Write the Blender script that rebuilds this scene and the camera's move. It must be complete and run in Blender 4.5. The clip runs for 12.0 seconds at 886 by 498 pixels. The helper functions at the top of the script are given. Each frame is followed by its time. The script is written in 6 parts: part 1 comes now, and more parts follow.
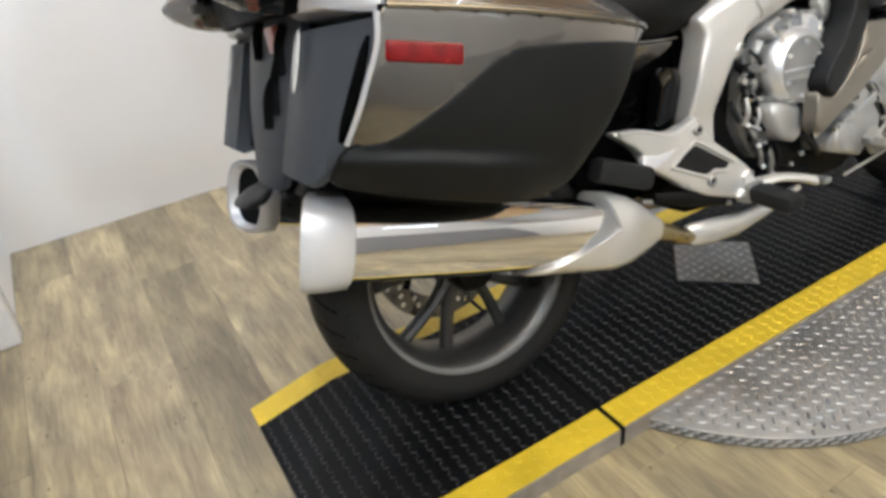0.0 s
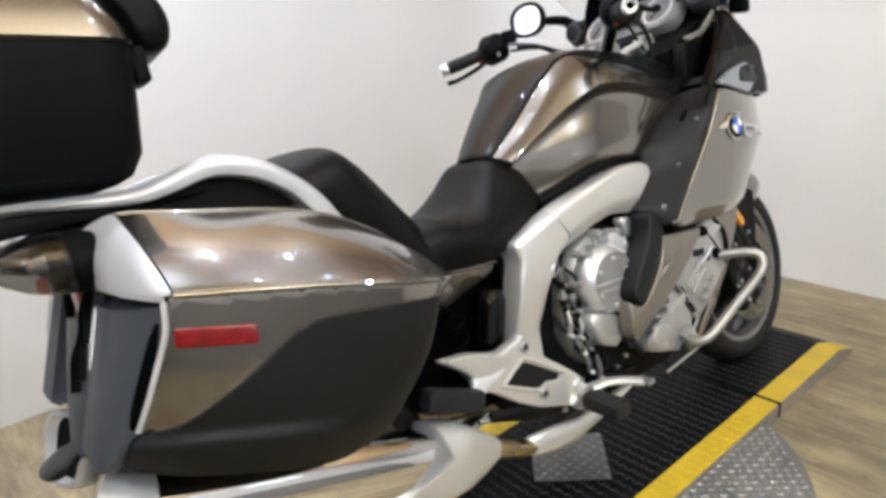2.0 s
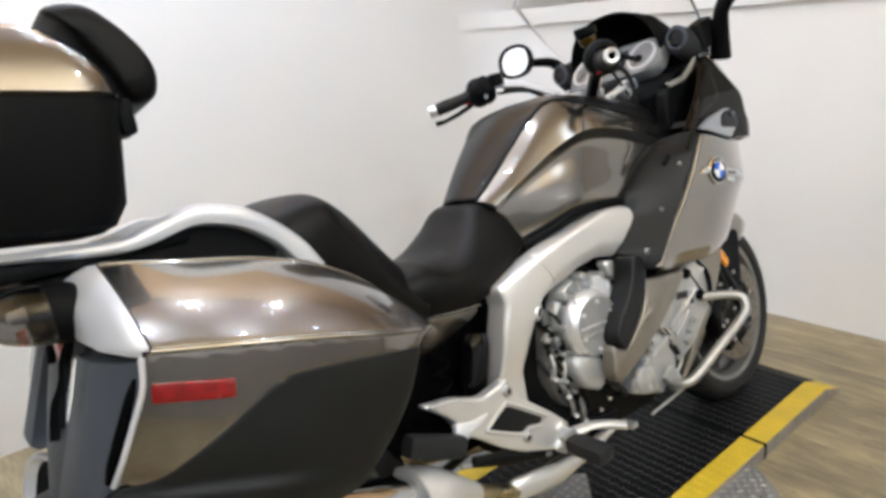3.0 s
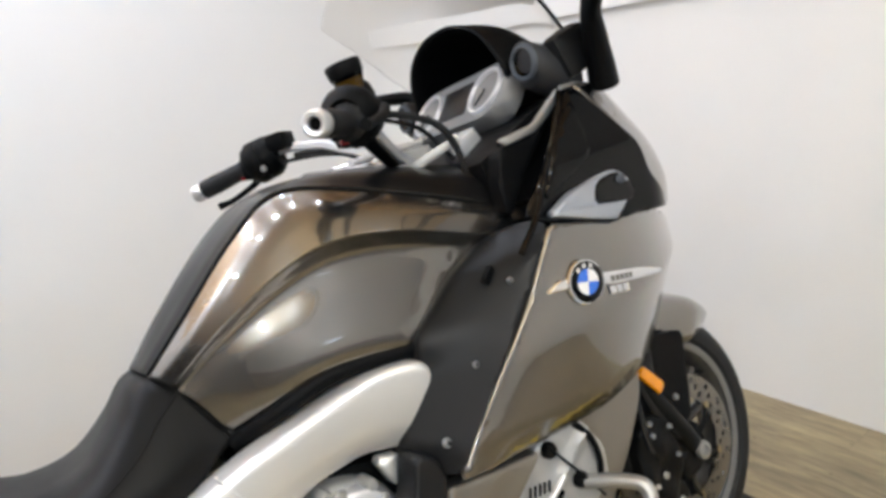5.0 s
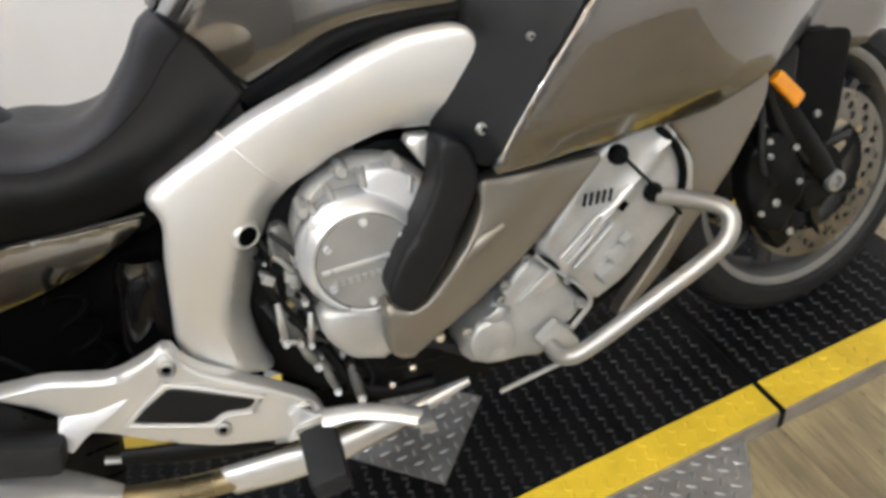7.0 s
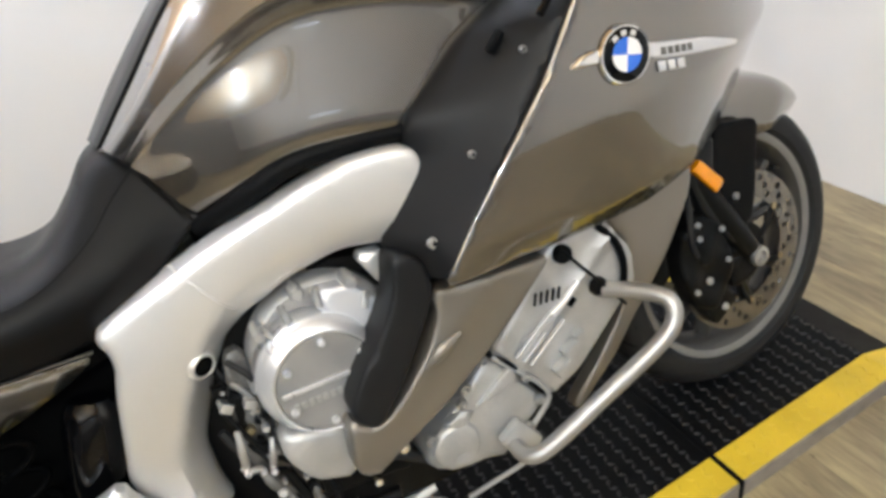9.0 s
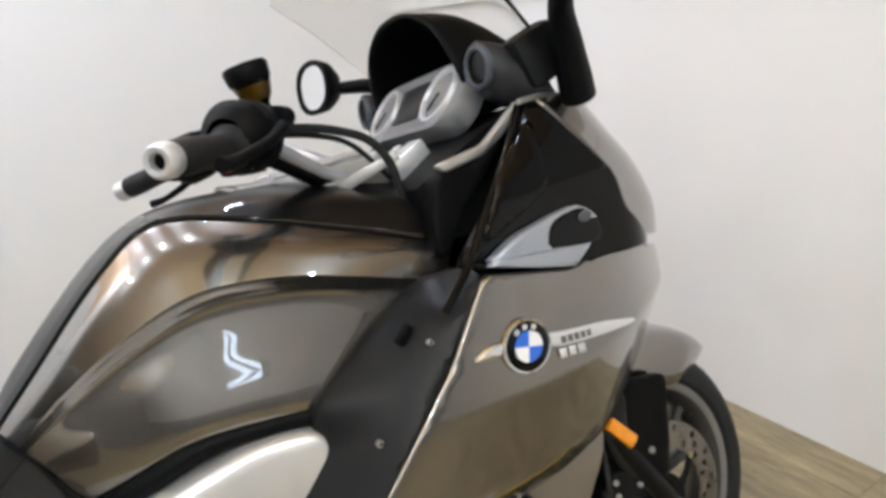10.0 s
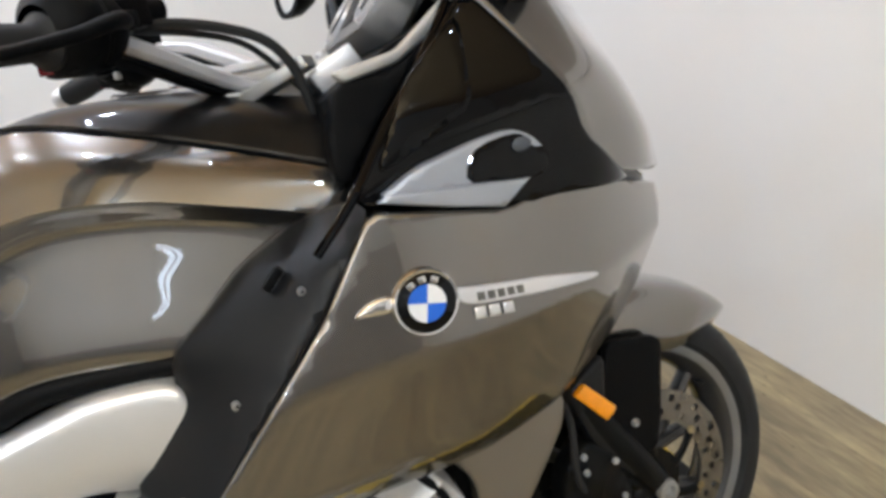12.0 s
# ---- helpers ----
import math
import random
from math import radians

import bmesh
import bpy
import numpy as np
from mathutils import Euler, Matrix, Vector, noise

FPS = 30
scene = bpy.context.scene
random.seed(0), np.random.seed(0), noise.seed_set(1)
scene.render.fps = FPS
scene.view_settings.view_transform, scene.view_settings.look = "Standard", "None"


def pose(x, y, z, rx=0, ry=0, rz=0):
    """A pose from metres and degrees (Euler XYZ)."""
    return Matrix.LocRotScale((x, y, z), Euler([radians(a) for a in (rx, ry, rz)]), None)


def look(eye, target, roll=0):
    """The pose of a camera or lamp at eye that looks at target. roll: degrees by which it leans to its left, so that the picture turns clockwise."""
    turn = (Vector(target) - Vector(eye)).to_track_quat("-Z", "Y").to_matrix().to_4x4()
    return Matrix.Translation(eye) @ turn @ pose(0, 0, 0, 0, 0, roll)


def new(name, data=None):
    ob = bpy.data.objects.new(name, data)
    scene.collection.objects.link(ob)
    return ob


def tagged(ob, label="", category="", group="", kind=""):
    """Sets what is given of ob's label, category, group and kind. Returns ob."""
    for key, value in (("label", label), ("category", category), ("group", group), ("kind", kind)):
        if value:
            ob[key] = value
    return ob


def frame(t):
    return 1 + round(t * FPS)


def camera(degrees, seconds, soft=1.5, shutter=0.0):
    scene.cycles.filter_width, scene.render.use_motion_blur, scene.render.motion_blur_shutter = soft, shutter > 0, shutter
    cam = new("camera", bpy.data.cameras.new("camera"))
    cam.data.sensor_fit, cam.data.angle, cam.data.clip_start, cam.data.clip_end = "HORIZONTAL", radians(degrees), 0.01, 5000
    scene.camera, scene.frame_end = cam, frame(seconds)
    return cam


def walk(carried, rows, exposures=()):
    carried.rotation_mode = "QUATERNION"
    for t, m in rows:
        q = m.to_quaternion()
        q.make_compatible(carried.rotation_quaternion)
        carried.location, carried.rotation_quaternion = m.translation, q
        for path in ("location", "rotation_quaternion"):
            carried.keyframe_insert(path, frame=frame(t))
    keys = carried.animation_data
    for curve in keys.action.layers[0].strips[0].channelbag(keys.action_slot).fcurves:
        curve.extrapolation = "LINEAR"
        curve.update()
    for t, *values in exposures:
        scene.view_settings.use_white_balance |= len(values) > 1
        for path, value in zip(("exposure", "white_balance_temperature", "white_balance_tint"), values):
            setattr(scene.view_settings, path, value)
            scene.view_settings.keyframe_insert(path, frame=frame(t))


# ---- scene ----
from mathutils.geometry import delaunay_2d_cdt

cam = camera(65.66, 12.0, 3.5)
SPOT_W, TUBE_W, UP_W = 10.5, 0.2, 107.5
PATH = [
    (0, (-0.5890, -0.9692, 1.1411), (0.2041, 0.5436, 0.1007), -6.86),
    (0.3, (-0.5320, -0.9973, 1.1631), (0.4414, 0.4520, 0.1873), -5.25),
    (0.5, (-0.5044, -1.0018, 1.1811), (0.5371, 0.4376, 0.2626), -5.76),
    (0.7, (-0.4782, -1.0140, 1.2068), (0.6000, 0.4267, 0.3339), -7.79),
    (1, (-0.4721, -1.0074, 1.2169), (0.5823, 0.4213, 0.2966), -9.40),
    (1.5, (-0.4624, -1.0123, 1.2564), (0.6830, 0.4708, 0.5576), -4.37),
    (2, (-0.4436, -1.0109, 1.2714), (0.7312, 0.4634, 0.6034), -5.81),
    (2.5, (-0.4440, -1.0132, 1.2818), (0.7065, 0.4667, 0.5847), -6.85),
    (3, (-0.4231, -1.0278, 1.3116), (0.7835, 0.4502, 0.7120), -5.20),
    (3.5, (-0.2572, -1.0000, 1.2977), (1.0437, 0.4131, 0.7404), -6.39),
    (3.7, (-0.1218, -0.9994, 1.3116), (1.2073, 0.3986, 0.7831), -5.91),
    (5.3, (0.6185, -0.8194, 1.2990), (1.4965, 0.8709, 0.6890), -11.51),
    (5.5, (0.6794, -0.8069, 1.3076), (1.3090, 0.9571, 0.6060), -9.13),
    (6, (0.7362, -0.7750, 1.2690), (1.0871, 1.0040, 0.4251), -8.30),
    (6.5, (0.7385, -0.7729, 1.2227), (1.1183, 0.8759, 0.1562), -11.03),
    (7, (0.7094, -0.7857, 1.1785), (1.0790, 0.7139, -0.0921), -12.83),
    (7.2, (0.6874, -0.7886, 1.1626), (1.0275, 0.6828, -0.1487), -12.77),
    (8.8, (0.6782, -0.7732, 1.1976), (1.1872, 0.7462, 0.0008), -12.66),
    (9, (0.7030, -0.7706, 1.2242), (1.3182, 0.7668, 0.1025), -12.63),
    (9.5, (0.7593, -0.7666, 1.3038), (1.6130, 0.8191, 0.4340), -9.77),
    (10, (0.7769, -0.7714, 1.3413), (1.7099, 0.8592, 0.6551), -8.18),
    (10.5, (0.7744, -0.7815, 1.3363), (1.7295, 0.8208, 0.6149), -8.01),
    (11, (0.8305, -0.8103, 1.3358), (1.7546, 0.8462, 0.7019), -8.99),
    (11.5, (0.9522, -0.8520, 1.3001), (1.7252, 0.8343, 0.5526), -7.98),
    (12, (1.0480, -0.7357, 1.2604), (1.6736, 0.9642, 0.4125), -8.94),
]
walk(cam, [(t, look(eye, target, roll)) for t, eye, target, roll in PATH], exposures=[(0.0, 0.12), (3.5, 0.08), (5.5, 0.12), (6.5, 0.16), (7.0, 0.19), (8.8, 0.24), (9.0, 0.24), (9.5, 0.12), (10.0, 0.04), (12.0, -0.01)])

# ---- world and lamps ----
world = bpy.data.worlds.new("world")
world.use_nodes = True
world.node_tree.nodes["Background"].inputs[0].default_value = (0.9, 0.93, 1.0, 1)
world.node_tree.nodes["Background"].inputs[1].default_value = 0.05
scene.world = world
CEIL = 2.75


def lamp(name, x, y, size, watts, colour, size_y=0.0, z=CEIL - 0.03, up=False):
    data = bpy.data.lights.new(name, "AREA")
    data.shape = "RECTANGLE" if size_y else "DISK"
    data.size, data.energy, data.color = size, watts, colour
    if size_y:
        data.size_y = size_y
    ob = new(name, data)
    ob.matrix_world = pose(x, y, z, 180 if up else 0)
    return ob


SPOTS = [(x, y) for y in (-2.4, -1.0) for x in (-1.6, -0.4, 0.9, 2.0)] + [(x, y) for y in (0.65, 1.45) for x in (-0.85, -0.22, 0.42, 1.05, 1.68)]
# Added unseen trays for fill lamps that brighten the ceiling from below.
FILL_TRAYS, FILL_TRAY_Z = [(-1.1, -1.9), (0.8, -1.9)], 1.75
TUBES = [(0.76, -2.2, 1.405), (0.76, -2.2, 1.379)]
for x, y in SPOTS:
    warm = y > 0
    lamp("downlight_lamp", x, y, 0.05, SPOT_W * (1.2 - 0.34 * x) * (0.76 if y > 1 else 0.46 if warm else 1.85 if y < -2 else 0.6), (0.728, 0.828, 1.0) if warm else (0.648, 0.808, 1.0))
# Fill lamps, added and aimed up so the ceiling shines in the paint.
for x, y in FILL_TRAYS:
    lamp("ceiling_fill_lamp", x, y, 1.2, UP_W, (0.577, 0.765, 1.0), 0.08, FILL_TRAY_Z + 0.02, True)
for x, y, z in TUBES:
    lamp("tube_lamp", x, y + 0.02, 0.42, TUBE_W, (0.662, 0.803, 1.0), 0.014, z).matrix_world = pose(x, y + 0.02, z, 90)

# ---- materials ----


def surface(name, colour, rough, metal=0.0, coat=0.0, var=0.12, scale=6.0, bump=0.0, bscale=250.0, spec=0.5, rvar=0.08, stretch=(1, 1, 1), rand=0.0):
    """A painted, moulded or cast surface: colour and gloss vary at two scales, with fine relief."""
    m = bpy.data.materials.new(name)
    m.use_nodes = True
    n, l = m.node_tree.nodes, m.node_tree.links
    b = n["Principled BSDF"]
    b.inputs["Metallic"].default_value = metal
    b.inputs["Coat Weight"].default_value = coat
    b.inputs["Coat Roughness"].default_value = 0.03
    b.inputs["Specular IOR Level"].default_value = spec
    tc, mp = n.new("ShaderNodeTexCoord"), n.new("ShaderNodeMapping")
    mp.inputs["Scale"].default_value = stretch
    l.new(tc.outputs["Object"], mp.inputs[0])
    big, fine = n.new("ShaderNodeTexNoise"), n.new("ShaderNodeTexNoise")
    big.inputs["Scale"].default_value, fine.inputs["Scale"].default_value = scale, bscale
    big.inputs["Detail"].default_value = 5
    for k in (big, fine):
        l.new(mp.outputs[0], k.inputs["Vector"])
    add = n.new("ShaderNodeMath")
    add.operation = "MULTIPLY_ADD"
    add.inputs[1].default_value = 0.35
    l.new(fine.outputs["Fac"], add.inputs[0])
    l.new(big.outputs["Fac"], add.inputs[2])
    ramp = n.new("ShaderNodeMapRange")
    ramp.inputs[1].default_value, ramp.inputs[2].default_value = 0.4, 0.95
    ramp.inputs[3].default_value, ramp.inputs[4].default_value = 1 - var, 1 + var
    l.new(add.outputs[0], ramp.inputs[0])
    mul = n.new("ShaderNodeVectorMath")
    mul.operation = "SCALE"
    mul.inputs[0].default_value = colour
    l.new(ramp.outputs[0], mul.inputs["Scale"])
    out = mul.outputs[0]
    if rand:
        oi, rr, mu = n.new("ShaderNodeObjectInfo"), n.new("ShaderNodeMapRange"), n.new("ShaderNodeVectorMath")
        rr.inputs[3].default_value, rr.inputs[4].default_value = 1 - rand, 1 + rand
        mu.operation = "SCALE"
        l.new(oi.outputs["Random"], rr.inputs[0])
        l.new(out, mu.inputs[0])
        l.new(rr.outputs[0], mu.inputs["Scale"])
        out = mu.outputs[0]
    l.new(out, b.inputs["Base Color"])
    rr2 = n.new("ShaderNodeMapRange")
    rr2.inputs[1].default_value, rr2.inputs[2].default_value = 0.3, 0.7
    rr2.inputs[3].default_value, rr2.inputs[4].default_value = max(0.02, rough - rvar), min(1, rough + rvar)
    l.new(big.outputs["Fac"], rr2.inputs[0])
    l.new(rr2.outputs[0], b.inputs["Roughness"])
    if bump:
        bp = n.new("ShaderNodeBump")
        bp.inputs["Strength"].default_value, bp.inputs["Distance"].default_value = bump, 0.001
        l.new(fine.outputs["Fac"], bp.inputs["Height"])
        l.new(bp.outputs[0], b.inputs["Normal"])
    return m


def glass(name, colour, rough=0.02, ior=1.45, mix=0.0):
    m = bpy.data.materials.new(name)
    m.use_nodes = True
    b = m.node_tree.nodes["Principled BSDF"]
    b.inputs["Base Color"].default_value = (*colour, 1)
    b.inputs["Transmission Weight"].default_value = 1 - mix
    b.inputs["Roughness"].default_value = rough
    b.inputs["IOR"].default_value = ior
    return m


PAINT = surface("bronze_grey_metallic_paint", (0.178, 0.163, 0.144), 0.265, 0.96, 1.0, var=0.04, scale=3, bscale=900, rvar=0.015)
PAINT.node_tree.nodes["Principled BSDF"].inputs["Coat IOR"].default_value = 1.9
SILVER = surface("satin_silver_paint", (0.69, 0.675, 0.652), 0.34, 0.60, 0.1, var=0.06, scale=5, bscale=700, rvar=0.05)
BRIGHT = surface("machined_aluminium", (0.74, 0.74, 0.75), 0.30, 0.65, 0.0, var=0.08, scale=14, rvar=0.05)
TREAD_TOP = surface("rubbed_bright_tread_tops", (0.40, 0.39, 0.38), 0.32, 0.75, 0.0, var=0.25, scale=9, rvar=0.08)
LIGHT_SILVER = surface("pale_silver_paint", (0.66, 0.66, 0.68), 0.35, 0.35, 0.3, var=0.05, bscale=700)
CASTING = surface("cast_aluminium", (0.47, 0.465, 0.45), 0.42, 0.55, 0.0, var=0.2, scale=16, bump=0.3, bscale=420, rvar=0.1)
FACE_GREY = surface("grey_enamelled_casting", (0.33, 0.325, 0.315), 0.45, 0.45, 0.0, var=0.12, scale=20, bump=0.2, bscale=500, rvar=0.06)
ROUGH_CAST = surface("rough_cast_metal", (0.15, 0.145, 0.135), 0.5, 0.5, 0.0, var=0.4, scale=30, bump=0.5, bscale=260, rvar=0.1)
DARK_CAST = surface("dark_cast_metal", (0.004, 0.0039, 0.0037), 0.45, 0.1, 0.0, var=0.3, scale=18, bump=0.4, bscale=300, spec=0.15)
CHROME = surface("polished_chrome", (0.80, 0.80, 0.80), 0.03, 1.0, 0.0, var=0.03, scale=9, rvar=0.01)
BAR_METAL = surface("brushed_bar_metal", (0.43, 0.42, 0.40), 0.42, 0.8, 0.0, var=0.08, scale=12, rvar=0.07)
BRASSY = surface("heat_tinted_steel", (0.42, 0.34, 0.20), 0.32, 0.9, 0.0, var=0.2, scale=10)
BLACK = surface("textured_black_plastic", (0.0026, 0.0026, 0.0028), 0.5, 0.0, 0.0, var=0.15, scale=9, bump=0.3, bscale=900, spec=0.09)
CHARCOAL = surface("charcoal_plastic", (0.0095, 0.0095, 0.0098), 0.40, 0.0, 0.0, var=0.12, scale=9, bump=0.2, bscale=900, spec=0.22)
GREY = surface("blue_grey_plastic", (0.062, 0.069, 0.082), 0.5, 0.0, 0.0, var=0.1, scale=6, bump=0.25, bscale=900, spec=0.3)
GLOSS = surface("gloss_black_plastic", (0.0018, 0.0018, 0.0020), 0.07, 0.0, 0.40, var=0.1, scale=5, spec=0.04, rvar=0.03)
COVER = surface("dark_grey_cover", (0.0060, 0.0057, 0.0055), 0.34, 0.0, 0.30, var=0.08, scale=6, spec=0.10)
RUBBER = surface("tyre_rubber", (0.017, 0.017, 0.0175), 0.55, 0.0, 0.0, var=0.25, scale=20, bump=0.4, bscale=500, spec=0.2)
LEATHER = surface("black_seat_leather", (0.0030, 0.0027, 0.0025), 0.40, 0.0, 0.0, var=0.15, scale=14, bump=0.25, bscale=1100, rvar=0.06, spec=0.15)
RIM = surface("dark_wheel_paint", (0.075, 0.073, 0.070), 0.34, 0.6, 0.2, var=0.1, scale=14)
LIP = surface("machined_rim_edge", (0.20, 0.197, 0.19), 0.5, 0.4, 0.0, var=0.12, scale=20)
STEEL = surface("brake_disc_steel", (0.25, 0.228, 0.195), 0.32, 0.95, 0.0, var=0.1, scale=30, rvar=0.08)
RED = surface("red_reflector", (0.20, 0.002, 0.004), 0.2, 0.0, 0.15, var=0.35, scale=60, bscale=600, bump=0.5)
ORANGE = surface("orange_reflector", (0.88, 0.31, 0.005), 0.2, 0.0, 0.6, var=0.12, scale=40, bump=0.4)
PINK = surface("faded_red_lens", (0.55, 0.12, 0.09), 0.3, 0.0, 0.3)
BLUE = surface("blue_enamel", (0.02, 0.13, 0.62), 0.2, 0.0, 0.8, var=0.04)
WHITE = surface("white_enamel", (0.78, 0.78, 0.78), 0.25, 0.0, 0.6, var=0.04)
FLUID = surface("amber_fluid", (0.28, 0.15, 0.01), 0.2, 0.0, 0.4)
BROWN = surface("warm_grey_metallic_paint", (0.235, 0.210, 0.176), 0.36, 0.7, 0.5, var=0.06, scale=4, bscale=800, rvar=0.04)
# Near-black that stands for the shade in grooves, holes and the rear gap.
SHADE_BLACK = surface("recess_shade_black", (0.0008, 0.0008, 0.0008), 0.7, 0.0, 0.0, spec=0.05)
MIRROR = surface("mirror_glass", (0.9, 0.9, 0.9), 0.03, 1.0, 0.0, var=0.01, rvar=0.01)
DIAL = surface("silvery_dial_plastic", (0.17, 0.17, 0.172), 0.5, 0.0, 0.1, var=0.15, scale=25)
POD = surface("dark_grey_plastic", (0.024, 0.024, 0.026), 0.40, 0.0, 0.0, var=0.12, scale=9, bump=0.2, bscale=900, spec=0.3)
SCREEN = glass("windscreen_acrylic", (0.93, 0.92, 0.90), 0.02, 1.12)
LENS = glass("grey_tinted_lens", (0.50, 0.49, 0.48), 0.03)
SMOKED = glass("smoked_cup", (0.30, 0.27, 0.20), 0.04, 1.3)
WALL = surface("white_wall_paint", (0.84, 0.83, 0.815), 0.5, 0.0, 0.0, var=0.02, scale=1.2, bump=0.1, bscale=260, rvar=0.0)
FAR_WALL = surface("grey_wall_paint", (0.24, 0.24, 0.25), 0.6, 0.0, 0.0, var=0.06, scale=1.5, bump=0.1)
PALE_WALL = surface("pale_grey_wall_paint", (0.70, 0.70, 0.70), 0.6, 0.0, 0.0, var=0.06, scale=1.5, bump=0.1)
CEILING = surface("golden_tan_ceiling_paint", (0.66, 0.405, 0.190), 0.8, 0.0, 0.0, var=0.10, scale=1.0, bump=0.2)
MAT = surface("black_tread_rubber", (0.0050, 0.0050, 0.0052), 0.5, 0.0, 0.0, var=0.35, scale=7, bump=0.3, bscale=350, spec=0.12)
YELLOW = surface("yellow_safety_paint", (0.68, 0.475, 0.030), 0.45, 0.0, 0.05, var=0.18, scale=9, bump=0.4, bscale=380)
TREAD_PLATE = surface("aluminium_tread_plate", (0.25, 0.243, 0.235), 0.42, 0.7, 0.0, var=0.2, scale=9, rvar=0.1, bump=0.15, bscale=300)
LUG = surface("worn_tread_tops", (0.024, 0.024, 0.025), 0.36, 0.0, 0.0, var=0.6, scale=5, rvar=0.1, spec=0.36)
SCUFF = surface("grained_charcoal_plastic", (0.0085, 0.0090, 0.0088), 0.46, 0.0, 0.0, var=0.15, scale=9, bump=0.3, bscale=900, spec=0.2)
RAIL = surface("blue_grey_satin_rail", (0.36, 0.385, 0.43), 0.36, 0.5, 0.2, var=0.06)
GRAB = surface("pale_satin_grab_rail", (0.56, 0.57, 0.59), 0.36, 0.5, 0.2, var=0.06)
BEYOND = surface("pale_beige_wall_paint", (0.40, 0.365, 0.325), 0.7, 0.0, 0.0, var=0.05, scale=1.0)
EDGE_METAL = surface("worn_platform_edge", (0.30, 0.27, 0.235), 0.5, 0.3, 0.0, var=0.35, scale=22, bump=0.4, bscale=200)


def wood():
    m = bpy.data.materials.new("washed_oak_vinyl")
    m.use_nodes = True
    n, l = m.node_tree.nodes, m.node_tree.links
    b = n["Principled BSDF"]
    tc, oi = n.new("ShaderNodeTexCoord"), n.new("ShaderNodeObjectInfo")
    off = n.new("ShaderNodeVectorMath")
    off.operation = "SCALE"
    off.inputs[0].default_value = (31.0, 57.0, 13.0)
    l.new(oi.outputs["Random"], off.inputs["Scale"])
    add = n.new("ShaderNodeVectorMath")
    l.new(tc.outputs["Object"], add.inputs[0])
    l.new(off.outputs[0], add.inputs[1])
    cols = []
    for sc, dis, st in ((3.0, 0.9, (5.5, 1.0, 1)), (16.0, 0.8, (8, 0.7, 1)), (4.5, 0.6, (1.8, 0.9, 1))):
        mp, nz = n.new("ShaderNodeMapping"), n.new("ShaderNodeTexNoise")
        mp.inputs["Scale"].default_value = st
        nz.inputs["Scale"].default_value, nz.inputs["Detail"].default_value, nz.inputs["Distortion"].default_value = sc, 6, dis
        l.new(add.outputs[0], mp.inputs[0])
        l.new(mp.outputs[0], nz.inputs["Vector"])
        cols.append(nz)
    ramp = n.new("ShaderNodeValToRGB")
    e = ramp.color_ramp.elements
    e[0].position, e[0].color = 0.33, (0.178, 0.140, 0.088, 1)
    e[1].position, e[1].color = 0.68, (0.45, 0.365, 0.205, 1)
    k = ramp.color_ramp.elements.new(0.50)
    k.color = (0.285, 0.230, 0.140, 1)
    mixv = n.new("ShaderNodeMath")
    mixv.operation = "MULTIPLY_ADD"
    mixv.inputs[1].default_value = 0.45
    l.new(cols[2].outputs["Fac"], mixv.inputs[0])
    half = n.new("ShaderNodeMath")
    half.operation = "MULTIPLY"
    half.inputs[1].default_value = 0.56
    l.new(cols[0].outputs["Fac"], half.inputs[0])
    l.new(half.outputs[0], mixv.inputs[2])
    l.new(mixv.outputs[0], ramp.inputs[0])
    tone = n.new("ShaderNodeMapRange")
    tone.inputs[3].default_value, tone.inputs[4].default_value = 0.80, 1.14
    l.new(oi.outputs["Random"], tone.inputs[0])
    grain = n.new("ShaderNodeMapRange")
    grain.inputs[1].default_value, grain.inputs[2].default_value = 0.3, 0.7
    grain.inputs[3].default_value, grain.inputs[4].default_value = 0.76, 1.18
    l.new(cols[1].outputs["Fac"], grain.inputs[0])
    both = n.new("ShaderNodeMath")
    both.operation = "MULTIPLY"
    l.new(tone.outputs[0], both.inputs[0])
    l.new(grain.outputs[0], both.inputs[1])
    mp, knot = n.new("ShaderNodeMapping"), n.new("ShaderNodeTexVoronoi")
    mp.inputs["Scale"].default_value = (5.5, 2.4, 1)
    l.new(add.outputs[0], mp.inputs[0])
    l.new(mp.outputs[0], knot.inputs["Vector"])
    spot = n.new("ShaderNodeMapRange")
    spot.inputs[1].default_value, spot.inputs[2].default_value = 0.03, 0.11
    spot.inputs[3].default_value, spot.inputs[4].default_value = 0.30, 1.0
    l.new(knot.outputs["Distance"], spot.inputs[0])
    knots = n.new("ShaderNodeMath")
    knots.operation = "MULTIPLY"
    l.new(both.outputs[0], knots.inputs[0])
    l.new(spot.outputs[0], knots.inputs[1])
    sc = n.new("ShaderNodeVectorMath")
    sc.operation = "SCALE"
    l.new(ramp.outputs[0], sc.inputs[0])
    l.new(knots.outputs[0], sc.inputs["Scale"])
    l.new(sc.outputs[0], b.inputs["Base Color"])
    b.inputs["Roughness"].default_value = 0.42
    bp = n.new("ShaderNodeBump")
    bp.inputs["Strength"].default_value, bp.inputs["Distance"].default_value = 0.25, 0.0006
    l.new(cols[1].outputs["Fac"], bp.inputs["Height"])
    l.new(bp.outputs[0], b.inputs["Normal"])
    return m


WOOD = wood()

# ---- mesh helpers ----


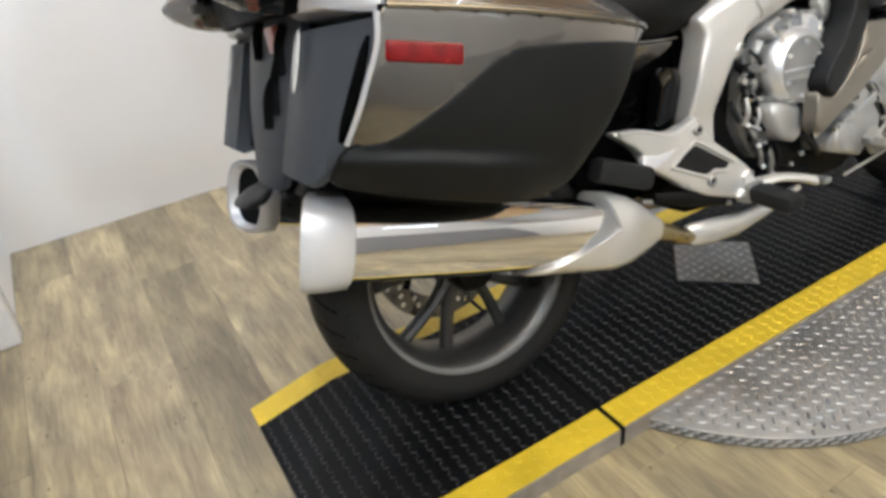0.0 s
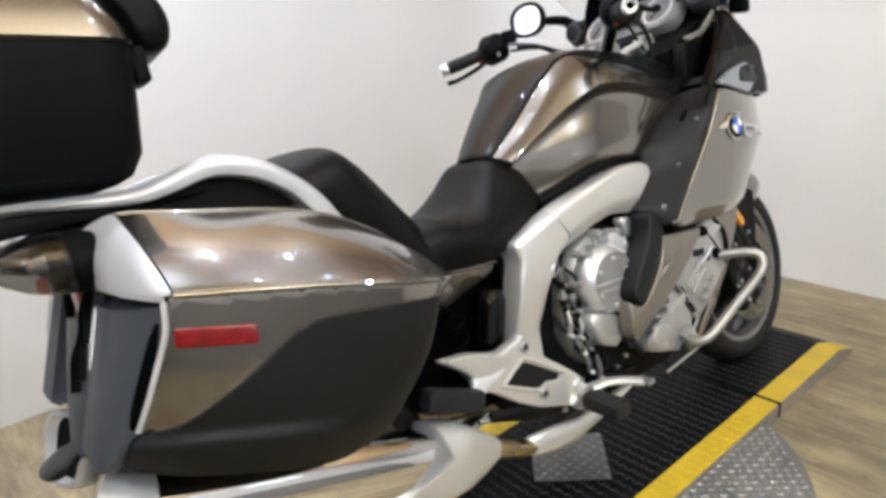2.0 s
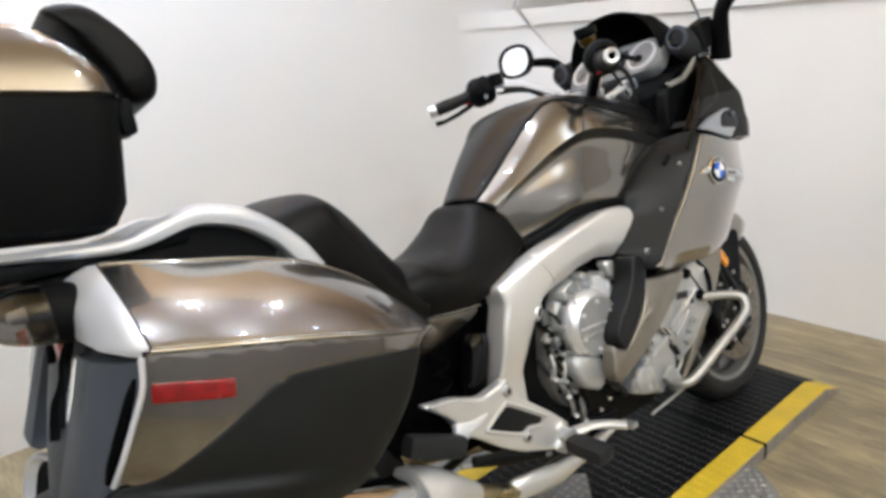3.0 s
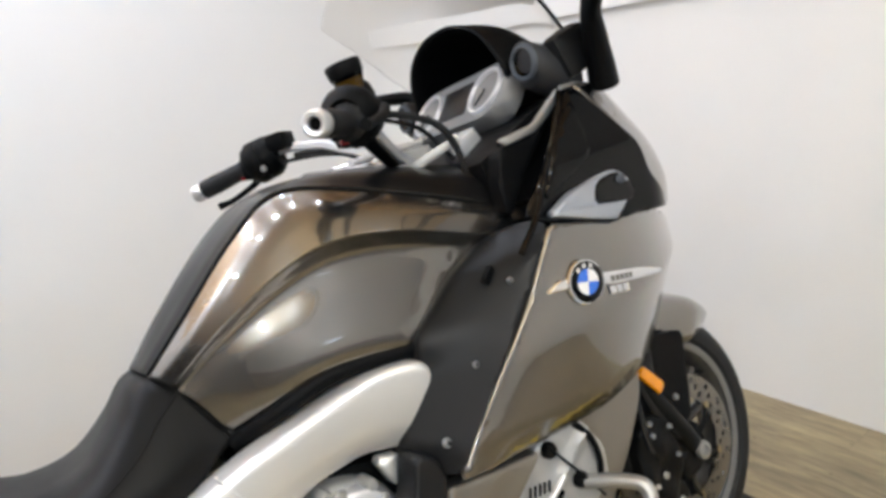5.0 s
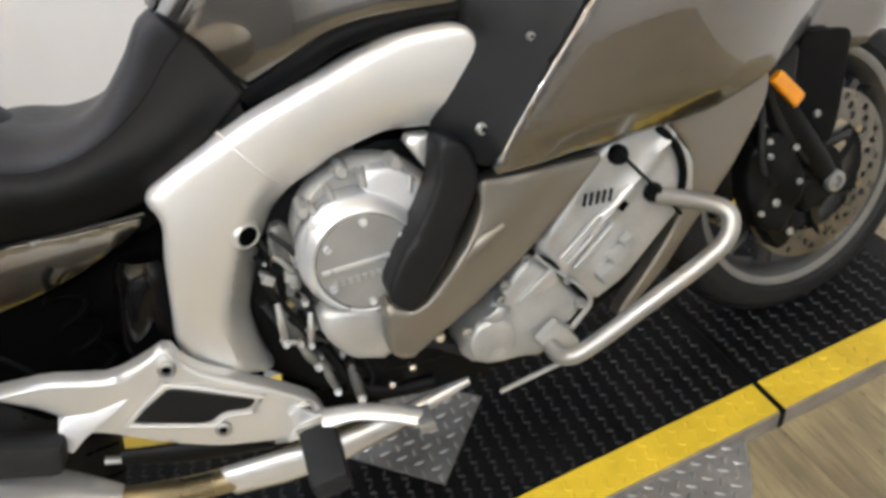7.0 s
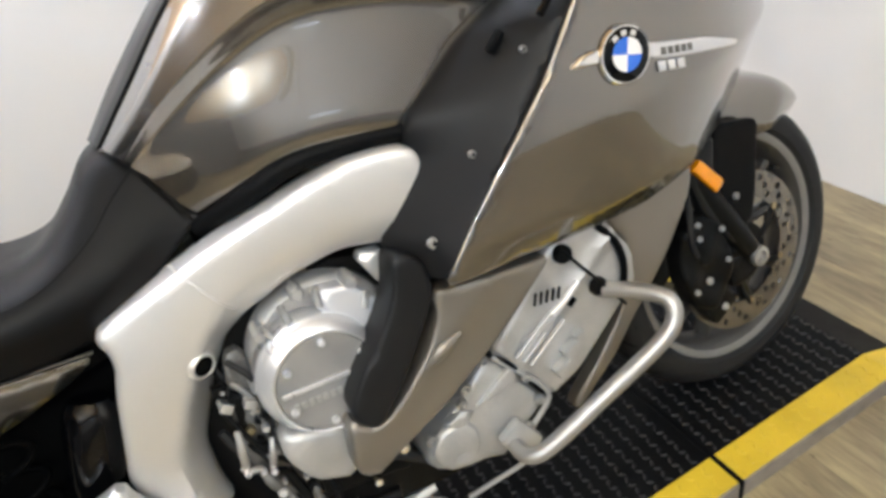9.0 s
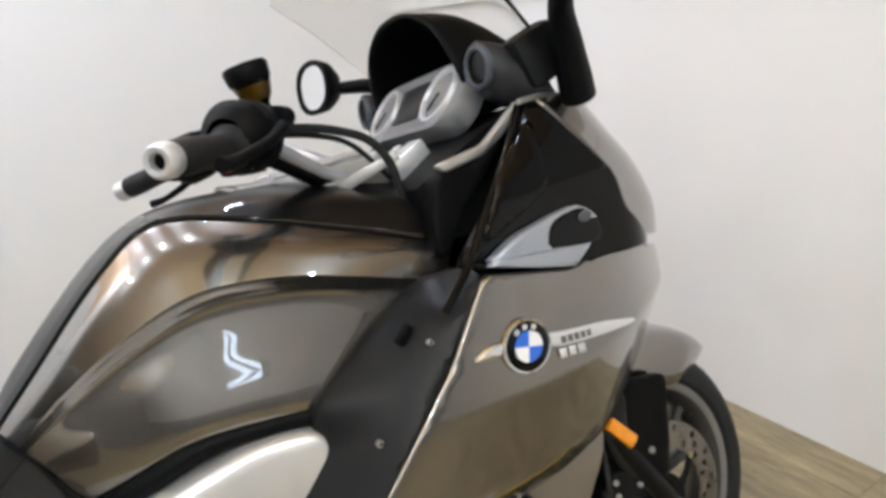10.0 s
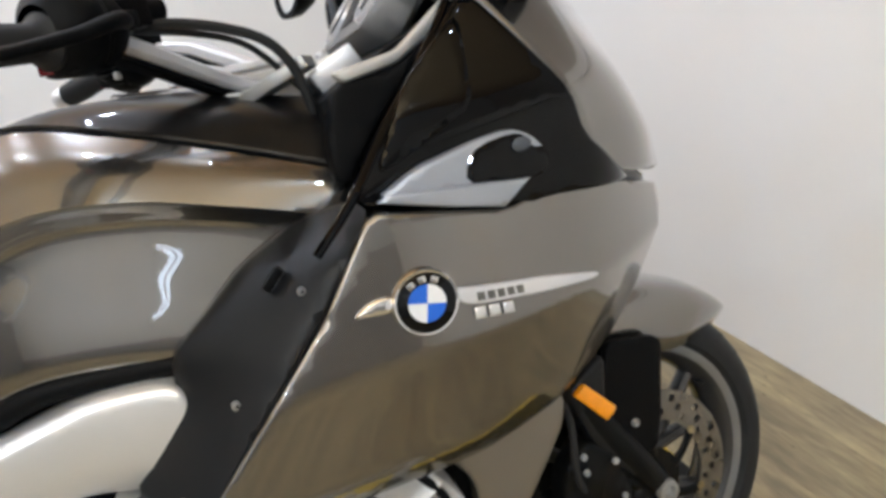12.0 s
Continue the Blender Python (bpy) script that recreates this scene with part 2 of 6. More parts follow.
def part(name, bm, material, parent=None, label="", smooth=40.0, solid=0.0):
    """Links a bmesh as one mesh object under a thing or a part."""
    me = bpy.data.meshes.new(name)
    bmesh.ops.recalc_face_normals(bm, faces=bm.faces)
    for f in bm.faces:
        f.smooth = True
    bm.to_mesh(me)
    bm.free()
    me.set_sharp_from_angle(angle=radians(smooth))
    me.materials.append(material)
    ob = new(name, me)
    if parent:
        ob.parent = parent
    if label:
        tagged(ob, label)
    if solid:
        md = ob.modifiers.new("thickness", "SOLIDIFY")
        md.thickness, md.offset = solid, 0.0
    return ob


def box(x0, x1, y0, y1, z0, z1, bevel=0.0, bm=None):
    bm = bm or bmesh.new()
    r = bmesh.ops.create_cube(bm, size=1, matrix=Matrix.Translation(((x0 + x1) / 2, (y0 + y1) / 2, (z0 + z1) / 2)) @ Matrix.Diagonal((x1 - x0, y1 - y0, z1 - z0, 1)))
    if bevel:
        edges = list({e for v in r["verts"] for e in v.link_edges})
        bmesh.ops.bevel(bm, geom=edges, offset=bevel, segments=2, affect="EDGES", profile=0.6)
    return bm


def turned(bm, m):
    bmesh.ops.transform(bm, matrix=m, verts=bm.verts)
    return bm


def curve(pts, n):
    """n points on a smooth curve through pts."""
    p = [Vector(q) for q in pts]
    p = [2 * p[0] - p[1], *p, 2 * p[-1] - p[-2]]
    out = []
    for i in range(n):
        u = i / (n - 1) * (len(pts) - 1)
        k = min(int(u), len(pts) - 2)
        t, (a, b, c, d) = u - k, p[k : k + 4]
        out.append(0.5 * (2 * b + (c - a) * t + (2 * a - 5 * b + 4 * c - d) * t * t + (3 * b - a - 3 * c + d) * t**3))
    return out


def grid(bm, rows, close_v=False, close_u=False):
    vs = [[bm.verts.new(p) for p in r] for r in rows]
    nu, nv = len(rows), len(rows[0])
    for i in range(nu - (0 if close_u else 1)):
        for j in range(nv - (0 if close_v else 1)):
            q = [vs[i][j], vs[(i + 1) % nu][j], vs[(i + 1) % nu][(j + 1) % nv], vs[i][(j + 1) % nv]]
            bm.faces.new(q)
    return vs


def loft(rings, caps=True, bm=None):
    """Closed rings of points joined into a body."""
    bm = bm or bmesh.new()
    vs = grid(bm, rings, close_v=True)
    if caps:
        bm.faces.new(vs[0][::-1])
        bm.faces.new(vs[-1])
    return bm


def rails(lines, nu=28, nv=28, side=1, sharp=()):
    """A skin across long lines; lines in sharp keep a crisp crease."""
    bm = bmesh.new()
    cols = [curve(l, nu) for l in lines]
    rows = []
    for i in range(nu):
        c, pts = [q[i] for q in cols], []
        cuts = [0, *sharp, len(c) - 1]
        for a, b in zip(cuts, cuts[1:]):
            seg = curve(c[a : b + 1], max(3, (nv * (b - a)) // (len(c) - 1)))
            pts += seg if not pts else seg[1:]
        rows.append([Vector((p.x, p.y * side, p.z)) for p in pts])
    grid(bm, rows)
    return bm


def tube(pts, r, n=12, steps=0, bm=None, flat=1.0, caps=True):
    """A rod through pts; r: a radius or one for each point."""
    bm = bm or bmesh.new()
    rs = list(r) if isinstance(r, (list, tuple)) else [r] * len(pts)
    if steps:
        q = curve(pts, steps)
        rs = [rs[min(int(i / (steps - 1) * (len(pts) - 1)), len(rs) - 1)] if len(set(rs)) == 1 else float(np.interp(i / (steps - 1) * (len(pts) - 1), range(len(rs)), rs)) for i in range(steps)]
    else:
        q = [Vector(p) for p in pts]
    up, rings = None, []
    for i, p in enumerate(q):
        d = (q[min(i + 1, len(q) - 1)] - q[max(i - 1, 0)]).normalized()
        if up is None:
            up = d.orthogonal().normalized() if abs(d.z) > 0.9 else Vector((0, 0, 1))
        side = d.cross(up).normalized()
        up = side.cross(d).normalized()
        rings.append([p + rs[i] * (math.cos(a) * side * flat + math.sin(a) * up) for a in (2 * math.pi * k / n for k in range(n))])
    return loft(rings, caps, bm)


def slab(pts, w, h, bm=None):
    """A flat bar with rounded edges through pts, w wide and h thick."""
    rings = []
    q = [Vector(p) for p in pts]
    for i, p in enumerate(q):
        d = (q[min(i + 1, len(q) - 1)] - q[max(i - 1, 0)]).normalized()
        a = d.cross(Vector((0, 0, 1))).normalized()
        b = a.cross(d)
        e = min(w, h) * 0.22
        rings.append([p + a * u + b * v for u, v in ((-w / 2 + e, -h / 2), (w / 2 - e, -h / 2), (w / 2, -h / 2 + e), (w / 2, h / 2 - e), (w / 2 - e, h / 2), (-w / 2 + e, h / 2), (-w / 2, h / 2 - e), (-w / 2, -h / 2 + e))])
    return loft(rings, True, bm)


def lathe(profile, centre, axis=(0, -1, 0), n=40, bm=None, close=False):
    """A profile of (radius, height) turned about an axis."""
    bm = bm or bmesh.new()
    a = Vector(axis).normalized()
    s = a.orthogonal().normalized()
    t, c = a.cross(s), Vector(centre)
    rows = [[c + h * a + max(r, 1e-5) * (math.cos(w) * s + math.sin(w) * t) for r, h in profile] for w in (2 * math.pi * k / n for k in range(n))]
    grid(bm, rows, close_u=True, close_v=close)
    bmesh.ops.remove_doubles(bm, verts=bm.verts, dist=2e-5)
    return bm


def rounded(pts, times=2, cut=0.012):
    """Corner-cut outline: each round takes at most cut metres off a corner."""
    p = [Vector(q) for q in pts]
    for _ in range(times):
        out = []
        for i, a in enumerate(p):
            b = p[(i + 1) % len(p)]
            f = min(0.25, cut / max(1e-6, (b - a).length))
            out += [a + (b - a) * f, b + (a - b) * f]
        p, cut = out, cut * 0.5
    return p


def panel(outline, width, side=-1, thick=0.02, edge=0.008, step=0.014, soft=2, bm=None, cut=0.010):
    """A moulded panel: an outline in x and z, bulging to y = side * width(x, z), with rolled edges and depth."""
    bm = bm or bmesh.new()
    ring = rounded(outline, soft, cut)
    dense = []
    for i, a in enumerate(ring):
        b = ring[(i + 1) % len(ring)]
        k = max(1, int((b - a).length / step))
        dense += [a + (b - a) * j / k for j in range(k)]
    A = np.array([tuple(p) for p in dense])
    B = np.roll(A, -1, 0)
    D = B - A

    def gap(p):
        t = np.clip(((p - A) * D).sum(1) / np.maximum((D * D).sum(1), 1e-12), 0, 1)
        return float(np.hypot(*(A + t[:, None] * D - p).T).min())

    def inside(p):
        c = (A[:, 1] > p[1]) != (B[:, 1] > p[1])
        x = A[:, 0] + (p[1] - A[:, 1]) / np.where(c, D[:, 1], 1) * D[:, 0]
        return bool((c & (p[0] < x)).sum() % 2)

    pts = [Vector(p) for p in A.tolist()]
    nrm = np.stack([-(B - np.roll(A, 1, 0))[:, 1], (B - np.roll(A, 1, 0))[:, 0]], 1)
    nrm /= np.maximum(np.hypot(*nrm.T), 1e-9)[:, None]
    for d in (0.18 * edge, 0.5 * edge, edge):
        for a, v in zip(A, nrm):
            for s in (1, -1):
                q = a + s * d * v
                if inside(q) and gap(q) > 0.93 * d:
                    pts.append(Vector(q.tolist()))
    lo, hi = A.min(0), A.max(0)
    for i, gx in enumerate(np.arange(lo[0], hi[0], step)):
        for gz in np.arange(lo[1] + (i % 2) * step / 2, hi[1], step):
            if inside((gx, gz)) and gap((gx, gz)) > edge * 1.4:
                pts.append(Vector((float(gx), float(gz))))
    n = len(A)
    co, _, tris, *_ = delaunay_2d_cdt(pts, [(i, (i + 1) % n) for i in range(n)], [list(range(n))], 1, 1e-6)
    front, back, rim = [], [], []
    for c in co:
        g = min(gap((c.x, c.y)) / edge, 1.0)
        y = width(c.x, c.y)
        front.append(bm.verts.new((c.x, side * (y - edge * (1 - math.sqrt(max(0, 1 - (1 - g) ** 2)))), c.y)))
        back.append(bm.verts.new((c.x, side * (y - edge - thick), c.y)))
    count = {}
    for t in tris:
        bm.faces.new([front[i] for i in t])
        bm.faces.new([back[i] for i in reversed(t)])
        for a, b in zip(t, list(t[1:]) + [t[0]]):
            count.setdefault(frozenset((a, b)), []).append((a, b))
    for e in count.values():
        if len(e) == 1:
            a, b = e[0]
            bm.faces.new((front[b], front[a], back[a], back[b]))
    return bm


def bolt(x, y, z, r, axis=(0, -1, 0), h=0.006):
    bm = lathe([(0, 0), (r, 0), (r, h * 0.7), (r * 0.8, h), (r * 0.55, h), (r * 0.5, h * 0.4), (0, h * 0.4)], (x, y, z), axis, 16)
    return bm

# ---- the room ----
BACK, RIGHT, LEFT, SOUTH, WEST = 1.695, 2.44, -0.94, -4.2, -4.0
for nm, bm, mt, lab in (
    ("wall_back", box(LEFT - 0.12, 3.2, BACK, BACK + 0.12, -0.02, 1.9), WALL, "smooth white painted wall behind the motorcycle"),
    # Upper band is out of view, coloured tan to give golden reflections.
    ("wall_back_upper", box(LEFT - 0.12, 3.2, BACK + 0.003, BACK + 0.12, 1.9, CEIL), CEILING, "unseen tan upper band of the wall, added for golden reflections"),
    ("wall_front", box(RIGHT, RIGHT + 0.12, SOUTH, BACK, -0.02, 1.31), WALL, "smooth white painted half-height wall"),
    ("wall_return", box(LEFT - 0.12, LEFT, 1.15, BACK, -0.02, CEIL), WALL, "short white painted return wall"),
    ("wall_beyond", box(3.05, 3.2, SOUTH, BACK, -0.02, CEIL), BEYOND, "pale beige wall beyond the half-height wall"),
    # Unseen closing wall, split into two tones to shape the bike's reflections.
    ("wall_south", box(WEST, 3.2, SOUTH - 0.12, SOUTH, -0.02, 1.0), FAR_WALL, "unseen grey lower wall, toned for reflections in the paint"),
    ("wall_south_upper", box(WEST, 3.2, SOUTH - 0.12, SOUTH - 0.003, 1.0, CEIL), PALE_WALL, "unseen pale grey upper wall, toned for reflections in the paint"),
    ("wall_west", box(WEST - 0.12, WEST, SOUTH, BACK + 0.12, -0.02, CEIL), FAR_WALL, "grey-beige wall of the showroom"),
    ("wall_north_west", box(WEST, LEFT - 0.12, BACK, BACK + 0.12, -0.02, CEIL), FAR_WALL, "grey-beige wall of the showroom"),
):
    tagged(part(nm, bm, mt, smooth=20), lab, "wall", kind="structure")
cove, RC = [], 0.40
for i in range(17):
    a = radians(90 * i / 16)
    cove.append((RIGHT - RC + RC * math.sin(a), BACK - RC + RC * math.cos(a)))
bm = bmesh.new()
corner = [(RIGHT + 0.02, BACK - RC), (RIGHT + 0.02, BACK + 0.02), (RIGHT - RC, BACK + 0.02)]
loft([[(x, y, z) for x, y in cove + corner] for z in (-0.02, 1.31)], True, bm)
tagged(part("wall_cove", bm, WALL, smooth=25), "smooth white rounded wall corner", "wall", kind="structure")
tagged(part("ceiling", box(WEST - 0.12, 3.2, SOUTH - 0.12, BACK + 0.12, CEIL, CEIL + 0.1), CEILING), "pale matt ceiling with recessed downlights", "ceiling", kind="structure")
path = [(RIGHT, SOUTH)] + [p for p in reversed(cove)]
rings = []
for i, (x, y) in enumerate(path):
    d = Vector((path[min(i + 1, len(path) - 1)][0] - path[max(i - 1, 0)][0], path[min(i + 1, len(path) - 1)][1] - path[max(i - 1, 0)][1])).normalized()
    nx, ny = d.y, -d.x
    lip = -0.025 * min(1, (len(path) - 1 - i) / 9) - 0.0015
    rings.append([(x + nx * o, y + ny * o, z) for o, z in ((lip, 1.31), (0.12, 1.31), (0.12, 1.39), (lip, 1.39))])
tagged(part("trim_ledge", loft(rings), WALL, smooth=25), "white capping ledge on the half-height wall", "trim", kind="structure")
tagged(part("trim_return", box(LEFT - 0.14, LEFT + 0.012, 1.05, 1.15, 0.0, 0.22, 0.006), WHITE), "white painted plinth at the wall's end", "trim", kind="structure")
floor = tagged(part("floor", box(WEST, 3.05, SOUTH, BACK, -0.06, -0.004), WOOD), "washed oak vinyl plank floor", "floor", kind="structure")


def downlight(x, y):
    ob = part("downlight", lathe([(0.062, 0), (0.078, 0), (0.08, 0.006), (0.075, 0.012), (0.062, 0.012)], (x, y, CEIL - 0.0125), (0, 0, 1), 28, close=True), WHITE)
    return tagged(ob, "round recessed ceiling downlight with white trim ring", "downlight", "ceiling downlights")


for x, y in SPOTS:
    downlight(x, y)
# Invented holders for the ceiling fill, out of view.
for x, y in FILL_TRAYS:
    light = tagged(new("ceiling_fill_tray"), "added unseen white tray under the ceiling fill lamp", "ceiling light", "tray lights")
    part("housing", box(x - 0.64, x + 0.64, y - 0.06, y + 0.06, FILL_TRAY_Z - 0.012, FILL_TRAY_Z + 0.012, 0.004), WHITE, light)
    for dx in (-0.5, 0.5):
        part("hanger", tube([(x + dx, y, FILL_TRAY_Z + 0.01), (x + dx, y, CEIL)], 0.004, 8), BAR_METAL, light)
for x, y, z in TUBES:
    light = tagged(new("tube_light"), "slim white tube light hung on two rods", "tube light", "tube lights")
    part("housing", box(x - 0.28, x + 0.28, y - 0.03, y + 0.012, z - 0.010, z + 0.010, 0.004), WHITE, light)
    for dx in (-0.22, 0.22):
        part("hanger", tube([(x + dx, y - 0.015, z + 0.015), (x + dx, y - 0.015, CEIL)], 0.004, 8), BAR_METAL, light)

# ---- the turntable and its platform ----
H = 0.0489
CX, CY, RD = 0.78, 0.055, 0.612


def lug(bm, x, y, z, turn, a=0.011, b=0.0035, h=0.0016):
    """One raised tread lug: a pointed oval with a bevelled top."""
    c, s = math.cos(turn), math.sin(turn)
    base = [(-a, 0), (-a * 0.4, -b), (a * 0.4, -b), (a, 0), (a * 0.4, b), (-a * 0.4, b)]
    lo = [bm.verts.new((x + c * u - s * v, y + s * u + c * v, z)) for u, v in base]
    hi = [bm.verts.new((x + c * u * 0.8 - s * v * 0.5, y + s * u * 0.8 + c * v * 0.5, z + h)) for u, v in base]
    for i in range(6):
        bm.faces.new((lo[i], lo[(i + 1) % 6], hi[(i + 1) % 6], hi[i]))
    bm.faces.new(hi)


turntable = tagged(new("turntable"), "round aluminium tread-plate turntable disc on the plank floor", "turntable")
part("disc", lathe([(0, 0.031), (RD - 0.004, 0.031), (RD, 0.028), (RD, 0.002), (RD - 0.01, 0.0), (0, 0.0)], (CX, CY, 0), (0, 0, 1), 120), TREAD_PLATE, turntable)
bm = bmesh.new()
for i in range(-42, 43):
    for j in range(-42, 43):
        x, y = i * 0.0165, j * 0.0165
        if x * x + y * y < (RD - 0.012) ** 2 and (i + j) % 2 == 0 and abs(y) > 0.262:
            lug(bm, CX + x, CY + y, 0.031, math.radians(45 if (i // 1) % 2 else -45) + 0.1, 0.0105, 0.003, 0.0013)
tagged(part("tread", bm, TREAD_TOP, turntable), kind="stuff")
bm = bmesh.new()
for i in range(150):
    a = 2 * math.pi * i / 150
    for z, k in ((0.010, 0), (0.021, 1)):
        w = a + k * math.pi / 150
        c, s = math.cos(w), math.sin(w)
        pts = [(-0.008, -0.004), (0.008, 0.001), (0.008, 0.004), (-0.008, -0.001)]
        f = [bm.verts.new((CX + (RD + 0.0008) * c - s * u, CY + (RD + 0.0008) * s + c * u, z + v)) for u, v in pts]
        bm.faces.new(f)
tagged(part("rim_tread", bm, LIGHT_SILVER, turntable, solid=0.0016), kind="stuff")

Y0, Y1, Y2, Y3 = -0.232, -0.162, 0.285, 0.355
XS = [(-0.462, 0.010), (-0.275, H), (0.160, H), (0.166, H), (1.400, H), (1.406, H), (1.845, H), (1.945, 0.010)]


def deck(x):
    return float(np.interp(x, [p[0] for p in XS], [p[1] for p in XS]))


platform = tagged(new("platform"), "long black tread platform with yellow safety edges on the turntable", "platform")
for nm, xa, xb in (("rear_ramp", -0.462, 0.160), ("deck", 0.166, 1.400), ("front_ramp", 1.406, 1.945)):
    cuts = sorted({xa, xb, *[p[0] for p in XS if xa < p[0] < xb]})
    for strip, ya, yb, mt in (("mat", Y1, Y2, MAT), ("yellow_edge", Y0, Y1, YELLOW), ("yellow_edge", Y2, Y3, YELLOW)):
        bm = bmesh.new()
        rings = [[(x, ya, 0.003), (x, ya, deck(x)), (x, yb, deck(x)), (x, yb, 0.003)] for x in cuts]
        loft(rings, True, bm)
        holder = part(nm if strip == "mat" else strip, bm, mt, platform, smooth=12)
        tb = bmesh.new()
        for i in range(int((xb - xa) / 0.032)):
            x = xa + 0.016 + 0.032 * i
            for k in range(int((yb - ya - 0.004) / 0.01525)):
                if x < 1.84:
                    lug(tb, x, ya + 0.010 + 0.01525 * k, deck(x) - 0.0002, radians(-32 if (i + k) % 2 else 58) + 0.05 * random.uniform(-1, 1), 0.0086, 0.0033, 0.0017)
        tagged(part("tread", tb, LUG if mt is MAT else mt, holder), kind="stuff")
    for ya, sgn in ((Y0, -1), (Y3, 1)):
        bm = bmesh.new()
        rings = [[(x, ya, 0.0), (x, ya + sgn * 0.0035, 0.0), (x, ya + sgn * 0.0035, deck(x) - 0.003), (x, ya, deck(x) - 0.003)] for x in cuts]
        part("side_edge", loft(rings, True, bm), EDGE_METAL, platform, "worn grey metal side edge", smooth=12)
for x in (0.163, 1.403):
    part("joint_strip", box(x - 0.0055, x + 0.0055, Y0 - 0.006, Y3 + 0.006, 0.002, H + 0.002, 0.0015), BLACK, platform, "black rubber joint strip")

hatch = tagged(new("hatch_plate"), "square aluminium tread-plate cover lying on the black mat", "cover plate")
hatch.matrix_world = pose(0.786, 0.064, H + 0.002, 0, 0, 46)
part("plate", box(-0.102, 0.102, -0.102, 0.102, 0, 0.003, 0.001), TREAD_PLATE, hatch)
bm = bmesh.new()
for i in range(-5, 6):
    for j in range(-5, 6):
        if (i + j) % 2 == 0:
            lug(bm, i * 0.0185, j * 0.0185, 0.003, math.radians(45 if i % 2 else -45), 0.0115, 0.0032, 0.0015)
tagged(part("tread", bm, TREAD_TOP, hatch), kind="stuff")
for x in (-0.09, 0.09):
    for y in (-0.09, 0.09):
        part("screw", bolt(x, y, 0.003, 0.006, (0, 0, 1), 0.003), BAR_METAL, hatch)

# ---- the motorcycle ----
bike = tagged(new("motorcycle"), "bronze-grey touring motorcycle with panniers, leaning on its side stand", "motorcycle")
bike.matrix_world = pose(0, 0.0513, H, -12.545, 0, -1.965)


def both(name, make, material, parent=None, label="", solid=0.0, smooth=40.0):
    """The same part on the right (-1) and left (1) side; returns the right one."""
    obs = [part(name, make(s), material, parent or bike, label, smooth, solid) for s in (-1, 1)]
    return obs[0]


# wheels
def wheel(cx, cz, R, half, name, rim_half):
    w = new(name)
    w.parent = bike
    w.location = (cx, 0, cz)
    prof = []
    for i in range(25):
        a = math.pi * (i / 24 - 0.5)
        prof.append((R - half * 0.78 * (1 - math.cos(a)) * 0.9, half * math.sin(a) * 1.0))
    prof += [(R - half * 0.95, half * 0.97), (0.236, rim_half + 0.006), (0.225, rim_half), (0.225, -rim_half), (0.236, -rim_half - 0.006), (R - half * 0.95, -half * 0.97)]
    part("tyre", lathe(prof, (0, 0, 0), (0, 1, 0), 96, close=True), RUBBER, w, "black road tyre")
    # tread grooves: flat strips, the shade in them put into the colour
    bm = bmesh.new()
    for k in range(34):
        for s in (-1, 1):
            a0 = 2 * math.pi * k / 34 + (0.09 if s > 0 else 0)
            pts = []
            for i in range(6):
                f = i / 5
                ang, yy = a0 + 0.16 * f, s * half * (0.10 + 0.86 * f)
                rr = R - half * 0.78 * (1 - math.cos(math.asin(min(1, abs(yy) / half)))) * 0.9 + 0.0006
                pts.append((rr, ang, yy))
            for (r0, b0, y0), (r1, b1, y1) in zip(pts, pts[1:]):
                d = 0.017
                q = [(r0, b0, y0), (r1, b1, y1), (r1, b1 + d, y1), (r0, b0 + d, y0)]
                bm.faces.new([bm.verts.new((r * math.cos(a), y, r * math.sin(a))) for r, a, y in q])
    tagged(part("tread_groove", bm, SHADE_BLACK, w), kind="stuff")
    o = rim_half
    part("rim", lathe([(0.222, -o), (0.233, -o - 0.004), (0.233, -o - 0.001 + 0.008), (0.212, -o + 0.018), (0.205, 0), (0.212, o - 0.018), (0.233, o - 0.007), (0.233, o + 0.004), (0.222, o), (0.203, o - 0.022), (0.197, 0), (0.203, -o + 0.022)], (0, 0, 0), (0, 1, 0), 96, close=True), RIM, w, "dark grey painted alloy rim")
    for sd in (-1, 1):
        part("rim_lip", lathe([(0.219, sd * (o + 0.002)), (0.227, sd * (o + 0.0065)), (0.234, sd * (o + 0.0065)), (0.236, sd * (o + 0.003))], (0, 0, 0), (0, 1, 0), 96, close=True), LIP, w, "bright machined rim lip")
    for k in range(5):
        for d in (-0.17, 0.17):
            a, b = 2 * math.pi * k / 5 + 0.35 + d * 0.55, 2 * math.pi * k / 5 + 0.35 + d * 1.6
            p = [(r * math.cos(t), yy, r * math.sin(t)) for r, t, yy in ((0.035, a, -0.012), (0.11, a * 0.5 + b * 0.5, -0.014), (0.207, b, -0.006))]
            part("spoke", tube(p, [0.017, 0.0125, 0.013], 8, 8, flat=1.25), RIM, w)
    part("hub", lathe([(0.012, -0.062), (0.03, -0.06), (0.042, -0.03), (0.05, 0.0), (0.042, 0.03), (0.03, 0.06), (0.012, 0.062)], (0, 0, 0), (0, 1, 0), 32), DARK_CAST, w)
    return w


rear_wheel = wheel(0.0, 0.32, 0.318, 0.095, "rear_wheel", 0.078)
front_wheel = wheel(1.620, 0.298, 0.302, 0.062, "front_wheel", 0.046)


